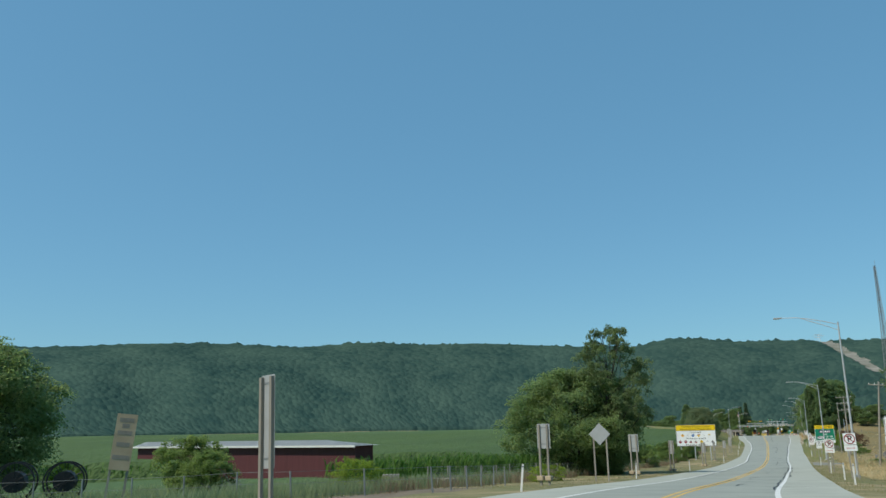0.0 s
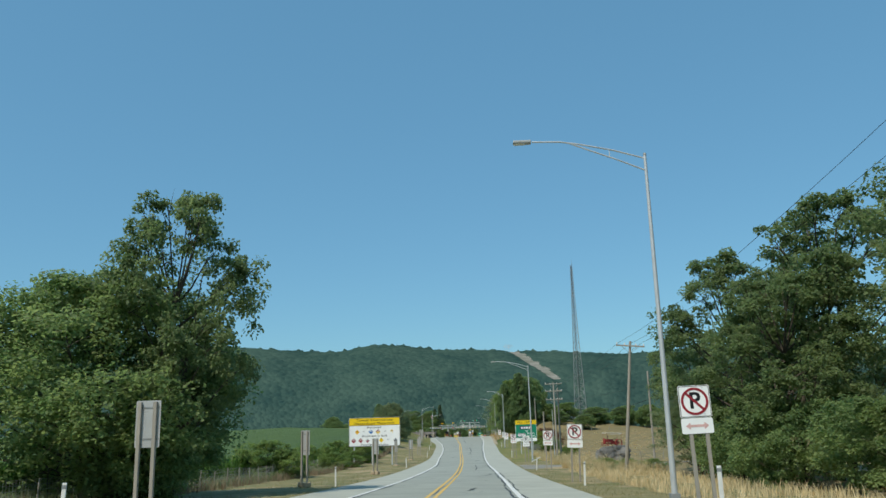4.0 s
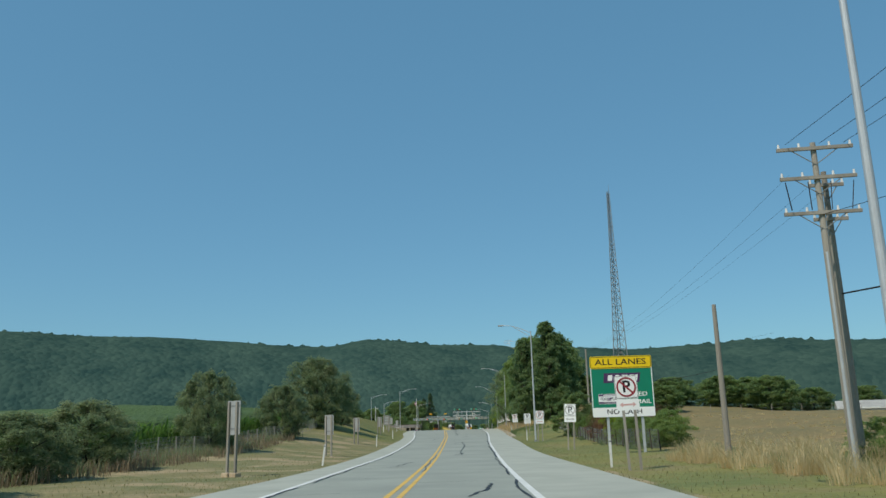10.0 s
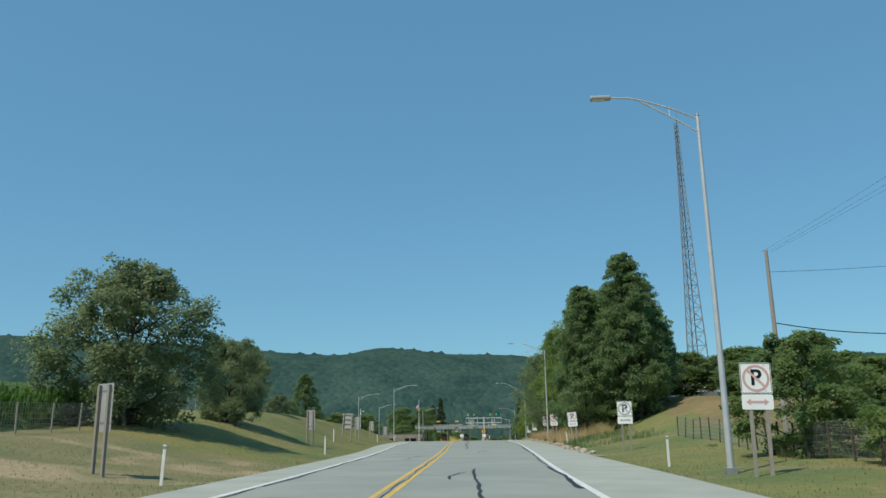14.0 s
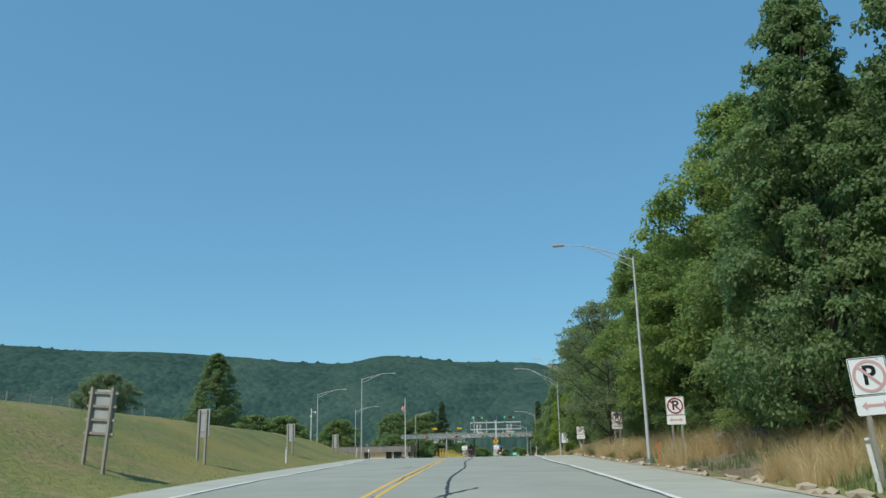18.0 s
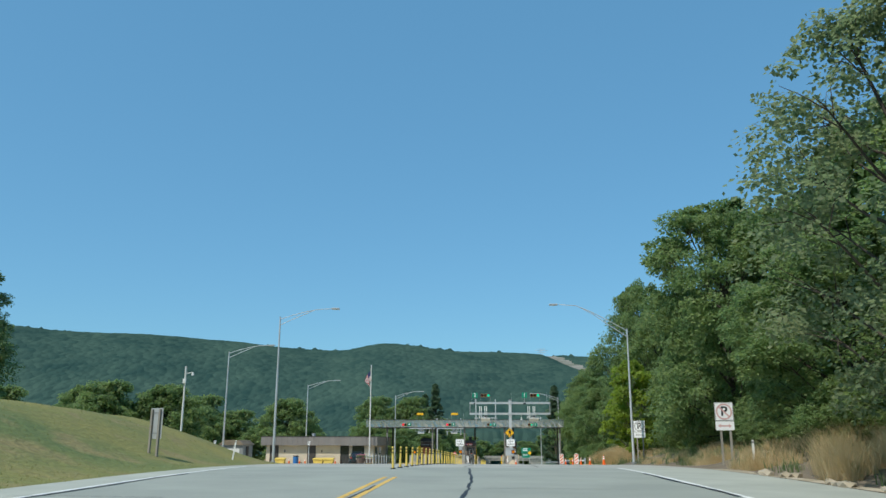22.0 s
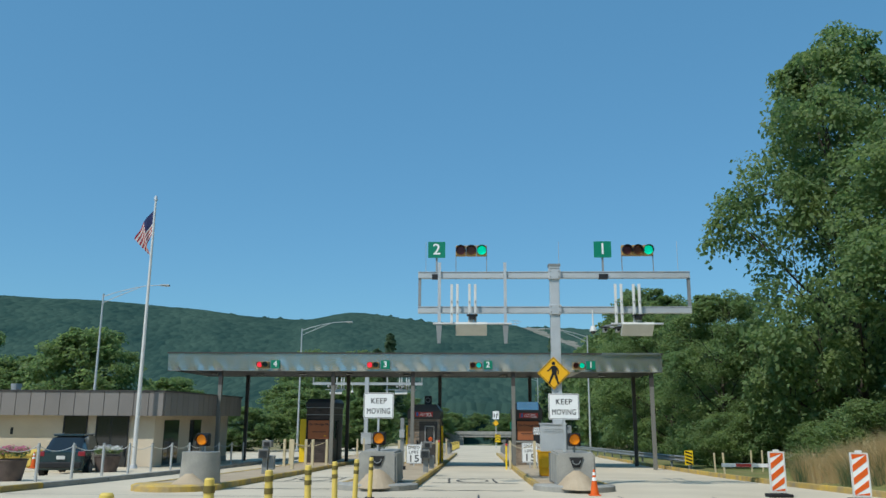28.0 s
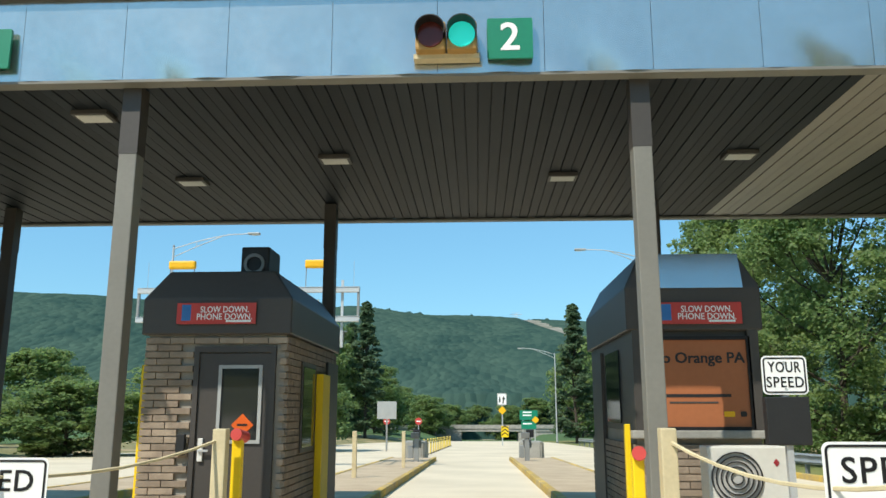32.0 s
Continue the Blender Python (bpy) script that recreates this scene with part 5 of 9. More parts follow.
LIT = dict(green=lamp_glass("lit_green_lens", (0.0, 0.72, 0.40), 0.6), teal=lamp_glass("lit_teal_lens", (0.01, 0.52, 0.44), 0.5), red=lamp_glass("lit_red_lens", (0.85, 0.03, 0.05), 1.0), amber=lamp_glass("lit_amber_lens", (0.75, 0.22, 0.0), 0.2))
CY0, CY1, CZ0, CZ1, CX0, CX1 = 419.3, 425.6, -0.27, 0.62, -25.7, 0.4


def RZ(y):
    return float(road_z(y))


canopy = thing("toll_canopy", "flat toll plaza canopy with dented sheet metal fascia", "canopy")
part("roof_deck", bx((CX0 + CX1) / 2, (CY0 + CY1) / 2, CZ1 - 0.06, CX1 - CX0 - 0.1, CY1 - CY0 - 0.1, 0.05), M["steel_dull"], canopy)
part("core", bx((CX0 + CX1) / 2, (CY0 + CY1) / 2, CZ0 + 0.1, CX1 - CX0 - 0.3, CY1 - CY0 - 0.3, 0.66), M["bronze"], canopy)
rng = np.random.default_rng(41)


def fascia_panel(w, h, seed):
    """A thin sheet with dents that grow towards its lower edge, facing -y."""
    r = np.random.default_rng(seed)
    bm = bmesh.new()
    nx, nz = 12, 10
    ph = r.random(4) * 6
    amp = (0.022 + 0.03 * r.random()) * (1.0 if r.random() < 0.8 else 0.2)
    grid = []
    for j in range(nz + 1):
        for i in range(nx + 1):
            u, v = i / nx, j / nz
            edge = math.sin(math.pi * u)
            d = amp * edge * (1 - v) ** 2.6 * math.sin(ph[0] + (5 + 3 * ph[3] / 6) * u + 3.5 * v) + 0.0025 * edge * math.sin(ph[1] + 9 * u) * math.sin(ph[2] + 7 * v)
            grid.append(bm.verts.new(((u - 0.5) * w, d, v * h)))
    for j in range(nz):
        for i in range(nx):
            a = j * (nx + 1) + i
            bm.faces.new((grid[a], grid[a + 1], grid[a + nx + 2], grid[a + nx + 1]))
    for f in bm.faces:
        f.smooth = True
    ex = bmesh.ops.extrude_face_region(bm, geom=bm.faces[:])
    bmesh.ops.translate(bm, verts=[v for v in ex["geom"] if isinstance(v, bmesh.types.BMVert)], vec=(0, 0.015, 0))
    bmesh.ops.recalc_face_normals(bm, faces=bm.faces)
    bm.normal_update()
    bmesh.ops.split_edges(bm, edges=[e for e in bm.edges if len(e.link_faces) == 2 and abs(abs(e.link_faces[0].normal.y) - abs(e.link_faces[1].normal.y)) > 0.5])
    me_ = bpy.data.meshes.new("fascia_panel")
    bm.to_mesh(me_)
    bm.free()
    me_.materials.append(M["fascia"])
    return me_


PW = (CX1 - CX0) / 24
panels = [fascia_panel(PW - 0.005, CZ1 - CZ0, 50 + k) for k in range(7)]
for k in range(24):
    ob = part("fascia_panel", panels[k * 3 % 7], None, canopy)
    ob.matrix_basis = pose(CX0 + PW * (k + 0.5), CY0, CZ0, 1.3, 0, 0)
for x, turn in ((CX0, -90), (CX1, 90)):
    for k in range(5):
        ob = part("fascia_panel", panels[k], None, canopy)
        ob.matrix_basis = pose(x, CY0 + 1.26 * (k + 0.5), CZ0, 0, 0, turn) @ Matrix.Diagonal((1.26 / PW, 1, 1, 1))
for k in range(24):
    ob = part("fascia_panel", panels[(k * 2 + 1) % 7], None, canopy)
    ob.matrix_basis = pose(CX0 + PW * (k + 0.5), CY1, CZ0, 0, 0, 180)
part("top_trim", bx((CX0 + CX1) / 2, CY0 - 0.02, CZ1, CX1 - CX0 + 0.1, 0.12, 0.07), M["bronze"], canopy)
part("bottom_trim", bx((CX0 + CX1) / 2, CY0 + 0.08, CZ0 - 0.03, CX1 - CX0, 0.16, 0.03), M["column"], canopy)
part("bottom_trim", bx((CX0 + CX1) / 2, CY1 - 0.08, CZ0 - 0.03, CX1 - CX0, 0.16, 0.03), M["column"], canopy)
part("flashing", bx(-1.2, CY0 - 0.05, CZ1 - 0.02, 3.0, 0.16, 0.1), M["fascia"], canopy)
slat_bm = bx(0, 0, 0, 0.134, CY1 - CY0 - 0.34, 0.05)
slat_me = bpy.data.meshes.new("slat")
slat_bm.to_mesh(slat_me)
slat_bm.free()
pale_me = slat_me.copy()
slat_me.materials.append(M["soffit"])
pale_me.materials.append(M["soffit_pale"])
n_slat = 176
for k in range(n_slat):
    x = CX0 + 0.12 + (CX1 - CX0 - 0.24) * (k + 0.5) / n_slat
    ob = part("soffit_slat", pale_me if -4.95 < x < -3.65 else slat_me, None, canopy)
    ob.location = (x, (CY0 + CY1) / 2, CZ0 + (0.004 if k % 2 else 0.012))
for x, y in ((-24.0, 421.9), (-21.6, 422.8), (-19.0, 422.0), (-16.4, 421.9), (-13.4, 420.25), (-13.2, 422.9), (-10.9, 421.95), (-7.75, 422.9), (-5.5, 422.0), (-2.2, 422.8)):
    dl_ = part("downlight", bx(x, y, CZ0 - 0.05, 0.42, 0.3, 0.06, bevel=0.01), M["bronze"], canopy)
    part("diffuser", bx(x, y, CZ0 - 0.056, 0.34, 0.22, 0.008), M["dull_white"], dl_)
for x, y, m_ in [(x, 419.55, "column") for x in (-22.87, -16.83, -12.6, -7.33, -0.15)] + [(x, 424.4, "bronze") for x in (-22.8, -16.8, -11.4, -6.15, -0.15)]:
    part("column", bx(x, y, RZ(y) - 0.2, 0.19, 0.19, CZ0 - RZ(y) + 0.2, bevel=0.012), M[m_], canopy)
    part("column_collar", bx(x, y, CZ0 - 0.75, 0.196, 0.196, 0.74), M["bronze"], canopy)


def number_sign(n, size=0.46, mat="green"):
    ob = thing("lane_number_sign", "green lane number sign with a white digit", "sign", group="lane number signs")
    part("panel", plate(bmesh.new(), rounded(size, size * 0.95, 0.02), -0.03, 0.0), M[mat], ob)
    lettering(n, size * 0.92, M["white"], ob, 0, -0.033, 0, "digit", bold=0.006)
    return ob


def signal(lenses, r=0.145):
    """A horizontal traffic signal facing -y, lenses: materials from left to right."""
    n = len(lenses)
    ob = thing("traffic_signal", "horizontal traffic signal with lit and unlit lenses", "traffic signal", group="lane signals")
    w = 2.15 * r
    for k, m_ in enumerate(lenses):
        x = (k - (n - 1) / 2) * w
        hs = part("housing", bx(x, 0.1, -w / 2, w - 0.01, 0.22, w, bevel=0.03), M["signal_shell"], ob)
        part("lens", rod(bmesh.new(), (x, -0.03, 0), (x, 0.02, 0), r * 0.9, r * 0.95, 20), m_, hs)
        part("visor", ring(bmesh.new(), r * 0.96, r * 1.03, -0.16, 0.0, x, 0, 20, -20, 200), M["dark"], hs)
    return ob


for n, x, lit in (("4", -19.9, "red"), ("3", -14.05, "red"), ("2", -8.65, "teal"), ("1", -3.3, "green")):
    s = number_sign(n)
    s.matrix_basis = pose(x, CY0 - 0.06, 0.06)
    ls = [LIT["red"], M["lens_dim"]] if lit == "red" else [M["lens_off"], LIT[lit]]
    g = signal(ls)
    g.matrix_basis = pose(x - 0.64, CY0 - 0.24, 0.03)
    part("bracket", bx(0, 0.16, -0.2, 0.66, 0.12, 0.05), M["cream"], g)

# ---- overhead gantry ----


def gantry():
    """A T-shaped steel gantry at the origin: post foot at 0, 0, beams towards both sides."""
    ob = thing("toll_gantry", "galvanised T-shaped gantry with antennas and cameras", "gantry")
    h = 7.25
    part("post", bx(-0.03, 0, -0.3, 0.31, 0.31, h + 0.3, bevel=0.02), M["steel"], ob)
    cap = part("cap", bx(-0.03, 0, h - 0.02, 0.4, 0.4, 0.07), M["steel_dull"], ob)
    part("cap_skirt", bx(-0.03, 0, h - 0.1, 0.36, 0.36, 0.08), M["steel"], cap)
    part("base_plate", bx(0, 0, 0.12, 0.7, 0.7, 0.05), M["steel_dull"], ob)
    for z in (h - 0.42, h - 1.6):
        part("beam", bx(-0.07, 0, z, 9.06, 0.2, 0.2, bevel=0.012), M["steel"], ob)
        part("beam_flange", bx(-0.07, 0, z + 0.2, 9.06, 0.24, 0.02), M["steel"], ob)
        cl = part("clamp_plate", bx(-0.03, -0.12, z - 0.05, 0.4, 0.2, 0.32, bevel=0.01), M["steel"], ob)
        for bx_ in (-0.17, 0.11):
            for bz_ in (0.02, 0.2):
                part("bolt", rod(bmesh.new(), (bx_, -0.24, z + bz_), (bx_, -0.22, z + bz_), 0.022, seg=6), M["steel_dull"], cl)
    for x in (-4.55, 4.42):
        part("end_post", bx(x, 0, h - 1.4, 0.09, 0.12, 1.0), M["steel_dull"], ob)
    for x in (-4.35, 0.14, 4.1):
        part("lightning_rod", rod(bmesh.new(), (x, 0, h - 0.2), (x, 0, h + 0.85), 0.008, seg=5), M["steel"], ob)
    for side in (-1, 1):
        cx = -2.78 if side < 0 else 2.62
        for dx in (-1.1, 1.1):
            if side < 0:
                part("hanger", bx(cx + dx, -0.14, h - 2.6, 0.1, 0.07, 2.7), M["steel"], ob)
                part("bracket", plate(bmesh.new(), [(cx + dx - 0.1, h - 1.98), (cx + dx + 0.1, h - 1.98), (cx + dx + 0.05, h - 2.62), (cx + dx - 0.05, h - 2.62)], -0.24, -0.2), M["steel_dull"], ob)
        reach = 1.3 if side < 0 else 0.85
        part("cross_tube", rod(bmesh.new(), (cx - reach, -0.24, h - 1.97), (cx + reach, -0.24, h - 1.97), 0.034, seg=8), M["steel"], ob)
        for dx in (-0.68, -0.49, -0.09, 0.1):
            an = part("antenna", bx(cx + dx, -0.3, h - 1.98, 0.085, 0.05, 1.32, bevel=0.01), M["dull_white"], ob)
            for bz in (0.3, 0.7):
                part("antenna_clip", bx(cx + dx, -0.335, h - 1.98 + bz, 0.03, 0.02, 0.05), M["steel_dull"], an)
        part("reader_panel", bx(0, 0, 0, 1.02, 0.55, 0.1, m=Matrix.Translation((cx - 0.03, -0.4, h - 2.2)) @ pose(0, 0, 0, -38, 0, 0), bevel=0.015), M["unit"], ob)
        for dx in (-0.52, -0.05):
            part("camera_arm", tube(bmesh.new(), [(cx + dx, -0.2, h - 1.95), (cx + dx, 1.4, h - 1.82), (cx + dx, 3.0, h - 1.68)], 0.035, 6), M["steel_dull"], ob)
            cm = part("camera", bx(cx + dx, 3.1, h - 1.9, 0.15, 0.3, 0.16, bevel=0.03), M["alu"], ob)
            part("camera_hood", bx(cx + dx, 3.08, h - 1.74, 0.3, 0.34, 0.03), M["black"], cm)
            part("camera_lens", rod(bmesh.new(), (cx + dx, 2.92, h - 1.82), (cx + dx, 2.95, h - 1.82), 0.05, seg=12), M["black"], cm)
        part("camera_bar", bx(cx - 0.285, 3.0, h - 1.74, 0.7, 0.05, 0.05), M["steel"], ob)
        fl = part("overview_camera", bx(cx, -0.5, h - 1.86, 0.2, 0.3, 0.12, bevel=0.03), M["dark"], ob)
        part("camera_hood", bx(cx, -0.5, h - 1.74, 0.36, 0.34, 0.03), M["black"], fl)
        part("camera_mount", bx(cx, -0.4, h - 1.98, 0.08, 0.1, 0.14), M["dull_white"], fl)
    part("stub", rod(bmesh.new(), (1.2, -0.1, h - 2.05), (1.2, -0.1, h - 1.5), 0.025, seg=6), M["dull_white"], ob)
    dome = part("dome_camera", rod(bmesh.new(), (1.2, -0.1, h - 2.2), (1.2, -0.1, h - 2.03), 0.12, 0.07, 14), M["dull_white"], ob)
    part("lens_dome", rod(bmesh.new(), (1.2, -0.1, h - 2.29), (1.2, -0.1, h - 2.2), 0.05, 0.09, 12), M["glass"], dome)
    return ob


GX, GY = -6.6, 403.8
GZ = RZ(GY) - 0.12
g1 = gantry()
g1.matrix_basis = pose(GX, GY, GZ)
copy_thing(g1, pose(-18.3, 443, RZ(443), 0, 0, 180))
for n, x in (("2", -10.58), ("1", -5.0)):
    s = number_sign(n, 0.58)
    s.matrix_basis = pose(x, GY - 0.1, GZ + 7.72 + 0.08)
    part("stem", bx(0, 0.05, -0.95, 0.06, 0.06, 0.95), M["steel_dull"], s)
    part("foot", bx(0, 0.05, -1.0, 0.3, 0.2, 0.16), M["dark"], s)
    g = signal([M["lens_off"], M["lens_amber_off"], LIT["green"]], 0.165)
    g.matrix_basis = pose(x + 1.17, GY - 0.1, GZ + 7.78)
    for dx in (-0.52, 0.52):
        part("leg", bx(dx, 0.1, -0.98, 0.025, 0.03, 1.0), M["steel_dull"], g)
for x in (-21.0, -15.4):
    b = thing("signal_back", "yellow back of a lane signal on thin legs", "traffic signal", pose(x, 443, RZ(443) + 8.0))
    part("housing", bx(0, 0, -0.17, 1.1, 0.25, 0.34, bevel=0.08), M["amber"], b)
    for dx in (-0.5, 0.5):
        part("leg", bx(dx, 0, -1.2, 0.03, 0.03, 1.2), M["steel_dull"], b)

# ---- islands ----
ISLANDS = ((-7.5, -5.3, 400.4), (-13.3, -11.05, 400.2), (-18.7, -16.45, 398.8))


def kerb_piece(length, mat):
    me_ = bpy.data.meshes.new("kerb_piece")
    bm = bx(0, 0, -0.25, 0.16, length - 0.015, 0.42, bevel=0.03)
    bm.to_mesh(me_)
    bm.free()
    me_.materials.append(M[mat])
    return me_


kerb_y, kerb_c = kerb_piece(2.0, "kerb_yellow"), kerb_piece(2.0, "concrete")
for xa, xb, y0 in ISLANDS:
    isl = thing("toll_island", "raised toll island with tan paving and worn yellow kerbs", "island", group="toll islands")
    isl.location = (0, 0, 0)
    y1 = 452
    v, f = [], []
    ys_ = np.arange(y0 + 1.5, y1, 1.5)
    for i, y in enumerate(ys_):
        z = RZ(y) + 0.15
        v += [(xa + 0.1, y, z), (xb - 0.1, y, z)]
        if i:
            f.append((2 * i - 2, 2 * i - 1, 2 * i + 1, 2 * i))
    part("paving", sheet("paving", v, f, M["island"], True), None, isl)
    for x in (xa + 0.08, xb - 0.08):
        y = y0 + 2.4
        while y < y1:
            k = part("kerb_piece", kerb_y, None, isl)
            k.matrix_basis = pose(x, y, RZ(y), math.degrees(math.atan2(RZ(y + 1) - RZ(y - 1), 2)), 0, 0)
            y += 2.0
    bm = bmesh.new()
    ring_pts = [(xa + (xb - xa) / 2 + (xb - xa) / 2 * 1.08 * math.cos(a), y0 + 1.4 + 1.5 * math.sin(a)) for a in [math.pi + math.pi * k / 14 for k in range(15)]]
    lo = [bm.verts.new((x, y, RZ(y) - 0.2)) for x, y in ring_pts]
    md = [bm.verts.new((x, y, RZ(y) + 0.14)) for x, y in ring_pts]
    hi = [bm.verts.new((x * 0.93 + 0.07 * (xa + xb) / 2, y * 0.93 + 0.07 * (y0 + 1.4), RZ(y) + 0.18)) for x, y in ring_pts]
    for k in range(14):
        bm.faces.new((lo[k], lo[k + 1], md[k + 1], md[k]))
        bm.faces.new((md[k], md[k + 1], hi[k + 1], hi[k]))
    bm.faces.new(hi)
    part("nose", bm, M["kerb_yellow" if xb < -15 else "concrete"], isl, "rounded nose of the island kerb")

# ---- concrete crash blocks with amber lamps ----


def crash_block():
    ob = thing("crash_block", "weathered concrete crash block with an amber flasher on top", "concrete block", group="crash blocks on the islands")
    bm = bmesh.new()
    prof = [(-0.56, 0.0), (0.56, 0.0), (0.56, 2.1), (0.4, 2.3), (-0.4, 2.3), (-0.56, 2.1)]
    lo = [bm.verts.new((x, y, 0)) for x, y in prof]
    hi = [bm.verts.new((x * 0.97, y * 0.98 + 0.03, 0.94)) for x, y in prof]
    bm.faces.new(lo[::-1])
    bm.faces.new(hi)
    for i in range(6):
        j = (i + 1) % 6
        bm.faces.new((lo[i], lo[j], hi[j], hi[i]))
    bmesh.ops.bevel(bm, geom=bm.edges[:], offset=0.05, segments=2, affect="EDGES")
    part("block", bm, M["concrete"], ob)
    bm = bmesh.new()
    for k in range(9):
        a0 = math.pi + math.pi * k / 9
        a1 = math.pi + math.pi * (k + 1) / 9
        p = [(0.6 * math.cos(a), 0.02 + 1.1 * math.sin(a), 0.0) for a in (a0, a1)]
        q = [(0.32 * math.cos(a), 0.02 + 0.5 * math.sin(a), 0.3) for a in (a0, a1)]
        o = [(0.08 * math.cos(a), 0.02 + 0.1 * math.sin(a), 0.46) for a in (a0, a1)]
        bm.faces.new([bm.verts.new(c) for c in (p[0], p[1], q[1], q[0])])
        bm.faces.new([bm.verts.new(c) for c in (q[0], q[1], o[1], o[0])])
    bmesh.ops.remove_doubles(bm, verts=bm.verts, dist=0.001)
    part("mortar_fillet", bm, M["island"], ob, "sand-coloured mortar heap at the foot")
    part("recess", plate(bmesh.new(), [(-0.2, 0.82), (-0.1, 0.54), (0.1, 0.54), (0.2, 0.82)][::-1], -0.012, 0.02), M["dark"], ob)
    part("recess_hood", ring(bmesh.new(), 0.1, 0.125, -0.05, 0.01, 0, 0.74, 14, 180, 360), M["steel_dull"], ob)
    lamp = part("lamp_housing", bx(0, 0.4, 1.12, 0.37, 0.26, 0.37, bevel=0.05), M["black"], ob)
    part("lamp_lens", rod(bmesh.new(), (0, 0.22, 1.31), (0, 0.27, 1.31), 0.13, 0.155, 20), LIT["amber"], lamp)
    part("lamp_visor", ring(bmesh.new(), 0.16, 0.172, 0.12, 0.27, 0, 1.31, 20, -10, 190), M["black"], lamp)
    part("lamp_stem", rod(bmesh.new(), (0, 0.42, 0.9), (0, 0.42, 1.14), 0.03, seg=8), M["steel_dull"], ob)
    return ob


spots(crash_block(), [pose(-6.4, 401.0, RZ(401) + 0.12), pose(-12.1, 400.9, RZ(401) + 0.12)])
drum_ = thing("crash_block", "round weathered concrete crash block with a sand heap and amber flasher", "concrete block", pose(-17.0, 400.2, RZ(400) + 0.12), "crash blocks on the islands")
part("block", rounded_off(rod(bmesh.new(), (0, 0, 0), (0, 0, 0.9), 0.56, 0.52, 28)), M["concrete"], drum_)
bm = rod(bmesh.new(), (0, 0, 0), (0, 0, 0.34), 0.55, 0.1, 20)
part("mortar_fillet", rounded_off(bm), M["island"], drum_, "sand-coloured mortar heap at the foot").location = (-0.1, -0.6, 0)
lamp_ = part("lamp_housing", bx(0, 0.1, 1.05, 0.36, 0.26, 0.36, bevel=0.05), M["black"], drum_)
part("lamp_lens", rod(bmesh.new(), (0, -0.09, 1.23), (0, -0.04, 1.23), 0.13, 0.15, 20), LIT["amber"], lamp_)
part("lamp_visor", ring(bmesh.new(), 0.155, 0.168, -0.18, -0.03, 0, 1.23, 20, -10, 190), M["black"], lamp_)
part("lamp_stem", rod(bmesh.new(), (0, 0.1, 0.88), (0, 0.1, 1.08), 0.03, seg=8), M["steel_dull"], drum_)


def text_sign(name, label, w, h, lines, x, y, top, post=True, turn=0, foot=None, bolts=True):
    """White rectangular sign with black words; lines: (text, size, width, height from the top)."""
    ob = thing(name, label, "road sign", pose(x, y, top - h, 0, 0, turn))
    p = part("panel", plate(bmesh.new(), rounded(w, h, 0.045, cz=h / 2), -0.004, 0.0), M["white"], ob)
    part("border", frame_ring(w - 0.03, h - 0.03, 0.035, 0.014, h / 2, -0.008, -0.005), M["black"], p)
    for tx, size, wd, dz in lines:
        lettering(tx, size, M["black"], p, 0, -0.006, h - dz, width=wd, bold=size * 0.009, apart=1.1)
    for bz in (0.06, h - 0.06):
        part("bolt", rod(bmesh.new(), (0, -0.014, bz), (0, -0.004, bz), 0.012, seg=6), M["steel"], p)
    if post:
        part("post", bx(0, 0.035, foot - (top - h), 0.06, 0.05, top - foot - 0.05), M["steel"], ob)
    return ob


for x, y in ((-12.19, 401.65), (-6.65, 401.6)):
    ob = text_sign("keep_moving_sign", "white rectangular sign reading KEEP MOVING on a steel post", 0.91, 0.76, (("KEEP", 0.23, 0.47, 0.25), ("MOVING", 0.23, 0.7, 0.55)), x, y, -1.9, foot=RZ(y) + 1.0)
for x, y, tp_ in ((-12.33, 417.3, -3.94), (-6.72, 416.45, -3.8)):
    text_sign("speed_limit_sign", "white speed limit 15 sign chained between posts", 0.762, 0.914, (("SPEED", 0.2, 0.56, 0.16), ("LIMIT", 0.2, 0.48, 0.38), ("15", 0.46, 0.42, 0.69)), x, y, tp_, foot=RZ(y) + 0.1)
ys_ = text_sign("your_speed_sign", "small white YOUR SPEED sign above a dark speed display", 0.42, 0.36, (("YOUR", 0.14, 0.3, 0.11), ("SPEED", 0.14, 0.34, 0.25)), -6.13, 419.45, -3.12, foot=RZ(419) + 0.1)
part("display", bx(0, 0.03, -0.46, 0.4, 0.1, 0.44, bevel=0.01), M["dark"], ys_)

ped = thing("crossing_sign", "yellow diamond pedestrian crossing sign with a black walker symbol", "road sign", pose(-6.74, 403.56, -1.19))
part("panel", plate(bmesh.new(), [(0, 0.53), (0.53, 0), (0, -0.53), (-0.53, 0)], -0.006, 0.0), M["amber"], ped)
bm = bmesh.new()
for a, b in (((0, 0.49), (0.49, 0)), ((0.49, 0), (0, -0.49)), ((0, -0.49), (-0.49, 0)), ((-0.49, 0), (0, 0.49))):
    rod(bm, (a[0], -0.008, a[1]), (b[0], -0.008, b[1]), 0.009, seg=4)
part("border", bm, M["black"], ped)
bm = bmesh.new()
ring(bm, 0.001, 0.058, -0.012, -0.007, 0.0, 0.31, 16)
plate(bm, [(-0.05, 0.235), (0.06, 0.235), (0.1, 0.2), (0.1, -0.04), (-0.06, -0.04), (-0.07, 0.19)][::-1], -0.011, -0.007)
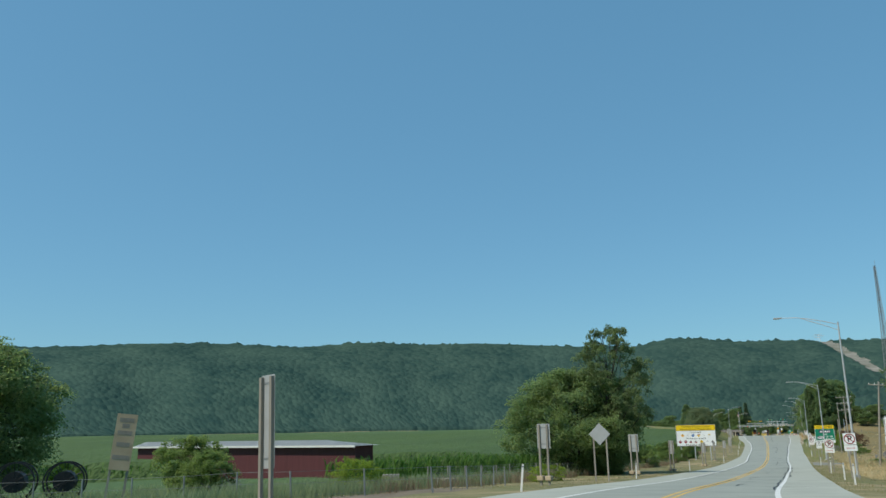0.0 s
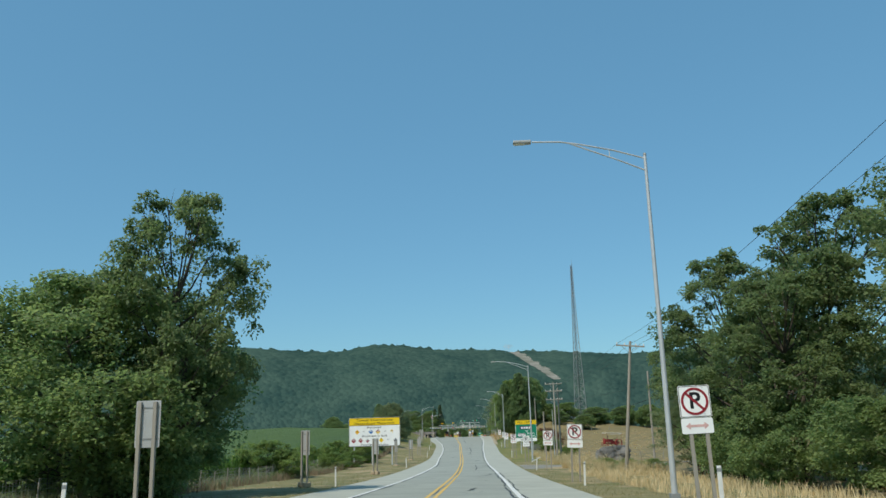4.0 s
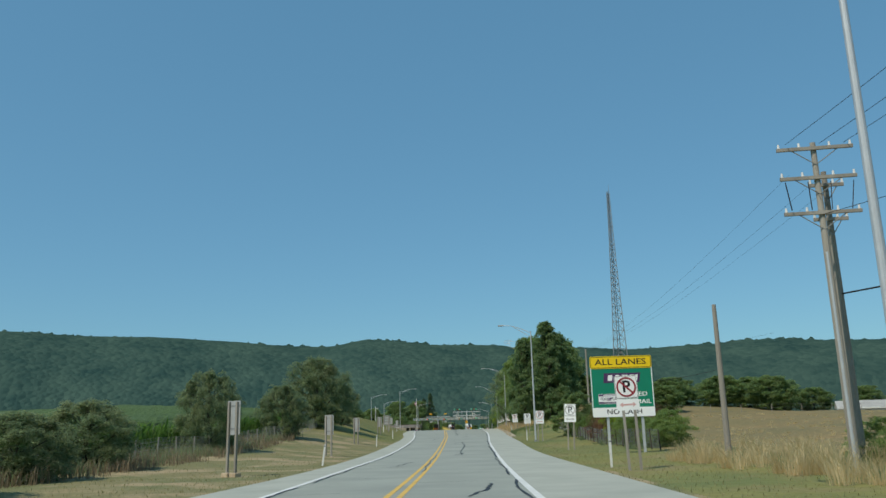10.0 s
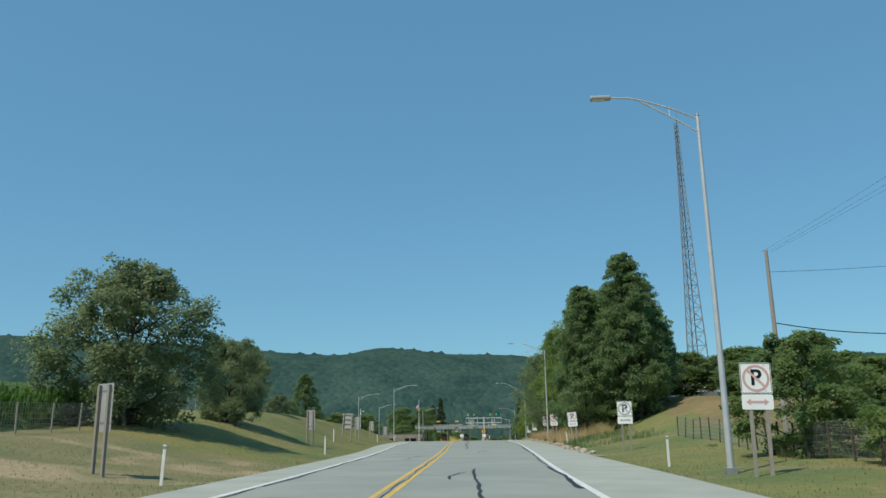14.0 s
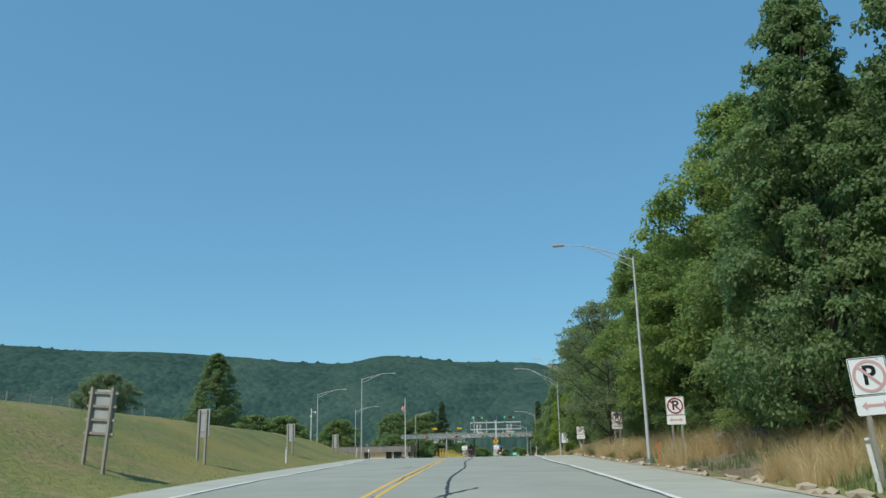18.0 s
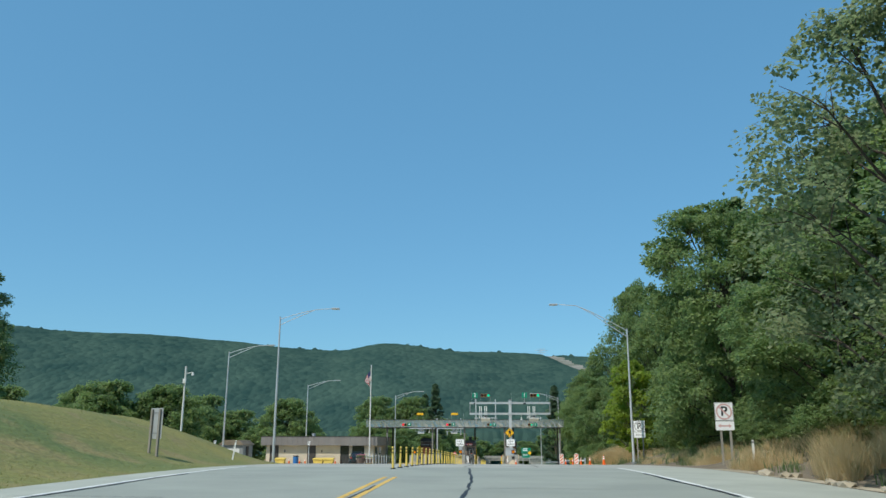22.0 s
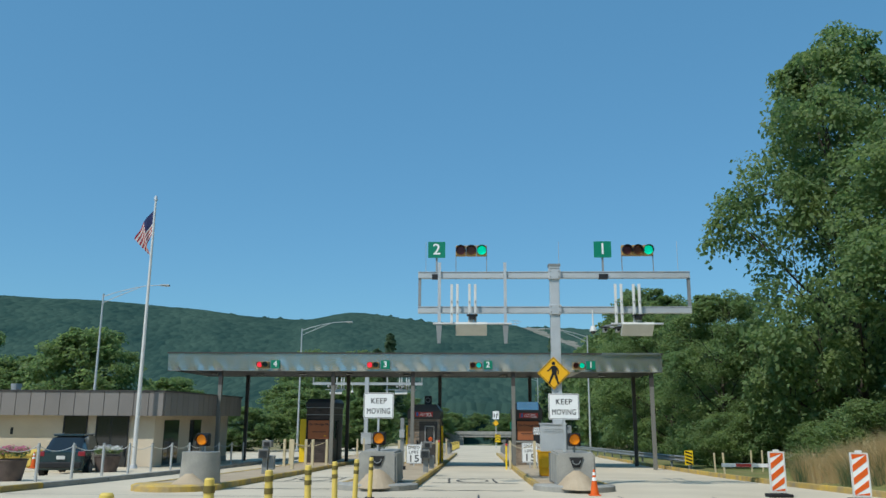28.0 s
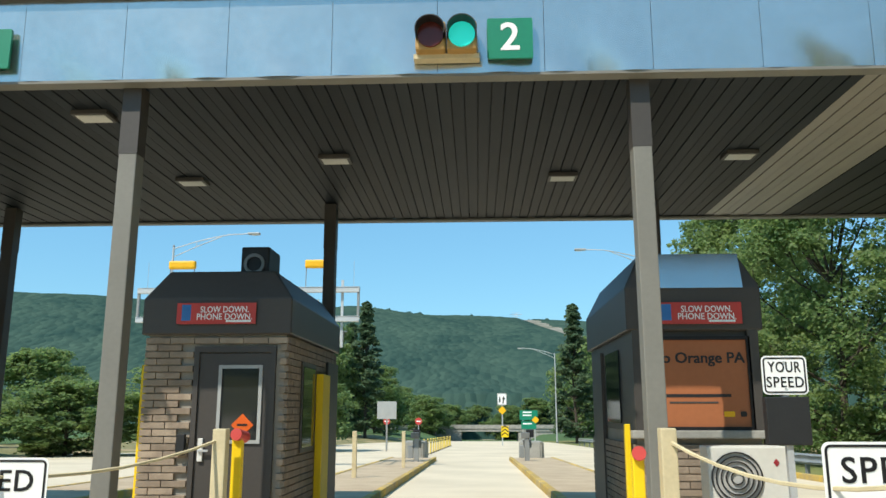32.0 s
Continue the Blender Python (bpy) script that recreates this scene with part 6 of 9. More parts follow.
for a, b, r in (((-0.05, 0.2), (-0.14, 0.09), 0.026), ((-0.14, 0.09), (-0.21, 0.06), 0.022), ((0.08, 0.2), (0.15, 0.06), 0.026), ((0.15, 0.06), (0.14, -0.04), 0.022), ((-0.02, -0.03), (-0.09, -0.18), 0.042), ((-0.09, -0.18), (-0.16, -0.34), 0.032), ((0.05, -0.03), (0.1, -0.2), 0.042), ((0.1, -0.2), (0.15, -0.35), 0.032)):
    d_ = Vector((b[0] - a[0], b[1] - a[1])).normalized() * r
    plate(bm, [(a[0] - d_.y, a[1] + d_.x), (a[0] + d_.y, a[1] - d_.x), (b[0] + d_.y, b[1] - d_.x), (b[0] - d_.y, b[1] + d_.x)], -0.0105, -0.007)
part("symbol", bm, M["black"], ped)

cab = thing("control_cabinet", "grey steel equipment cabinet with louvres on a plinth", "cabinet", pose(-6.8, 403.45, RZ(403) + 0.27))
part("body", bx(-0.02, 0, 0.8, 0.8, 0.36, 0.83, bevel=0.012), M["steel"], cab)
part("side_box", bx(0.47, 0.03, 0.85, 0.18, 0.3, 0.75, bevel=0.01), M["steel_dull"], cab)
part("lid", bx(-0.02, 0, 1.63, 0.86, 0.42, 0.04), M["steel"], cab)
part("plinth", bx(0.1, 0.02, -0.25, 0.5, 0.3, 1.0), M["steel_dull"], cab)
for k in range(6):
    for j in range(3):
        part("louvre", bx(-0.28 + 0.11 * k, -0.185, 1.38 + 0.05 * j, 0.085, 0.02, 0.025), M["steel"], cab)
copy_thing(cab, pose(-18.0, 441.5, RZ(441) + 0.15))

bin_ = thing("grit_bin", "yellow plastic wheeled bin with a lid", "bin", pose(-6.69, 407.8, RZ(407.8) + 0.15))
bm = bmesh.new()
lo = [bm.verts.new((x * 0.24, y * 0.22, 0.02)) for x, y in ((-1, -1), (1, -1), (1, 1), (-1, 1))]
hi = [bm.verts.new((x * 0.3, y * 0.3, 0.86)) for x, y in ((-1, -1), (1, -1), (1, 1), (-1, 1))]
bm.faces.new(lo[::-1])
bm.faces.new(hi)
for i in range(4):
    bm.faces.new((lo[i], lo[(i + 1) % 4], hi[(i + 1) % 4], hi[i]))
bmesh.ops.bevel(bm, geom=bm.edges[:], offset=0.03, segments=2, affect="EDGES")
part("tub", bm, M["amber"], bin_)
part("lid", bx(0, 0, 0.86, 0.66, 0.66, 0.06, bevel=0.02), M["amber"], bin_)
part("front_rib", bx(0, -0.29, 0.3, 0.34, 0.03, 0.34, bevel=0.01), M["amber"], bin_)

# ---- toll booths ----
BR_L, BR_H, BR_D = 0.285, 0.07, 0.05


def brick_mesh(length, mat="brick"):
    me_ = bpy.data.meshes.new("brick")
    bm = bx(0, 0, 0, length, BR_D, BR_H, bevel=0.004)
    bm.to_mesh(me_)
    bm.free()
    me_.materials.append(M[mat])
    return me_


BRICK, HALF = brick_mesh(BR_L), brick_mesh(0.137)


def brick_front(parent, x0, x1, z0, z1, y, holes=(), pair=(BRICK, HALF)):
    """Single bricks on a wall that faces -y."""
    row, z = 0, z0
    while z + BR_H <= z1 + 0.005:
        x = x0 + (0.0 if row % 2 else -0.148)
        while x < x1 - 0.02:
            a, b = max(x, x0), min(x + BR_L, x1)
            if b - a > 0.06 and not any(a < h[1] and b > h[0] and z < h[3] and z + BR_H > h[2] for h in holes):
                whole = b - a > 0.2
                ob = part("brick", pair[0] if whole else pair[1], None, parent)
                ob.matrix_basis = Matrix.Translation(((a + b) / 2, y + random.uniform(-0.002, 0.002), z)) @ Matrix.Diagonal(((b - a) / (BR_L if whole else 0.137), 1, 1, 1))
            x += BR_L + 0.01
        z += BR_H + 0.012
        row += 1


def brick_side(parent, y0, y1, z0, z1, x):
    """Joined brickwork on a wall along y."""
    bm = bmesh.new()
    v, f = [], []
    row, z = 0, z0
    while z + BR_H <= z1:
        y = y0 + (0.0 if row % 2 else -0.148)
        while y < y1:
            a, b = max(y, y0), min(y + BR_L, y1)
            if b - a > 0.04:
                n = len(v)
                v += [(x + sx * 0.025, yy, zz) for sx in (-1, 1) for yy, zz in ((a, z), (b, z), (b, z + BR_H), (a, z + BR_H))]
                f += [(n, n + 3, n + 2, n + 1), (n + 4, n + 5, n + 6, n + 7), (n, n + 1, n + 5, n + 4), (n + 3, n + 7, n + 6, n + 2), (n, n + 4, n + 7, n + 3), (n + 1, n + 2, n + 6, n + 5)]
            y += BR_L + 0.01
        z += BR_H + 0.012
        row += 1
    bm.free()
    ob = part("brickwork", sheet("brickwork", v, f, M["brick"]), None, parent)
    ob["kind"] = "stuff"
    return ob


def mansard(parent, w, d, z0, h, inset, mat, cx=0.0, y0=0.0):
    bm = bmesh.new()
    lo = [bm.verts.new((cx + x * (w / 2 + 0.05), y0 + y, z0)) for x, y in ((-1, -0.05), (1, -0.05), (1, d + 0.05), (-1, d + 0.05))]
    md = [bm.verts.new((cx + x * (w / 2 + 0.05), y0 + y, z0 + h * 0.55)) for x, y in ((-1, -0.05), (1, -0.05), (1, d + 0.05), (-1, d + 0.05))]
    hi = [bm.verts.new((cx + x * (w / 2 - inset), y0 + y, z0 + h)) for x, y in ((-1, inset * 0.4), (1, inset * 0.4), (1, d - inset), (-1, d - inset))]
    bm.faces.new(lo[::-1])
    bm.faces.new(hi)
    for i in range(4):
        j = (i + 1) % 4
        bm.faces.new((lo[i], lo[j], md[j], md[i]))
        bm.faces.new((md[i], md[j], hi[j], hi[i]))
    bmesh.ops.bevel(bm, geom=bm.edges[:], offset=0.015, segments=1, affect="EDGES")
    return part("roof", bm, mat, parent)


def banner(parent, x, y, z, w=0.95, h=0.25):
    b = part("banner", bx(x, y, z, w, 0.02, h), M["red_plate"], parent)
    lettering("SLOW DOWN.", 0.105, M["white"], b, x + 0.1, y - 0.013, z + h * 0.67, width=0.58, bold=0.0008)
    lettering("PHONE DOWN.", 0.105, M["white"], b, x + 0.1, y - 0.013, z + h * 0.33, width=0.66, bold=0.0008)
    part("picture_mark", bx(x - 0.36, y - 0.011, z + 0.04, 0.11, 0.004, h - 0.06), M["blue"], b)
    part("small_print", bx(x + 0.27, y - 0.011, z + 0.02, 0.3, 0.004, 0.025), M["white"], b)
    return b


def booth_with_door():
    """Brick booth; the front wall's foot middle is the origin, front faces -y."""
    ob = thing("toll_booth", "brown brick toll booth with grey door and dark roof", "toll booth")
    w, d, h = 1.7, 3.2, 2.36
    part("wall_core", bx(0, d / 2 + 0.02, 0, w - 0.04, d - 0.02, h), M["mortar"], ob)
    holes = ((-0.25, 0.72, -1, 2.2),)
    brick_front(ob, -0.85, 0.85, 0.02, h, 0.012, holes)
    brick_side(ob, 0.02, d, 0.02, h, 0.84)
    brick_side(ob, 0.02, d, 0.02, h, -0.84)
    fr = part("door_frame", plate(bmesh.new(), [(-0.5, 0), (-0.44, 0), (-0.44, 2.13), (0.41, 2.13), (0.41, 0), (0.47, 0), (0.47, 2.2), (-0.5, 2.2)], -0.03, 0.06), M["bronze"], ob)
    fr.location.x = 0.25
    dr = part("door", bx(-0.015, 0.02, 0.02, 0.85, 0.05, 2.1, bevel=0.006), M["bronze"], ob)
    dr.location.x = 0.25
    part("glass_pane", bx(0.06, -0.012, 1.12, 0.44, 0.012, 0.82), M["glass"], dr)
    part("pane_frame", frame_ring(0.52, 0.9, 0.01, 0.04, 1.53, -0.026, -0.006, 0.06), M["alu"], dr)
    st = part("sticker", plate(bmesh.new(), [(0.11, 1.42), (0.24, 1.29), (0.11, 1.16), (-0.02, 1.29)], -0.03, -0.024), M["orange"], dr)
    part("word_bar", bx(0.11, -0.032, 1.28, 0.12, 0.002, 0.025), M["black"], st)
    hd = part("handle_plate", bx(-0.37, -0.02, 0.88, 0.06, 0.03, 0.26, bevel=0.008), M["dull_white"], dr)
    part("lever", bx(-0.33, -0.05, 0.99, 0.12, 0.02, 0.025), M["steel"], hd)
    part("call_box", bx(-0.34, -0.05, 0.95, 0.1, 0.06, 0.24, bevel=0.01), M["dark"], ob)
    mansard(ob, w, d, h - 0.02, 0.78, 0.2, M["bronze"])
    banner(ob, 0.0, -0.075, h + 0.1)
    ac = part("roof_unit", bx(0.15, 1.2, h + 0.74, 0.38, 0.6, 0.5, bevel=0.03), M["dark"], ob)
    part("fan_cowl", ring(bmesh.new(), 0.1, 0.14, 0.86, 0.89, 0.15, h + 1.0, 18), M["steel_dull"], ac)
    part("corner_guard", bx(-0.93, 0.3, 0, 0.1, 0.16, 2.0, bevel=0.01), M["yellow"], ob)
    part("corner_guard", bx(0.92, 1.9, 0, 0.1, 0.5, 1.95, bevel=0.01), M["yellow"], ob)
    side = part("side_window", bx(0.885, 1.1, 1.0, 0.02, 0.7, 1.0), M["glass"], ob)
    part("pane_frame", bx(0.88, 1.1, 0.94, 0.018, 0.82, 1.12), M["bronze"], side)
    part("side_door", bx(0.89, 2.7, 0.05, 0.04, 0.8, 2.1), M["bronze"], ob)
    return ob


def booth_with_poster():
    """Booth with a large orange poster over a brick base."""
    ob = thing("toll_booth", "dark toll booth with a large orange poster and brick base", "toll booth", group="booths with orange posters")
    w, d, h = 1.46, 3.25, 2.38
    part("wall_core", bx(0, d / 2 + 0.03, 0, w - 0.06, d - 0.04, 1.22), M["mortar"], ob)
    brick_front(ob, -0.73, 0.73, 0.02, 1.12, 0.02)
    brick_side(ob, 0.03, d, 0.02, 1.12, -0.72)
    brick_side(ob, 0.03, d, 0.02, 1.12, 0.72)
    part("sill", bx(0, 0.0, 1.14, w + 0.08, 0.16, 0.09, bevel=0.015), M["concrete"], ob)
    part("upper_wall", bx(0, d / 2 + 0.02, 1.22, w - 0.02, d - 0.02, h - 1.22, bevel=0.01), M["bronze"], ob)
    for x in (-0.66, 0.66):
        part("corner_post", bx(x, 0.0, 1.23, 0.12, 0.08, h - 1.23), M["bronze"], ob)
    po = part("poster", bx(0.0, -0.005, 1.27, 1.16, 0.02, 0.98), M["poster"], ob)
    part("poster_frame", frame_ring(1.24, 1.06, 0.01, 0.04, 1.76, -0.04, 0.0, 0.0), M["black"], po)
    lettering("Go Orange PA", 0.17, M["dark"], po, 0.02, -0.018, 2.04, width=1.06, bold=0.004)
    part("word_bar", bx(0.0, -0.018, 1.6, 0.75, 0.003, 0.035), M["dark"], po)
    part("word_bar", bx(-0.05, -0.018, 1.53, 0.55, 0.003, 0.02), M["bronze"], po)
    part("emblem", plate(bmesh.new(), rounded(0.12, 0.06, 0.01, cx=0.34, cz=1.41), -0.022, -0.016), M["amber"], po)
    part("emblem", plate(bmesh.new(), rounded(0.07, 0.06, 0.02, cx=0.5, cz=1.41), -0.022, -0.016), M["dark"], po)
    roof = mansard(ob, w, d, h - 0.02, 0.92, 0.16, M["bronze"])
    part("roof_plate", bx(0, 0, 0, 1.16, 0.012, 0.44, m=Matrix.Translation((0.0, -0.066, h + 0.47)) @ pose(0, 0, 0, -15.5, 0, 0)), M["fascia"], ob)
    banner(ob, 0.04, -0.08, h + 0.05, 1.0, 0.25)
    part("side_window", bx(-0.735, 1.3, 1.3, 0.02, 1.0, 0.9), M["glass"], ob)
    part("side_door", bx(-0.74, 2.5, 0.05, 0.05, 0.85, 2.2), M["bronze"], ob)
    part("corner_guard", bx(-0.8, 0.1, 0, 0.06, 0.1, 1.3, bevel=0.01), M["yellow"], ob)
    return ob


bd = booth_with_door()
bd.matrix_basis = pose(-12.1, 421.1, RZ(421) + 0.15)
bp = booth_with_poster()
bp.matrix_basis = pose(-6.5, 421.1, RZ(421) + 0.15)


def brick_booth():
    """Booth of dark brown brick up to a low dark roof, with a poster on its front."""
    ob = thing("toll_booth", "dark brown brick toll booth with low black roof and orange poster", "toll booth")
    w, d, h = 1.46, 3.25, 2.92
    part("wall_core", bx(0, d / 2 + 0.03, 0, w - 0.06, d - 0.04, h), M["dark_mortar"], ob)
    brick_front(ob, -0.73, 0.73, 0.02, h, 0.02, pair=(brick_mesh(BR_L, "dark_brick"), brick_mesh(0.137, "dark_brick")))
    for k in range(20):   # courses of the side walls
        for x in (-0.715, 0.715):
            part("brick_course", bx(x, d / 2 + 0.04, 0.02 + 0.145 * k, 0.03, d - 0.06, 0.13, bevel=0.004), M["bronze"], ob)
    for z in (h - 0.4, h - 0.02):
        part("trim_line", bx(0, d / 2, z, w + 0.05, d + 0.05, 0.035), M["steel_dull"], ob)
    mansard(ob, w, d, h + 0.015, 0.46, 0.1, M["dark"])
    po = part("poster", bx(-0.03, -0.05, 1.25, 1.16, 0.02, 0.98), M["poster"], ob)
    part("poster_frame", frame_ring(1.24, 1.06, 0.01, 0.04, 1.74, -0.085, -0.04, -0.03), M["black"], po)
    lettering("Go Orange PA", 0.17, M["dark"], po, -0.01, -0.063, 2.02, width=1.06, bold=0.004)
    part("word_bar", bx(0.0, -0.063, 1.6, 0.75, 0.003, 0.035), M["dark"], po)
    part("emblem", plate(bmesh.new(), rounded(0.12, 0.06, 0.01, cx=0.34, cz=1.41), -0.067, -0.061), M["amber"], po)
    part("side_door", bx(0.745, 2.0, 0.05, 0.05, 0.85, 2.2), M["dark"], ob)
    part("side_window", bx(0.742, 0.8, 1.2, 0.03, 0.8, 1.0), M["glass"], ob)
    part("corner_guard", bx(-0.95, 0.3, 0, 0.34, 0.1, 2.3, bevel=0.01), M["yellow"], ob, "tall yellow guard plate")
    return ob


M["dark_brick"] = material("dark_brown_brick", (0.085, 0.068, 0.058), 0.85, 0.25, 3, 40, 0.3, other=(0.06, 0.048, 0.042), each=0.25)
M["dark_mortar"] = material("dark_mortar", (0.09, 0.075, 0.065), 0.9, 0.2, 3, 30, 0.2)
brick_booth().matrix_basis = pose(-17.85, 421.4, RZ(421) + 0.15)

ac = thing("heat_pump", "white outdoor heat pump unit with round grille beside the booth", "air conditioner", pose(-6.3, 420.3, RZ(420) + 0.6))
part("case", bx(0, 0, 0, 0.8, 0.3, 0.62, bevel=0.02), M["unit"], ac)
for r in (0.06, 0.11, 0.16, 0.21, 0.25):
    part("grille_ring", ring(bmesh.new(), r - 0.006, r + 0.006, -0.17, -0.155, -0.12, 0.31, 24), M["dark"], ac)
part("fan_opening", rod(bmesh.new(), (-0.12, -0.152, 0.31), (-0.12, -0.15, 0.31), 0.26, seg=28), M["faded_grey"], ac)
part("emblem", plate(bmesh.new(), [(0.28, 0.5), (0.31, 0.46), (0.28, 0.42), (0.25, 0.46)], -0.156, -0.151), M["red"], ac)
part("stand", bx(0, 0, -0.45, 0.7, 0.24, 0.45), M["steel_dull"], ac)

# ---- posts and chains on the islands ----


def cream_post(h=1.25):
    ob = thing("chain_post", "cream painted square post holding a chain", "post", group="cream posts on the islands")
    part("post", bx(0, 0, -0.1, 0.12, 0.12, h + 0.1, bevel=0.012), M["cream"], ob)
    return ob


PX = [(-12.95, 416.2), (-11.28, 418.9), (-13.05, 418.2), (-7.6, 417.95), (-6.59, 415.2), (-5.6, 417.6), (-17.56, 416.8), (-18.5, 413), (-18.3, 415.5), (-16.9, 415.2), (-17.2, 412.4), (-18.6, 418.0), (-16.8, 418.2), (-17.6, 434), (-12.4, 434), (-17.7, 438), (-11.6, 440)]
spots(cream_post(), [pose(x, y, RZ(y) + 0.14) for x, y in PX])
for a, b in ((0, 1), (3, 4), (7, 8), (9, 10), (4, 5), (0, 2), (11, 12)):
    p, q = Vector((*PX[a], RZ(PX[a][1]) + 1.3)), Vector((*PX[b], RZ(PX[b][1]) + 1.3))
    ch = thing("chain", "slack yellow plastic chain between two posts", "chain", group="chains between posts")
    bm = tube(bmesh.new(), [p.lerp(q, k / 10) - Vector((0, 0, 0.25 * (1 - (k / 5 - 1) ** 2))) for k in range(11)], 0.014, 5)
    part("chain_run", bm, M["cream"], ch)
red_tip = thing("barrier_post", "yellow barrier post with a red padded arm end", "post", pose(-7.78, 418.2, RZ(418) + 0.0))
part("post", bx(0, 0, -0.1, 0.09, 0.09, 1.3, bevel=0.01), M["yellow"], red_tip)
part("padded_end", rod(bmesh.new(), (0, -0.08, 1.2), (0.03, 0.1, 1.17), 0.055, seg=12), M["red_plate"], red_tip)
copy_thing(red_tip, pose(-11.2, 419.15, RZ(419) + 0.14))


M["unit_grey"] = material("grey_unit_paint", (0.17, 0.175, 0.165), 0.55, 0.15, 2, 20, 0.05)


def lane_machine():
    """Ticket machine pedestal beside a lane."""
    ob = thing("ticket_machine", "grey steel toll machine pedestal on the island", "machine", group="toll machines")
    part("pedestal", bx(0, 0.05, 0, 0.2, 0.22, 0.95, bevel=0.012), M["steel_dull"], ob)
    bxm = part("vent_box", bx(-0.02, -0.12, 0.56, 0.36, 0.28, 0.32, bevel=0.015), M["unit_grey"], ob)
    for k in range(6):
        part("louvre", bx(-0.02, -0.268, 0.6 + 0.042 * k, 0.28, 0.014, 0.018), M["dark"], bxm)
    hd_ = part("head", bx(0.06, 0.05, 0.95, 0.36, 0.3, 0.25, bevel=0.025), M["unit_grey"], ob)
    part("screen", bx(0.06, -0.11, 1.0, 0.2, 0.02, 0.14), M["dark"], hd_)
    part("side_box", bx(0.24, 0.08, 0.15, 0.2, 0.26, 0.5, bevel=0.015), M["steel_dull"], ob)
    return ob


spots(lane_machine(), [pose(-11.3, 410.3, RZ(410) + 0.14), pose(-17.1, 407.5, RZ(407) + 0.14), pose(-6.0, 410.8, RZ(411) + 0.14), pose(-11.6, 446, RZ(446) + 0.14, 0, 0, 180), pose(-6.9, 447, RZ(447) + 0.14, 0, 0, 180)])


def lane_pole(h=2.2):
    ob = thing("reader_pole", "slim dark grey reader pole with small boxes", "pole", group="reader poles")
    part("pole", bx(0, 0, 0, 0.16, 0.16, h, bevel=0.01), M["steel_dull"], ob)
    part("reader_box", bx(0, -0.12, h * 0.62, 0.22, 0.14, 0.34, bevel=0.015), M["alu"], ob)
    part("foot", bx(0, 0, 0, 0.32, 0.32, 0.16, bevel=0.02), M["dark"], ob)
    return ob


spots(lane_pole(), [pose(-12.51, 412.94, RZ(413) + 0.14)])
copy_thing(bpy.data.objects["crash_block"], pose(-6.4, 453, RZ(453), 0, 0, 180))
copy_thing(bpy.data.objects["crash_block"], pose(-12.1, 453, RZ(453), 0, 0, 180))

# ---- yellow lane divider posts ----


M["band_olive"] = material("dull_olive_band", (0.16, 0.125, 0.03), 0.6, 0.15, 3, 30, 0.05)


def divider_post():
    ob = thing("lane_divider", "yellow plastic lane divider post with dark bands", "delineator", group="row of yellow divider posts")
    part("post", rounded_off(rod(bmesh.new(), (0, 0, 0), (0, 0, 0.95), 0.056, 0.05, 16)), M["bollard"], ob)
    part("foot", rod(bmesh.new(), (0, 0, 0), (0, 0, 0.05), 0.13, 0.11, 12), M["dark"], ob)
    for z in (0.67, 0.82):
        part("band", rounded_off(rod(bmesh.new(), (0, 0, z), (0, 0, z + 0.07), 0.0575, 0.0565, 16)), M["band_olive"], ob)
    part("cap", rod(bmesh.new(), (0, 0, 0.95), (0, 0, 0.965), 0.05, 0.036, 16), M["bollard"], ob)
    return ob


spots(divider_post(), [pose(-12.12 + 0.0066 * (y - 348.8), y, RZ(y), random.uniform(-2, 2), random.uniform(-2, 2), 0) for y in np.arange(348.8, 397.5, 2.3)])


# ---- cones, barricades, right kerb, guardrail ----


def cone():
    ob = thing("traffic_cone", "orange traffic cone with white reflective bands", "traffic cone", group="orange traffic cones")
    part("base", bx(0, 0, 0, 0.4, 0.4, 0.04, bevel=0.01), M["orange"], ob)
    part("body", rod(bmesh.new(), (0, 0, 0.04), (0, 0, 0.92), 0.16, 0.03, 16), M["orange"], ob)
    part("band", rod(bmesh.new(), (0, 0, 0.52), (0, 0, 0.64), 0.094, 0.076, 16), M["white"], ob)
    part("band", rod(bmesh.new(), (0, 0, 0.72), (0, 0, 0.82), 0.066, 0.051, 16), M["white"], ob)
    return ob


spots(cone(), [pose(x, y, z) @ Matrix.Scale(0.85, 4) for x, y, z in [(x, y, RZ(y)) for x, y in ((0.92, 381.5), (0.03, 384.0), (-0.5, 386.6), (-0.9, 390.6), (-1.4, 393.0))] + [(-6.15, 399.3, RZ(399.3)), (-33.6, 410.8, RZ(410.8) + 0.13), (-32.4, 411.2, RZ(411) + .13), (-31.7, 411.1, RZ(411) + .13), (-28.0, 411.3, RZ(411) + .13), (-36.2, 409.4, RZ(409))]])


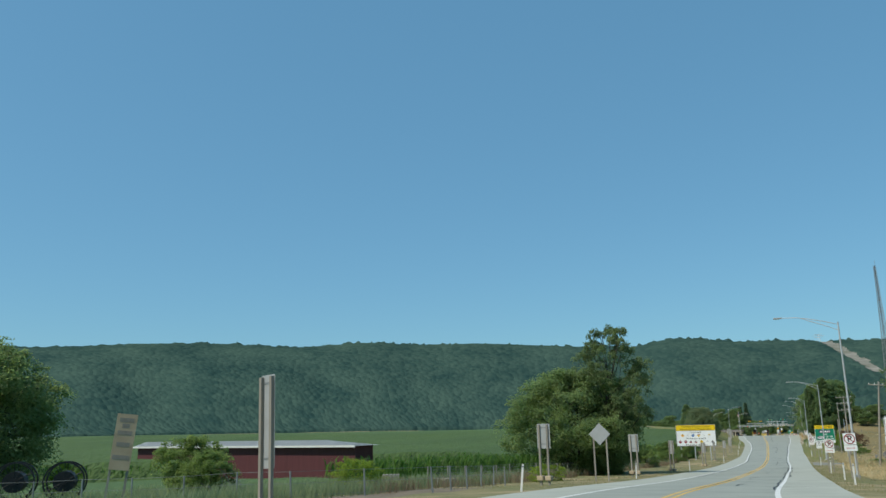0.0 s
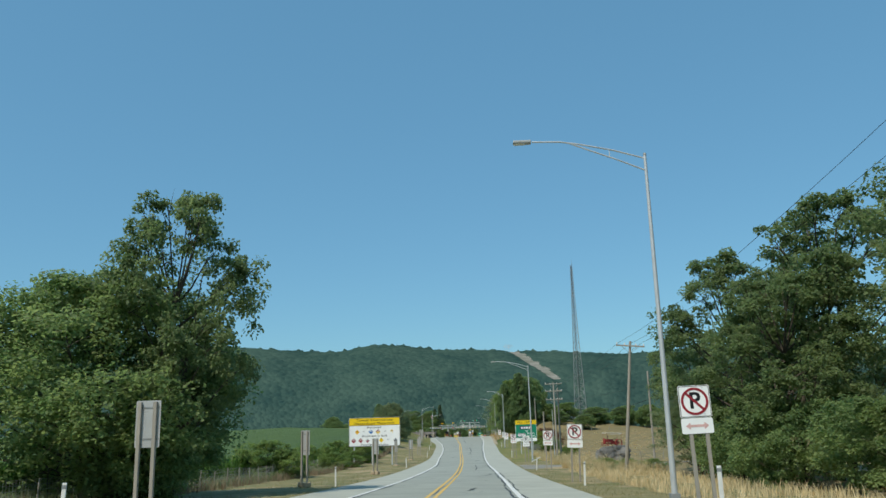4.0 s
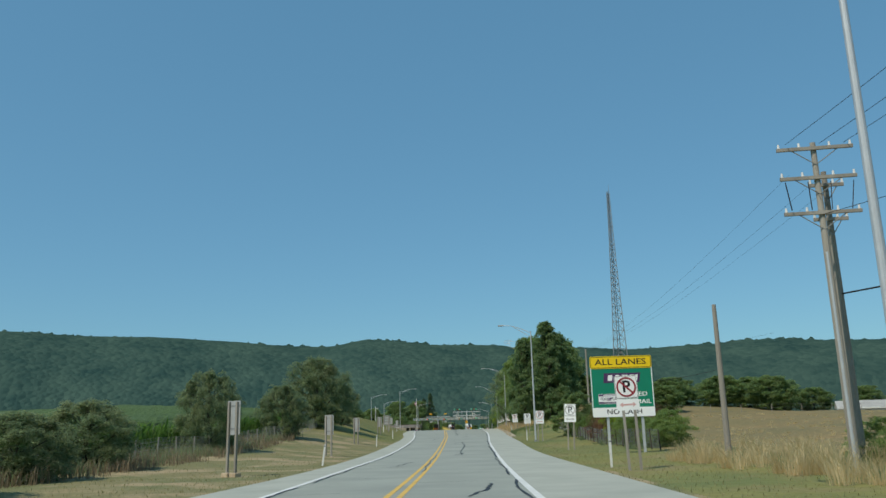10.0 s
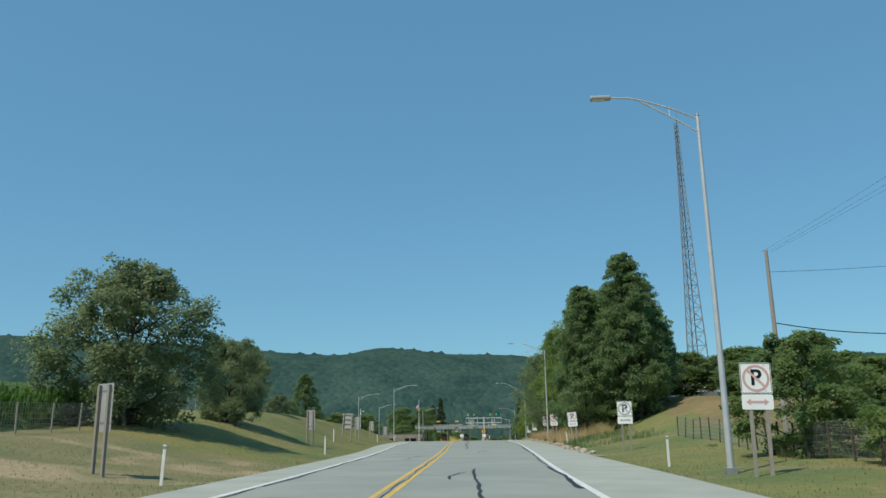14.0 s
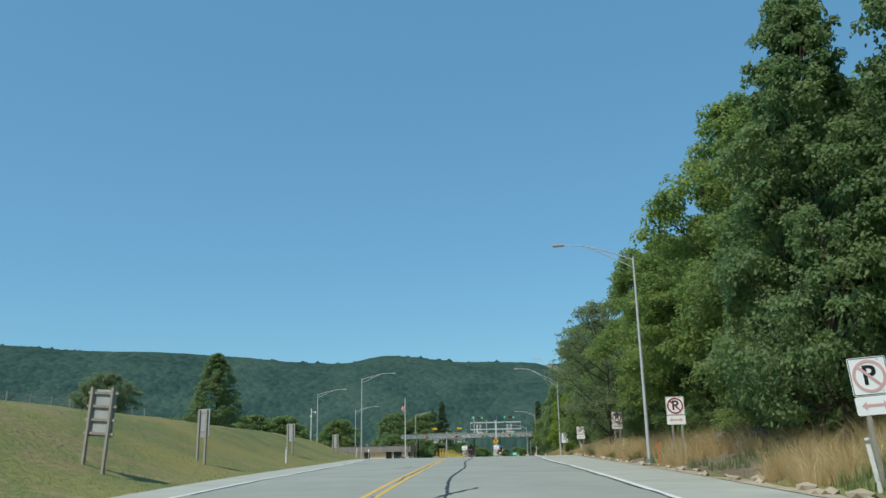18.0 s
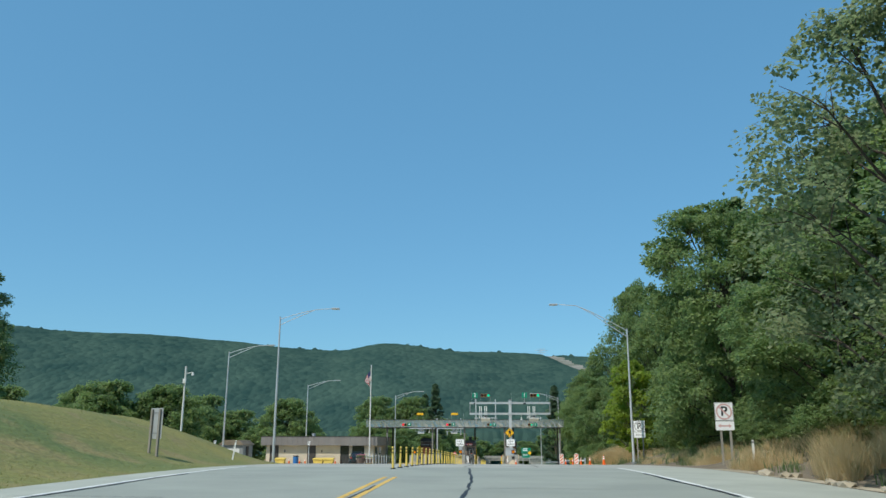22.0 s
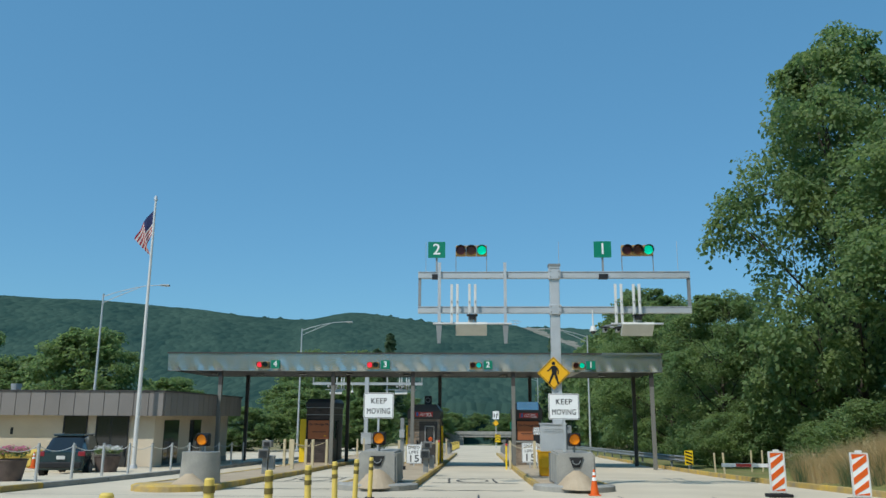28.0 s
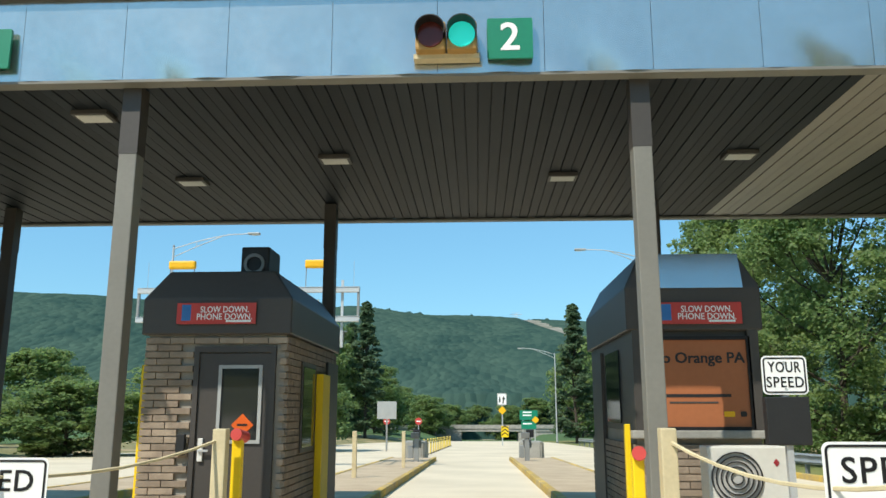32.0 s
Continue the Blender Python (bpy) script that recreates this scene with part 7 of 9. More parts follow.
def barricade():
    ob = thing("barricade_panel", "orange and white striped vertical barricade panel", "barricade", group="striped barricade panels")
    panel = part("panel", bx(0, 0, 0.14, 0.38, 0.04, 1.0, bevel=0.015), M["white"], ob)
    part("rim", frame_ring(0.42, 1.04, 0.03, 0.03, 0.64, -0.03, 0.03), M["dull_white"], panel)
    for k in range(5):   # steep stripes, cut off at the rim
        lo = -0.2 + 0.3 * k
        ends = [(x, max(0.16, min(1.12, z))) for x, z in ((-0.17, lo), (-0.17, lo + 0.16), (0.17, lo + 0.42), (0.17, lo + 0.26))]
        if ends[1][1] - ends[0][1] + ends[2][1] - ends[3][1] > 0.03:
            part("stripe", plate(bmesh.new(), ends, -0.026, -0.021), M["orange"], panel)
    part("base", bx(0, 0, 0, 0.6, 0.42, 0.09, bevel=0.03), M["rubber"], ob)
    part("handle", bx(0, 0, 1.14, 0.16, 0.035, 0.07, bevel=0.012), M["dull_white"], ob)
    return ob


spots(barricade(), [pose(-1.35, 399.4, RZ(399.4), 0, 0, 4), pose(0.05, 397.8, RZ(397.8), 0, 0, -6)])
GX_, GY_ = 1.86, 407.79
arm = thing("gate_arm", "white and red gate arm on a grey post", "barrier", pose(GX_, GY_, gz(GX_, GY_)))
part("post", bx(0, 0, -0.2, 0.2, 0.2, 1.05, bevel=0.015), M["steel"], arm)
part("arm", bx(-1.15, -0.14, 0.52, 2.1, 0.05, 0.13), M["white"], arm)
for x, w_ in ((-1.42, 0.55), (-0.45, 0.2)):
    part("stripe", bx(x, -0.17, 0.53, w_, 0.01, 0.11), M["red_plate"], arm)


def stake():
    ob = thing("stake", "slim pale delineator stake beside the kerb", "marker post", group="pale stakes beside the kerb")
    part("post", bx(0, 0, -0.2, 0.07, 0.05, 1.15, bevel=0.01), M["cream"], ob)
    return ob


spots(stake(), [pose(x, y, gz(x, y), 0, 2 * math.sin(y), 0) for x, y in ((1.13, 413.54), (1.44, 413.29), (4.10, 417.79), (4.63, 417.79), (2.85, 407.29))])
kb = thing("right_kerb", "worn yellow concrete kerb along the plaza edge", "kerb", kind="structure")
y = 398.0
while y < 446:
    x = float(right_edge(y)) - 0.1
    dx = float(right_edge(y + 1) - right_edge(y - 1)) / 2
    k = part("kerb_piece", kerb_y, None, kb)
    k.matrix_basis = pose(x, y, RZ(y) + 0.0, math.degrees(math.atan2(RZ(y + 1) - RZ(y - 1), 2)), 0, -math.degrees(math.atan(dx)))
    y += 2.0
rail = thing("guardrail", "galvanised W-beam guardrail on steel posts", "guardrail")
pts = [(1.15 + 0.006 * (y - 420), y, gz(1.2, y) + 0.55) for y in np.arange(418, 500, 4)]
bm = bmesh.new()
prof = [(0.0, -0.16), (-0.05, -0.1), (0.0, -0.03), (0.0, 0.03), (-0.05, 0.1), (0.0, 0.16)]
rws = [[bm.verts.new((x + dx, y, z + dz)) for dx, dz in prof] for x, y, z in pts]
for a, b in zip(rws, rws[1:]):
    for i in range(5):
        bm.faces.new((a[i], a[i + 1], b[i + 1], b[i]))
bmesh.ops.solidify(bm, geom=bm.faces[:], thickness=0.01)
part("beam", bm, M["steel"], rail)
for x, y, z in pts[::1]:
    part("post", bx(x + 0.1, y, z - 1.1, 0.1, 0.14, 1.25), M["steel_dull"], rail)
chev = thing("hazard_marker", "black and yellow striped hazard marker on a post", "road sign", pose(1.05, 417.6, RZ(417.6) - 0.35))
part("post", bx(0, 0.03, 0, 0.06, 0.05, 1.3), M["steel_dull"], chev)
part("panel", plate(bmesh.new(), rounded(0.4, 0.68, 0.02, cz=1.0), -0.005, 0.0), M["yellow"], chev)
for k in range(4):
    z = 0.72 + 0.16 * k
    part("stripe", plate(bmesh.new(), [(-0.16, z + 0.12), (-0.16, z + 0.04), (0.16, z - 0.06), (0.16, z + 0.02)], -0.01, -0.006), M["black"], chev)

# ---- toll office building ----
office = thing("toll_office", "low tan office building with a deep brown roof fascia", "building", pose(-30.4, 413.0, RZ(412) + 0.1))
OW, OD, OH = 13.6, 10.5, 2.3
part("wall_front", bx(0, 0.12, 0, OW, 0.24, OH), M["stucco"], office)
part("wall_back", bx(0, OD - 0.12, 0, OW, 0.24, OH), M["stucco"], office)
for x in (-OW / 2 + 0.12, OW / 2 - 0.12):
    part("wall_side", bx(x, OD / 2, 0, 0.24, OD - 0.5, OH), M["stucco"], office)
part("fascia_box", bx(0, OD / 2, OH, OW + 1.1, OD + 1.1, 0.98), M["roof_metal"], office)
n = 22
for k in range(n):
    x = -(OW + 1.1) / 2 + (OW + 1.1) * (k + 0.5) / n
    part("seam_panel", bx(x, -0.57, OH - 0.06, (OW + 1.1) / n - 0.03, 0.04, 1.04, bevel=0.008), M["roof_metal"], office)
for k in range(16):
    part("seam_panel", bx((OW + 1.1) / 2 + 0.02, -0.5 + (OD + 1) * (k + 0.5) / 16, OH - 0.06, 0.04, (OD + 1) / 16 - 0.03, 1.04, bevel=0.008), M["roof_metal"], office)
part("coping", bx(0, OD / 2, OH + 0.98, OW + 1.25, OD + 1.25, 0.07), M["bronze"], office)
part("soffit", bx(0, -0.28, OH - 0.06, OW + 1.0, 0.54, 0.05), M["bronze"], office)
for x, w, is_door in ((-5.75, 1.0, 1), (-1.0, 0.95, 1), (3.2, 1.0, 0), (4.9, 1.4, 0)):
    d = part("door" if is_door else "window", bx(x, 0.0, 0.02 if is_door else 0.02, w, 0.06, OH - 0.12), M["bronze"] if is_door else M["glass"], office)
    part("door_frame", frame_ring(w + 0.1, OH - 0.04, 0.01, 0.05, OH / 2 - 0.03, -0.05, -0.03, x), M["dark"], d)
for y, w in ((2.0, 1.8), (5.2, 1.6)):
    part("window", bx(OW / 2 + 0.005, y, 0.05, 0.05, w, OH - 0.3), M["glass"], office)
part("roof_vent", rod(bmesh.new(), (-1.5, 3, OH + 1.0), (-1.5, 3, OH + 1.45), 0.2, 0.26, 14), M["steel"], office)
part("wall_plate", bx(-4.4, -0.01, 1.4, 0.12, 0.02, 0.3), M["dark"], office)
part("wall_plate", bx(0.3, -0.01, 1.4, 0.12, 0.02, 0.3), M["dark"], office)
part("plinth", bx(0, OD / 2, -0.4, OW + 0.05, OD + 0.05, 0.44), M["concrete"], office)

walk_ = thing("office_walk", "pale concrete walkway in front of the office", "pavement", kind="structure")
part("slab", bx(-30.5, 411.6, RZ(411.6) - 0.2, 15.5, 2.4, 0.32, bevel=0.02), M["concrete_road"], walk_)
strip = thing("side_walk", "raised concrete walk with chained posts beside the lane", "pavement", kind="structure")
v, f = [], []
for i, y in enumerate(np.arange(396, 436, 2)):
    z = RZ(y) + 0.14
    v += [(-23.9, y, z - 0.3), (-23.9, y, z), (-21.5, y, z), (-21.5, y, z - 0.3)]
    if i:
        for k in range(3):
            f.append((4 * i - 4 + k, 4 * i - 3 + k, 4 * i + 1 + k, 4 * i + k))
part("slab", sheet("slab", v, f, M["concrete_road"]), None, strip)
y = 397.0
while y < 434:
    k = part("kerb_piece", kerb_c if y > 399 else kerb_y, None, strip)
    k.matrix_basis = pose(-21.42, y, RZ(y) - 0.01, math.degrees(math.atan2(RZ(y + 1) - RZ(y - 1), 2)), 0, 0)
    y += 2.0


def steel_post():
    ob = thing("chain_bollard", "slim galvanised chain post on the walk", "post", group="chain posts along the walk")
    part("post", rod(bmesh.new(), (0, 0, -0.05), (0, 0, 1.05), 0.045, seg=10), M["steel"], ob)
    part("cap", rod(bmesh.new(), (0, 0, 1.05), (0, 0, 1.09), 0.05, 0.02, 10), M["steel_dull"], ob)
    return ob


CP = [(-21.9, y) for y in np.arange(398.5, 422, 2.05)]
spots(steel_post(), [pose(x, y, RZ(y) + 0.14) for x, y in CP])
for (xa, ya), (xb, yb) in zip(CP, CP[1:]):
    p, q = Vector((xa, ya, RZ(ya) + 1.15)), Vector((xb, yb, RZ(yb) + 1.15))
    ch = thing("chain", "slack grey steel chain between two posts", "chain", group="steel chains along the walk")
    part("chain_run", tube(bmesh.new(), [p.lerp(q, k / 8) - Vector((0, 0, 0.16 * (1 - (k / 4 - 1) ** 2))) for k in range(9)], 0.012, 5), M["dull_white"], ch)


def bench():
    ob = thing("salt_box", "yellow plastic salt box with a sloping lid", "box", group="yellow salt boxes")
    bm = bmesh.new()
    plate(bm, [(-0.55, 0.08), (0.55, 0.08), (0.6, 0.55), (-0.6, 0.55)], -0.35, 0.35)
    part("tub", bm, M["bollard"], ob)
    part("lid", bx(0, 0, 0, 1.3, 0.84, 0.12, m=Matrix.Translation((0, 0, 0.55)) @ pose(0, 0, 0, 10, 0, 0), bevel=0.03), M["bollard"], ob)
    for x in (-0.4, 0.4):
        part("foot", bx(x, 0, 0, 0.16, 0.6, 0.1), M["bollard"], ob)
    return ob


spots(bench(), [pose(x, 412.2, RZ(411.6) + 0.12) for x in (-35.1, -30.3, -29.0)])
drum = thing("blue_bin", "blue plastic litter bin with dark lid", "bin", pose(-33.2, 412.3, RZ(411.6) + 0.12))
part("drum", rod(bmesh.new(), (0, 0, 0), (0, 0, 0.85), 0.32, 0.34, 18), M["blue"], drum)
part("lid", rod(bmesh.new(), (0, 0, 0.85), (0, 0, 1.0), 0.36, 0.28, 18), M["dark"], drum)

# ---- parked car ----
car = thing("parked_car", "dark teal compact SUV parked beside the office walk", "car", pose(-24.9, 408.7, RZ(408), 0, 0, 103) @ Matrix.Scale(0.92, 4))
secs = [(-2.2, 0.42, 0.78, 0.78, 1.0), (-2.1, 0.3, 0.86, 0.86, 1.05), (-1.2, 0.24, 0.92, 0.9, 1.02), (0.4, 0.24, 0.92, 0.9, 1.0), (1.6, 0.26, 0.9, 0.86, 0.96), (2.12, 0.34, 0.82, 0.74, 0.82), (2.24, 0.42, 0.7, 0.66, 0.74)]
bm = bmesh.new()
rws = []
for x, z0, w0, w1, z1 in secs:
    rws.append([bm.verts.new((x, y, z)) for y, z in ((-w0 * 0.92, z0), (-w0, z0 + 0.2), (-w1, z1 - 0.08), (-w1 + 0.1, z1), (w1 - 0.1, z1), (w1, z1 - 0.08), (w0, z0 + 0.2), (w0 * 0.92, z0))])
for a, b in zip(rws, rws[1:]):
    for i in range(8):
        bm.faces.new((a[i], a[(i + 1) % 8], b[(i + 1) % 8], b[i]))
bm.faces.new(rws[0])
bm.faces.new(rws[-1][::-1])
bmesh.ops.recalc_face_normals(bm, faces=bm.faces)
bmesh.ops.bevel(bm, geom=bm.edges[:], offset=0.03, segments=2, affect="EDGES")
part("body", bm, M["car_paint"], car)
bm = bmesh.new()
cab_secs = [(-2.1, 0.76, 1.02, 1.03), (-1.35, 0.68, 1.02, 1.56), (-0.6, 0.68, 1.0, 1.66), (0.4, 0.68, 1.0, 1.6), (1.25, 0.78, 0.98, 1.0)]
rws = []
for x, w, z0, z1 in cab_secs:
    rws.append([bm.verts.new((x, y, z)) for y, z in ((-w - 0.1, z0), (-w + 0.06, z1 - 0.05), (-w + 0.2, z1), (w - 0.2, z1), (w - 0.06, z1 - 0.05), (w + 0.1, z0))])
for a, b in zip(rws, rws[1:]):
    for i in range(5):
        bm.faces.new((a[i], a[i + 1], b[i + 1], b[i]))
bmesh.ops.recalc_face_normals(bm, faces=bm.faces)
part("greenhouse", bm, M["glass"], car, "tinted windows and cabin")
bm = bx(-0.45, 0, 1.6, 1.8, 1.16, 0.06, bevel=0.025)
part("roof", bm, M["car_paint"], car)
for y in (-0.62, 0.62):
    part("roof_rail", rod(bmesh.new(), (-1.25, y, 1.67), (0.3, y, 1.66), 0.02, seg=6), M["steel_dull"], car)
    part("tail_light", bx(-2.16, y * 1.22, 0.84, 0.12, 0.26, 0.18, bevel=0.03), M["red"], car)
    part("mirror", bx(0.75, y * 1.62, 1.02, 0.16, 0.2, 0.14, bevel=0.03), M["car_paint"], car)
part("bumper", bx(-2.2, 0, 0.38, 0.16, 1.56, 0.24, bevel=0.05), M["dark"], car)
part("plate_bar", bx(-2.25, 0, 0.72, 0.02, 0.32, 0.14), M["dull_white"], car)
for x in (-1.35, 1.4):
    for s in (-1, 1):
        wh = part("wheel", rod(bmesh.new(), (x, s * 0.72, 0.34), (x, s * 0.94, 0.34), 0.34, 0.34, 22), M["rubber"], car)
        part("rim", rod(bmesh.new(), (x, s * 0.935, 0.34), (x, s * 0.95, 0.34), 0.23, 0.21, 16), M["steel_dull"], wh)

# ---- flag on its pole ----
FX, FY = -23.9, 411.8
pole = thing("flagpole", "tall white flagpole with a limp striped flag", "flagpole", pose(FX, FY, RZ(FY) + 0.1))
part("pole", rod(bmesh.new(), (0, 0, 0), (0, 0, 11.9), 0.1, 0.045, 14), M["dull_white"], pole)
part("finial", rod(bmesh.new(), (0, 0, 11.9), (0, 0, 12.1), 0.09, 0.05, 12), M["steel"], pole)
part("base_collar", rod(bmesh.new(), (0, 0, 0), (0, 0, 0.2), 0.2, 0.14, 14), M["steel"], pole)
nu, nv = 26, 13
v, f, mi = [], [], []
for j in range(nv + 1):
    for i in range(nu + 1):
        u, w = i / nu, j / nv
        drop = u ** 1.1 * 1.35
        out = 0.06 + 0.72 * math.sin(u * 1.4) * (0.55 + 0.45 * w)
        v.append((-out + 0.45 * u * u * (1 - w), 0.16 * math.sin(9 * u + 2.2 * w) * u, 11.4 - 1.15 * (1 - w) - drop * (0.75 + 0.25 * w)))
for j in range(nv):
    for i in range(nu):
        a = j * (nu + 1) + i
        f.append((a, a + 1, a + nu + 2, a + nu + 1))
        mi.append(2 if (i < nu * 0.4 and j >= 6) else (0 if j % 2 == 0 else 1))
me = sheet("flag", v, f, [M["flag_red"], M["flag_white"], M["flag_blue"]], True)
me.polygons.foreach_set("material_index", np.array(mi, dtype=np.int32))
part("flag", me, None, pole)

# ---- flower tubs ----


M["pot"] = material("brown_planter", (0.16, 0.12, 0.10), 0.85, 0.25, 4, 40, 0.3, other=(0.10, 0.075, 0.065))


def flower_tub(mat, label):
    ob = thing("flower_tub", label, "planter", group="flower tubs on the walk")
    part("tub", rounded_off(rod(bmesh.new(), (0, 0, 0), (0, 0, 0.62), 0.4, 0.52, 20)), M["pot"], ob)
    part("rim", ring(bmesh.new(), 0.46, 0.54, 0, 0.03), M["pot"], ob).matrix_basis = pose(0, 0, 0.62, 90, 0, 0)
    r = np.random.default_rng(7)
    cs = [(0.34 * math.cos(a), 0.34 * math.sin(a), 0.78 + 0.1 * r.random()) for a in np.arange(0, 6.2, 0.6)] + [(0, 0, 0.9)]
    part("leaves", crown_mesh("leaves", cs, [0.2] * len(cs), 60, 0.08, L["maple"], r), None, ob)
    part("blossoms", crown_mesh("blossoms", [(x * 1.1, y * 1.1, z + 0.08) for x, y, z in cs], [0.2] * len(cs), 40, 0.06, M[mat], r), None, ob)
    return ob


flower_tub("flower", "round brown tub full of dark pink flowers").matrix_basis = pose(-23.0, 401.0, RZ(401) + 0.14) @ Matrix.Scale(0.95, 4)
flower_tub("flower_white", "round brown tub full of white flowers").matrix_basis = pose(-23.35, 408.1, RZ(408) + 0.14) @ Matrix.Scale(0.92, 4)

# ---- storage shed, camera pole ----
shed = thing("storage_shed", "small grey shed with white roller door and brown roof", "shed", pose(-38.9, 405.0, RZ(405)))
part("wall_shell", bx(0, 1.8, 0, 2.7, 3.6, 2.25), M["steel_dull"], shed)
for k in range(12):
    part("door_slat", bx(-0.1, -0.015, 0.06 + 0.145 * k, 2.1, 0.03, 0.135, bevel=0.01), M["dull_white"], shed)
bm = bmesh.new()
plate(bm, [(-1.55, 2.2), (1.55, 2.2), (0.9, 2.75), (-0.9, 2.75)], -0.2, 3.8)
part("roof", bm, M["dirt"], shed, "rusty brown roof")
part("side_door", bx(1.36, 1.6, 0.05, 0.04, 0.95, 2.0), M["dark"], shed)
pk = text_sign("parking_notice", "small white notice on a post by the parking bays", 0.3, 0.4, (), -29.6, 404.2, RZ(404) + 2.6, foot=RZ(404))
for z in (0.12, 0.2, 0.28):
    part("word_bar", bx(0, -0.008, z, 0.2, 0.003, 0.03), M["dark"], pk)
copy_thing(pk, pose(-39.8, 402, RZ(402) + 2.2))
cp = thing("camera_pole", "white pole with a surveillance camera on an arm", "pole", pose(-33.6, 377.2, gz(-33.6, 377.2)))
part("pole", rod(bmesh.new(), (0, 0, -0.3), (0, 0, 5.6), 0.09, 0.07, 12), M["dull_white"], cp)
part("arm", rod(bmesh.new(), (0, 0, 5.0), (0.6, 0, 5.1), 0.03, seg=8), M["dull_white"], cp)
part("camera", rod(bmesh.new(), (0.62, 0, 4.85), (0.62, 0, 5.1), 0.12, 0.08, 12), M["dull_white"], cp)
part("box", bx(0, -0.12, 4.2, 0.25, 0.16, 0.36), M["dull_white"], cp)

# ---- beyond the plaza ----
bridge = thing("overpass", "pale concrete overpass with solid parapet across the road", "bridge")
part("deck", bx(-8, 640, -9.0, 150, 9, 1.0), M["concrete"], bridge)
part("parapet", bx(-8, 635.4, -8.2, 150, 0.3, 1.0), M["concrete"], bridge)
for x in (-13.6, 2.2):
    part("abutment", bx(x + (-12 if x < -5 else 12), 640, -16, 24, 8.6, 7.2), M["concrete"], bridge)
part("embankment", bx(-75, 646, -18, 100, 20, 8.8), M["grass"], bridge)
part("embankment", bx(62, 646, -18, 90, 20, 8.8), M["grass"], bridge)
ar = thing("keep_right_sign", "white lane arrow sign above a yellow diamond and chevron", "road sign", pose(-6.5, 494.5, RZ(494)) @ Matrix.Scale(1.25, 4))
part("post", bx(0, 0.05, -0.2, 0.09, 0.09, 4.4), M["steel"], ar)
part("panel", plate(bmesh.new(), rounded(0.76, 0.95, 0.04, cz=3.7), -0.01, 0), M["white"], ar)
part("border", frame_ring(0.73, 0.92, 0.03, 0.025, 3.7, -0.016, -0.011), M["black"], ar)
bm = bmesh.new()
plate(bm, [(0.02, 3.36), (0.12, 3.36), (0.18, 3.7), (0.26, 3.7), (0.14, 3.98), (0.0, 3.7), (0.07, 3.7)][::-1], -0.016, -0.011)
plate(bm, [(-0.26, 3.45), (-0.1, 3.45), (-0.14, 3.9), (-0.22, 3.9)][::-1], -0.016, -0.011)
part("arrow", bm, M["black"], ar)
part("diamond", plate(bmesh.new(), [(0, 3.15), (0.34, 2.8), (0, 2.45), (-0.34, 2.8)], -0.01, 0), M["amber"], ar)
part("chevron_panel", plate(bmesh.new(), rounded(0.6, 0.9, 0.03, cx=0.2, cz=1.1), -0.02, -0.01), M["yellow"], ar)
for k in range(3):
    part("stripe", plate(bmesh.new(), [(-0.08, 0.75 + 0.28 * k), (0.2, 0.95 + 0.28 * k), (0.48, 0.75 + 0.28 * k), (0.48, 0.85 + 0.28 * k), (0.2, 1.06 + 0.28 * k), (-0.08, 0.85 + 0.28 * k)], -0.026, -0.021), M["black"], ar)
gs = thing("guide_sign", "small green guide sign with a yellow ramp panel", "road sign", pose(-2.2, 520, RZ(520)))
for x in (-0.8, 0.8):
    part("post", bx(x, 0.05, -0.2, 0.1, 0.1, 4.4), M["steel"], gs)
part("panel", plate(bmesh.new(), rounded(2.4, 1.3, 0.08, cz=3.6), -0.01, 0), M["green"], gs)
part("lower_panel", plate(bmesh.new(), rounded(2.0, 1.0, 0.08, cz=2.3), -0.01, 0), M["green"], gs)
part("diamond", plate(bmesh.new(), [(0.9, 3.5), (1.4, 3.0), (0.9, 2.5), (0.4, 3.0)], -0.03, -0.02), M["amber"], gs)
for z in (3.9, 3.5, 2.4):
    part("word_bar", bx(-0.2, -0.014, z, 1.2, 0.004, 0.18), M["white"], gs)
vms = thing("sign_back", "grey metal sign back beyond the booths", "road sign", pose(-15.6, 470, RZ(470)))
part("post", bx(0, 0.05, -0.2, 0.12, 0.12, 3.4), M["steel_dull"], vms)
part("panel", plate(bmesh.new(), rounded(1.4, 1.25, 0.04, cz=2.9), -0.02, 0), M["alu"], vms)
for x, y in ((-19, 500), (-15.5, 500), (-24, 470)):
    nb = thing("round_sign", "small round red road sign on a thin post", "road sign", pose(x, y, RZ(y)))
    part("post", bx(0, 0.03, -0.1, 0.06, 0.05, 2.6), M["steel"], nb)
    part("disc", rod(bmesh.new(), (0, -0.02, 2.5), (0, 0, 2.5), 0.38, seg=20), M["red_plate"], nb)
    part("bar", bx(0, -0.026, 2.44, 0.5, 0.008, 0.12), M["white"], nb)
spots(divider_post(), [pose(-12.1 + 0.01 * (y - 456), y, RZ(y), random.uniform(-2, 2), random.uniform(-2, 2), 0) for y in np.arange(458, 494, 2.6)])

# ---- utility poles and wires ----


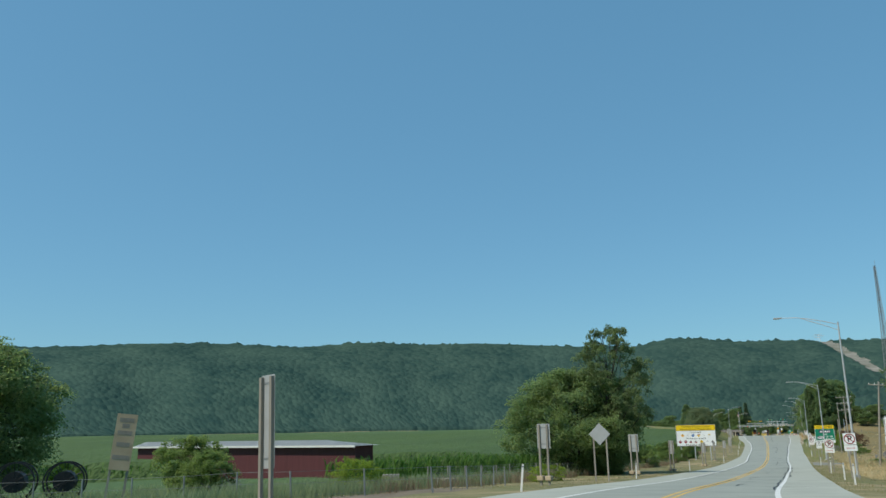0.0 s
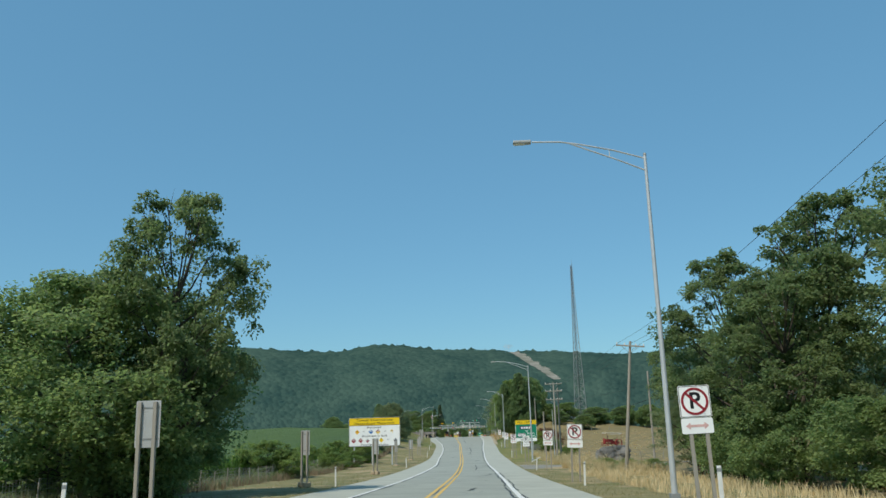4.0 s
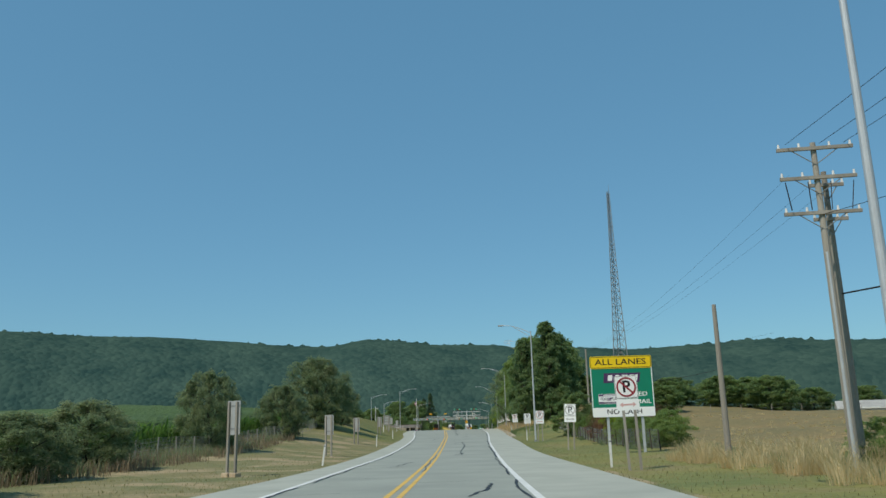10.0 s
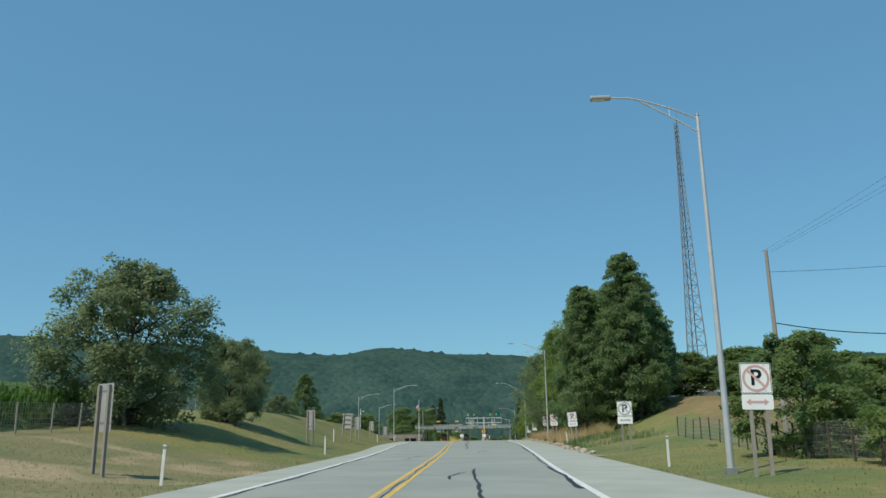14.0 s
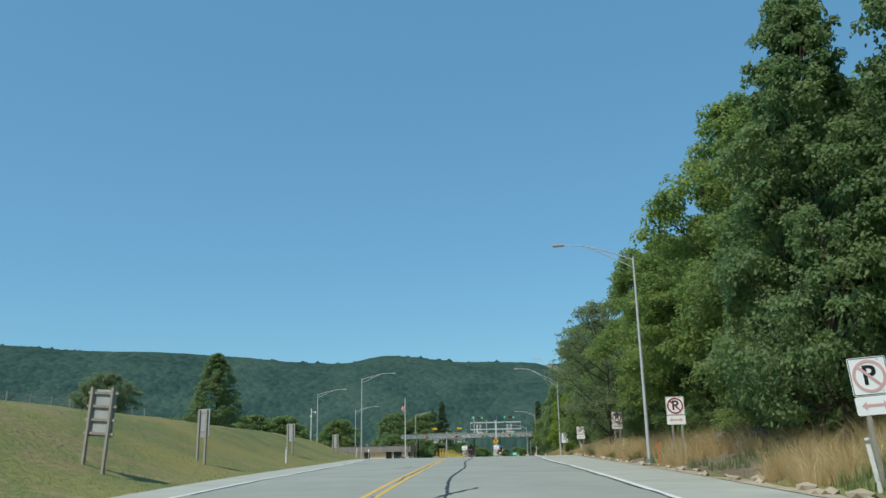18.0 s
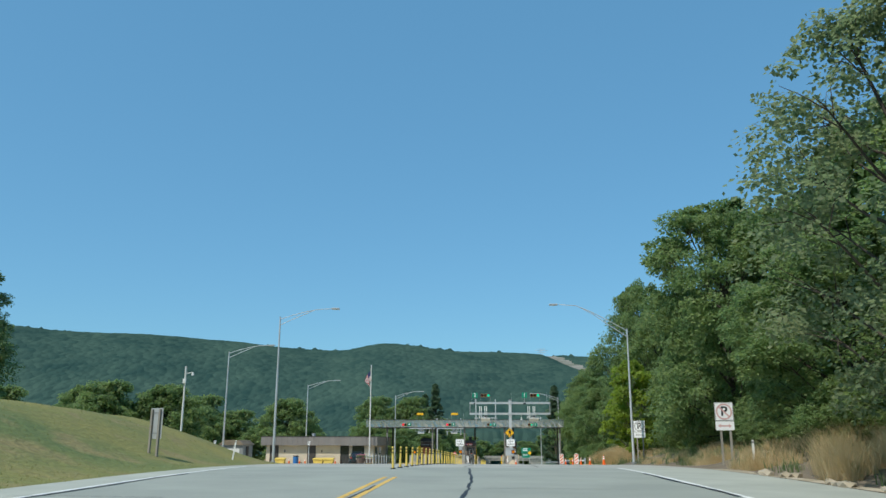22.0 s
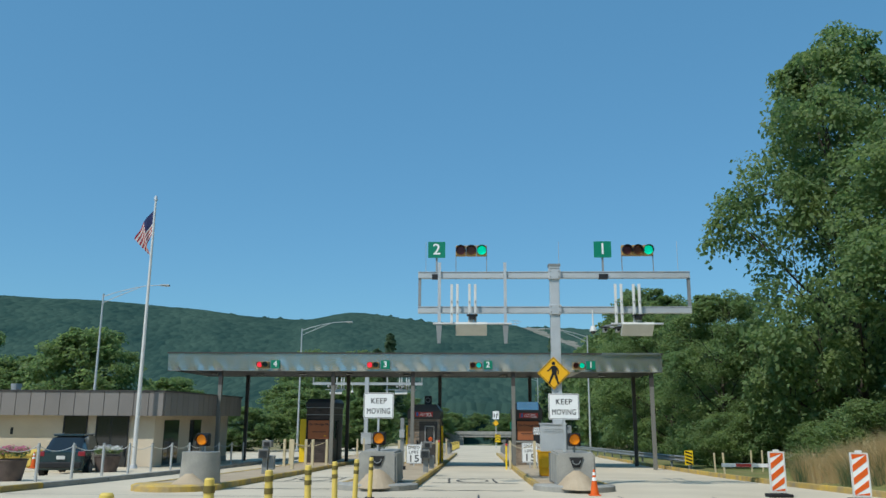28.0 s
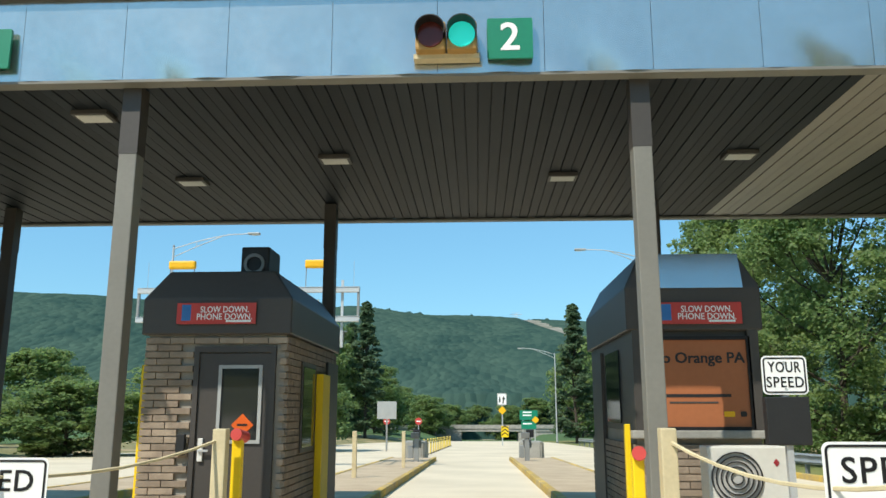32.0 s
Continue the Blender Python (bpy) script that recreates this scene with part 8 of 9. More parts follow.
def utility_pole(h, arms, width=2.3, label="weathered wooden utility pole with a crossarm"):
    ob = thing("utility_pole", label, "utility pole", group="wooden utility poles")
    part("pole", tube(bmesh.new(), [(0, 0, -0.6), (0, 0, h * 0.5), (0, 0, h)], [0.16, 0.13, 0.1], 10), M["wood"], ob)
    for z in arms:
        a = part("crossarm", bx(0, -0.13, z, width, 0.1, 0.12), M["wood"], ob)
        for x in (-width * 0.47, -width * 0.2, width * 0.2, width * 0.47):
            part("insulator", rod(bmesh.new(), (x, -0.13, z + 0.12), (x, -0.13, z + 0.28), 0.05, 0.03, 8), M["dull_white"], a)
        for s in (-1, 1):
            part("brace", rod(bmesh.new(), (s * width * 0.3, -0.13, z), (0, -0.1, z - 0.55), 0.02, seg=5), M["steel_dull"], a)
    return ob


def upole(x, y, top, arms, width=2.3, lean=0.0, **k):
    g = gz(x, y)
    ob = utility_pole(top - g, [a - g for a in arms], width, **k)
    ob.matrix_basis = pose(x, y, g, 0, lean, random.uniform(-8, 8))
    return ob


upole(10.1, 51.5, 9.4, (8.95,), lean=6.0)
upole(10.1, 103.2, 7.2, (6.75,), lean=6.0)
upole(20.1, 140, 6.9, (), label="tall bare wooden pole with one bracket")
upole(10.2, 163.6, 7.0, (6.7, 5.6, 4.3), 2.6, label="wooden pole with three stacked crossarms")
upole(10.9, 164.6, 6.2, (5.6, 4.3), 1.2, label="wooden pole strapped beside a taller one")
upole(9.2, 174, 2.7, (), label="short cut-off wooden pole")
upole(12.7, 246, 7.3, (), label="tall bare wooden pole behind the fence")
slim = thing("slim_mast", "slim pale steel mast beside the utility poles", "pole", pose(9.7, 162.5, gz(9.7, 162.5)))
part("pole", rod(bmesh.new(), (0, 0, -0.3), (0, 0, 7.2), 0.06, 0.04, 8), M["steel"], slim)


def wire(a, b, sag, r=0.011, label="thin overhead wire between poles"):
    p, q = Vector(a), Vector(b)
    ob = thing("overhead_wire", label, "wire", group="overhead wires")
    part("strand", tube(bmesh.new(), [p.lerp(q, k / 16) - Vector((0, 0, sag * (1 - (k / 8 - 1) ** 2))) for k in range(17)], r, 4), M["wire"], ob)


for dx in (-1.0, 0.2, 1.05):
    wire((11.1 + dx, 51.3, 9.2), (11.1 + dx, 103.0, 7.0), 0.7)
    wire((11.1 + dx, 103.0, 7.0), (10.2 + dx, 163.5, 6.95), 0.8)
    wire((11.1 + dx, 51.3, 9.2), (18 + dx, -30, 11.5), 0.9)
    wire((10.2 + dx, 163.5, 5.8), (12.7 + dx * 0.3, 246, 7.2), 1.0, 0.005)
wire((10.2, 163.5, 4.3), (20.1, 140, 5.4), 0.5)
wire((20.1, 140, 5.4), (46, 95, 8.0), 0.8)
wire((10.9, 164.6, 1.6), (20.1, 140, 3.4), 0.6, 0.03, "thick sagging black cable between poles")
wire((20.1, 140, 3.4), (40, 90, 4.0), 0.8, 0.03, "thick sagging black cable between poles")
wire((12.7, 246, 3.0), (36, 262, 5.2), 0.9, 0.03, "thick sagging black cable between poles")
wire((12.7, 246, 6.0), (40, 250, 9.2), 0.6)
for k in range(4):
    wire((10.2 - 1.2 + 0.8 * k, 163.45, 5.5), (10.2 - 1.1 + 0.7 * k, 163.4, 4.45), -0.0, 0.02, "jumper wire hanging between crossarms")

# ---- tractor on a boulder ----
TX, TY = 17.1, 153.0
TZ = gz(TX, TY)
rock = bmesh.new()
bmesh.ops.create_icosphere(rock, subdivisions=4, radius=1.0)
for vtx in rock.verts:
    c = vtx.co
    q = noise.noise(c * 1.3 + Vector((4, 1, 2))) * 0.45 + noise.noise(c * 3.2) * 0.2 + noise.noise(c * 8) * 0.06
    c *= 1 + q
    c.x, c.y, c.z = c.x * 2.15, c.y * 1.7, c.z * 1.5
    if c.z > 1.15:
        c.z = 1.15 + (c.z - 1.15) * 0.25
ob = part("boulder", rock, material("grey_boulder", (0.17, 0.165, 0.15), 0.95, 0.4, 0.9, 9, 0.8, other=(0.07, 0.07, 0.065), bump_size=0.06))
ob.location = (TX + 0.2, TY, TZ + 0.55)
tagged(ob, "large grey boulder with a tractor on top", "boulder")
M["tractor_red"] = material("faded_tractor_red", (0.30, 0.035, 0.03), 0.7, 0.3, 2, 20, 0.2, other=(0.19, 0.03, 0.025))
tr = thing("antique_tractor", "faded red antique tractor with steel wheels on a boulder", "tractor", pose(TX - 0.1, TY, TZ + 1.66, 0, 3, 24) @ Matrix.Scale(0.76, 4))
part("engine_hood", bx(-0.75, 0, 0.75, 1.7, 0.55, 0.6, bevel=0.05), M["tractor_red"], tr)
part("radiator", bx(-1.68, 0, 0.62, 0.18, 0.62, 0.82, bevel=0.04), M["tractor_red"], tr)
part("gear_housing", bx(0.5, 0, 0.5, 1.3, 0.5, 0.55, bevel=0.05), M["tractor_red"], tr)
part("frame", bx(-0.5, 0, 0.42, 2.5, 0.34, 0.2), M["tractor_red"], tr)
part("exhaust", rod(bmesh.new(), (-0.9, 0.1, 1.3), (-0.9, 0.1, 2.0), 0.05, seg=8), M["dark"], tr)
part("seat", bx(1.3, 0, 1.25, 0.42, 0.42, 0.08, bevel=0.03), M["tractor_red"], tr)
part("steering_wheel", ring(bmesh.new(), 0.2, 0.235, -0.02, 0.02, 0.0, 0.0, 18), M["dark"], tr).matrix_basis = pose(0.75, 0, 1.55, 90, 60, 90)
canopy = part("canopy_roof", bx(0.1, 0, 2.42, 3.6, 1.5, 0.05, bevel=0.02), M["dull_white"], tr, "flat white sheet-metal canopy roof")
for k in range(9):
    part("rib", bx(-1.5 + 0.4 * k, 0, 2.47, 0.05, 1.5, 0.03), M["dull_white"], canopy)
part("lower_sheet", bx(0.5, -0.2, 2.2, 2.6, 1.1, 0.04, m=pose(0, 0, 0, 0, -3, 0)), M["dull_white"], canopy)
for x in (-1.5, 1.6):
    for y in (-0.65, 0.65):
        part("canopy_post", rod(bmesh.new(), (x, y, 0.8), (x, y, 2.42), 0.025, seg=6), M["tractor_red"], tr)


def spoke_wheel(parent, x, y, r, wdt, n=12, lugs=True, mat=None):
    mat = mat or M["tractor_red"]
    wobj = part("wheel", ring(bmesh.new(), r * 0.92, r, y - wdt / 2, y + wdt / 2, x, r, 28), mat, parent)
    part("hub", rod(bmesh.new(), (x, y - wdt * 0.6, r), (x, y + wdt * 0.6, r), r * 0.16, seg=12), mat, wobj)
    for k in range(n):
        a = math.tau * k / n
        part("spoke", rod(bmesh.new(), (x, y, r), (x + r * 0.93 * math.cos(a), y, r + r * 0.93 * math.sin(a)), 0.018, seg=5), mat, wobj)


for y in (-0.72, 0.72):
    spoke_wheel(tr, 1.0, y, 0.72, 0.28)
    spoke_wheel(tr, -1.45, y * 0.85, 0.42, 0.14, 8)

# ---- farm buildings ----


def long_shed(name, label, a, b, deep, eave, ridge_, wall_mat, roof_mat, hip=0.0):
    """A long low shed whose front wall runs from a to b (x, y)."""
    a, b = Vector((*a, 0)), Vector((*b, 0))
    d = b - a
    ln = d.length
    z = gz(a.x, a.y)
    ob = thing(name, label, "shed", pose(a.x, a.y, z, 0, 0, math.degrees(math.atan2(d.y, d.x))))
    h = eave - z
    part("front_wall", bx(ln / 2, 0.1, -1.2, ln, 0.2, h + 1.2), M[wall_mat], ob)
    part("back_wall", bx(ln / 2, deep - 0.1, -1.2, ln, 0.2, h + 1.2), M[wall_mat], ob)
    for x in (0.1, ln - 0.1):
        part("end_wall", bx(x, deep / 2, -1.2, 0.2, deep - 0.4, h + 1.2), M[wall_mat], ob)
    bm = bmesh.new()
    r = ridge_ - z
    pts = [(-0.4, -0.5, h - 0.05), (-0.4, deep / 2, r), (-0.4, deep + 0.5, h - 0.05)]
    lo = [bm.verts.new(p) for p in pts]
    hi = [bm.verts.new((ln + 0.4 - (hip if k == 1 else 0.0), p[1], p[2])) for k, p in enumerate(pts)]
    for i in range(2):
        bm.faces.new((lo[i], hi[i], hi[i + 1], lo[i + 1]))
    if hip:
        bm.faces.new((hi[0], hi[2], hi[1]))
    bmesh.ops.solidify(bm, geom=bm.faces[:], thickness=0.14)
    part("roof", bm, M[roof_mat], ob)
    part("eave_trim", bx(ln / 2, -0.5, h - 0.18, ln + 0.8, 0.06, 0.2), M["dull_white"], ob)
    return ob


long_shed("red_barn", "long low red barn with pale metal roof", (-71.5, 65), (-37.6, 58.0), 2.6, 1.28, 1.78, "barn_red", "steel", 5.5)
long_shed("farm_shed", "low white shed at the far pasture edge", (66.5, 293), (75, 290), 6, -1.1, 0.3, "dull_white", "dull_white")
long_shed("farm_house", "distant white farm building among trees", (24, 330), (33, 334), 7, 4.0, 6.0, "dull_white", "steel")

# ---- yard beside the barn ----
M["reel_black"] = material("black_reel", (0.012, 0.013, 0.015), 0.6, 0.2, 3, 20, 0.1)
for x, y in ((-37.4, 21.3), (-35.2, 22.6), (-40.2, 20.4)):
    r_ = thing("cable_reel", "large black spoked cable reel standing in the yard", "reel", pose(x, y, gz(x, y), 0, 0, 40), group="cable reels in the yard")
    for yy in (-0.5, 0.5):
        spoke_wheel(r_, 0, yy, 1.05, 0.08, 12, mat=M["reel_black"])
    part("drum", rod(bmesh.new(), (0, -0.5, 1.05), (0, 0.5, 1.05), 0.55, seg=20), M["reel_black"], r_)
sb = thing("notice_board", "leaning cream notice board with faded dark lettering", "sign", pose(-26.25, 17.2, gz(-26.25, 17.2), 0, 6, 38))
part("board", bx(0, 0, 1.6, 0.85, 0.06, 2.4), M["island"], sb)
for z, w in ((3.65, 0.6), (3.4, 0.3), (3.1, 0.6), (2.6, 0.55), (2.05, 0.7)):
    part("word_bar", bx(0, -0.034, z, w, 0.008, 0.18), M["wood"], sb)
for x in (-0.36, 0.36):
    part("post", bx(x, 0.07, -0.3, 0.09, 0.09, 4.3), M["wood"], sb)
pal = thing("pallet_stack", "stack of grey wooden pallets by the fence", "pallets", pose(-24.2, 39.4, gz(-24.2, 39.4), 0, 0, 25))
for k in range(5):
    for j in range(5):
        part("board", bx(-0.5 + 0.25 * j, 0, 0.17 * k + 0.1, 0.11, 1.1, 0.025), M["wood"], pal)
    for j in (-0.5, 0, 0.5):
        part("bearer", bx(0, j, 0.17 * k, 1.15, 0.09, 0.1), M["wood"], pal)
copy_thing(pal, pose(-20.6, 40.2, gz(-20.6, 40.2), 0, 0, 60) @ Matrix.Diagonal((1, 1, 0.6, 1)))

brush = thing("brush_pile", "heap of bleached dead branches beside the yard bush", "branches", pose(-32.6, 33.0, gz(-32.6, 33.0)))
rb = random.Random(12)
for k in range(36):
    a, ln_, up_ = rb.uniform(0, math.tau), rb.uniform(0.7, 1.9), rb.uniform(0.1, 0.95)
    foot = Vector((rb.uniform(-0.9, 0.9), rb.uniform(-0.7, 0.7), 0.02))
    tip_ = foot + Vector((math.cos(a) * ln_ * (1 - 0.5 * up_), math.sin(a) * ln_ * (1 - 0.5 * up_), ln_ * up_))
    mid_ = foot.lerp(tip_, 0.5) + Vector((rb.uniform(-0.15, 0.15), rb.uniform(-0.15, 0.15), 0.08))
    part("branch", tube(bmesh.new(), [foot, mid_, tip_], [0.03, 0.02, 0.008], 5), M["wood"], brush)

# ---- pylon at the head of the cleared strip ----
xp, yp, zp = (float(q[0]) for q in ridge_point(np.array([2.1]), np.array([0.995])))
pyl = thing("pylon", "distant grey lattice power pylon on the ridge", "pylon", pose(xp, yp, zp - 2))
for sx in (-1, 1):
    for sy in (-1, 1):
        part("leg", rod(bmesh.new(), (5 * sx, 5 * sy, 0), (1.2 * sx, 1.2 * sy, 22), 0.35, 0.25, 4), M["steel"], pyl)
for z_, w_ in ((16, 9.0), (20, 13.0), (23, 8.0)):
    part("cross_arm", rod(bmesh.new(), (-w_, 0, z_), (w_, 0, z_), 0.4, seg=4), M["steel"], pyl)
for k in range(4):
    a_, b_ = 5 - 0.95 * k, 5 - 0.95 * (k + 1)
    part("brace", rod(bmesh.new(), (-a_, -a_, 5.5 * k), (b_, -b_, 5.5 * (k + 1)), 0.2, seg=4), M["steel"], pyl)

# ---- rock outcrop in the cut bank ----
M["outcrop"] = material("grey_outcrop_rock", (0.17, 0.165, 0.15), 0.95, 0.4, 1.6, 14, 0.9, other=(0.07, 0.07, 0.062), bump_size=0.05)


def outcrop(x, y, z, w, d, h, turn, seed):
    """A jagged block of rock half buried in the bank."""
    bm = bmesh.new()
    bmesh.ops.create_icosphere(bm, subdivisions=3, radius=1.0)
    off = Vector((seed * 3.1, seed * 1.7, 0))
    for vtx in bm.verts:
        c = vtx.co
        step = round((c.z + noise.noise(c * 1.4 + off) * 0.4) * 3) / 3
        c *= 1 + 0.3 * noise.noise(c * 2.0 + off) + 0.16 * noise.noise(c * 5.0 + off)
        c.z = c.z * 0.55 + step * 0.45
        c.x, c.y, c.z = c.x * w, c.y * d, c.z * h
    ob = part("rock_outcrop", bm, M["outcrop"])
    ob.matrix_basis = pose(x, y, z, 0, 0, turn)
    return tagged(ob, "jagged dark grey rock outcrop in the roadside bank", "rock", "rocks in the bank")


for k, (x, y, w, d, h) in enumerate(((6.4, 296.5, 0.9, 1.2, 0.8), (7.3, 298.5, 1.0, 1.3, 1.0), (6.6, 300.2, 0.7, 1.1, 0.7), (7.9, 294.5, 0.9, 1.1, 0.8), (7.2, 303, 0.9, 1.4, 0.8), (6.0, 304.5, 0.6, 0.8, 0.5))):
    outcrop(x, y, gz(x, y) + 0.1, w, d, h, 40 * k, k + 1)

# ---- fences ----


def fence(name, label, path, step=3.0, h=1.25, wires=6, mesh=True, post="wood"):
    """Posts along a path with wires strung between."""
    ob = thing(name, label, "fence")
    pts = []
    for (xa, ya), (xb, yb) in zip(path, path[1:]):
        n_ = max(1, int(math.hypot(xb - xa, yb - ya) / step))
        pts += [(xa + (xb - xa) * k / n_, ya + (yb - ya) * k / n_) for k in range(n_)]
    pts.append(path[-1])
    pos = [Vector((x, y, gz(x, y))) for x, y in pts]
    pm = bpy.data.meshes.new("post")
    bm = rod(bmesh.new(), (0, 0, -0.3), (0, 0, h), 0.045, 0.04, 6)
    bm.to_mesh(pm)
    bm.free()
    pm.materials.append(M[post])
    for p in pos:
        q = part("post", pm, None, ob)
        q.matrix_basis = Matrix.Translation(p) @ pose(0, 0, 0, random.uniform(-4, 4), random.uniform(-4, 4), 0)
    for k in range(wires):
        bm = tube(bmesh.new(), [p + Vector((0, 0, 0.12 + (h - 0.15) * k / max(1, wires - 1))) for p in pos], 0.008, 3)
        part("fence_wire", bm, M["steel_dull"], ob)
    if mesh:
        bm = bmesh.new()
        v, f = [], []
        for p, q in zip(pos, pos[1:]):
            for k in range(14):
                a = p.lerp(q, k / 14)
                n_ = len(v)
                v += [(a.x - 0.004, a.y, a.z + 0.05), (a.x + 0.004, a.y, a.z + 0.05), (a.x + 0.004, a.y, a.z + h - 0.05), (a.x - 0.004, a.y, a.z + h - 0.05)]
                f.append((n_, n_ + 1, n_ + 2, n_ + 3))
        bm.free()
        w_ = part("mesh_wire", sheet("mesh_wire", v, f, M["steel_dull"]), None, ob)
        w_["kind"] = "stuff"
    return ob


fence("field_fence", "old wire fence with grey timber posts along the corn", [(float(left_edge(y)) - 11.5 - 1.5 * math.sin(y * 0.05), y) for y in range(42, 250, 12)])
fence("field_fence", "old wire fence on the crest of the grass bank", [(float(left_edge(y)) - 19, y) for y in range(250, 345, 12)])
fence("yard_fence", "plain wire yard fence with dull steel posts", [(-48, 16), (-33, 18.8), (-20, 21.5), (-15.5, 27), (-17, 42)], 2.6, 1.2, 3, False, "steel_dull")
fence("pasture_fence", "weathered wire fence at the edge of the pasture", [(9.6, 190), (8.8, 205), (8.6, 214), (8.6, 232), (9.6, 246), (9.4, 258)], 1.9, 1.3, 6, True, "bark")
fence("pasture_fence", "thin wire fence across the far pasture", [(14, 262), (60, 270), (120, 262)], 5, 1.2, 3, False)
fence("paddock_fence", "short leaning wire fence beside the asphalt drive", [(12, 132.5), (13, 141), (22, 143.5)], 2.4, 1.2, 4)

# ---- corn ----


def corn_rows():
    r = np.random.default_rng(5)
    n = 60000
    y = 36 + 212 * r.random(n) ** 0.9
    dl = 14.5 + 46 * r.random(n) ** 1.8
    row = 0.76
    x = left_edge(y) - np.round(dl / row) * row - 1.5 * np.sin(y * 0.05)
    keep = ~((x > -66) & (x < -28) & (y < 80) & (y < 120 + x * 1.0))
    x, y = x[keep], y[keep]
    n = len(x)
    z = ground_z(x, y)
    h = 1.7 + 0.6 * r.random(n)
    a = r.random(n) * math.tau
    lean = 0.25 + 0.5 * r.random(n)
    w = 0.05 + 0.03 * r.random(n)
    base = np.c_[x, y, z + h * (0.15 + 0.5 * r.random(n))]
    d = np.c_[np.cos(a), np.sin(a), 0 * a]
    s = np.c_[-np.sin(a), np.cos(a), 0 * a] * w[:, None]
    mid = base + d * (0.28 * lean)[:, None] + np.c_[0 * x, 0 * x, 0.55 + 0 * x]
    tip = base + d * (0.75 * lean)[:, None] + np.c_[0 * x, 0 * x, 0.45 + 0.5 * r.random(n)]
    v = np.stack([base - s * 0.5, base + s * 0.5, mid + s, tip, mid - s], axis=1).reshape(-1, 3)
    k = np.arange(n)[:, None] * 5
    f = (k + np.array([[0, 1, 2, 4]])).tolist() + (k + np.array([[4, 2, 3]])).tolist()
    return sheet("corn_rows", v.tolist(), f, L["corn"])


tagged(part("corn_plants", corn_rows(), None), "dense rows of green corn plants at the field edge", "corn", kind="stuff")
M["corn_top"] = material("corn_canopy", (0.070, 0.120, 0.031), 0.9, 0.35, 0.05, 2.2, 0.9, other=(0.052, 0.096, 0.026), bump_size=0.5, streak=(1, 0.35, 1))


def corn_height(x, y):
    dl = left_edge(y) - 1.5 * np.sin(y * 0.05) - x
    inside = smooth(14.5, 16.5, dl) * (y > 40) * (y < 249)
    yard = smooth(-2, 3, y - (122 + x * 1.0)) + (x < -70)
    inside = inside * np.clip(yard, 0, 1)
    return ground_z(x, y) - 0.4 + inside * (2.25 + 0.35 * vnoise(x / 1.3, y / 0.9, 61) + 0.5 * (vnoise(x / 25, y / 25, 62) - 0.5))


cx_ = spread([-620, -200, -90, -24], [14, 4, 1.1])
cy_ = spread([30, 252], [1.1])
tagged(part("corn_field", grid_mesh("corn_field", cx_, cy_, corn_height, [M["corn_top"]]), None), "wide field of tall green corn", "corn field", kind="stuff")

# ---- grass ----


def blades(name, n, spot, height, width, mat, label, seed, bend=0.45):
    r = np.random.default_rng(seed)
    x, y, *more = spot(r, n)
    z = ground_z(x, y) - 0.06
    h = height * (0.45 + 0.75 * r.random(len(x)))
    a = r.random(len(x)) * math.tau
    if more:
        a, h = more[0], h * more[1]
    s = np.c_[-np.sin(a), np.cos(a), 0 * a] * (width * (0.6 + 0.8 * r.random(len(x))))[:, None]
    d = np.c_[np.cos(a), np.sin(a), 0 * a]
    b = np.c_[x, y, z]
    m_ = b + d * (h * bend * 0.3)[:, None] + np.c_[0 * x, 0 * x, h * 0.6]
    t = b + d * (h * bend)[:, None] + np.c_[0 * x, 0 * x, h]
    v = np.stack([b - s, b + s, m_ + s * 0.7, m_ - s * 0.7, t], axis=1).reshape(-1, 3)
    k = np.arange(len(x))[:, None] * 5
    f = (k + np.array([[0, 1, 2, 3]])).tolist() + (k + np.array([[3, 2, 4]])).tolist()
    return tagged(part(name, sheet(name, v.tolist(), f, mat), None), label, "grass", kind="stuff")


def off_drive(x, y):
    """True away from the farm drive on the near side."""
    dr = x - right_edge(y)
    return (dr < 0) | (np.abs(y - 128 - 0.2 * dr) > 3.4 + np.clip(5 - dr, 0, 5))


def band(edge, side, y0, y1, d0, d1, clump=0.0, seed=0):
    def spot(r, n):
        y = y0 + (y1 - y0) * r.random(n)
        d = d0 + (d1 - d0) * r.random(n) ** 1.3
        x = edge(y) + side * d
        keep = (vnoise(x / 1.6, y / 1.6, 71 + seed) > clump) & off_drive(x, y)
        return x[keep], y[keep]
    return spot


def tufts(edge, side, y0, y1, d0, d1, each=90, clump=0.5, seed=0):
    """Bunches of blades that fan outwards and bow to the road."""
    def spot(r, n):
        k = n // each
        y = y0 + (y1 - y0) * r.random(k)
        x = edge(y) + side * (d0 + (d1 - d0) * r.random(k) ** 1.2)
        keep = (vnoise(x / 3.2, y / 3.2, 71 + seed) > clump) & off_drive(x, y)
        x, y = x[keep], y[keep]
        tall = np.repeat(0.45 + 0.75 * r.random(len(x)), each)
        x, y = np.repeat(x, each), np.repeat(y, each)
        ang, rad = r.random(len(x)) * math.tau, 0.34 * r.random(len(x)) ** 0.7
        dx, dy = np.cos(ang) * rad, np.sin(ang) * rad
        return x + dx, y + dy, np.arctan2(dy - 0.1 + 0.12 * r.normal(size=len(x)), dx - 0.14 * side + 0.12 * r.normal(size=len(x))), tall
    return spot


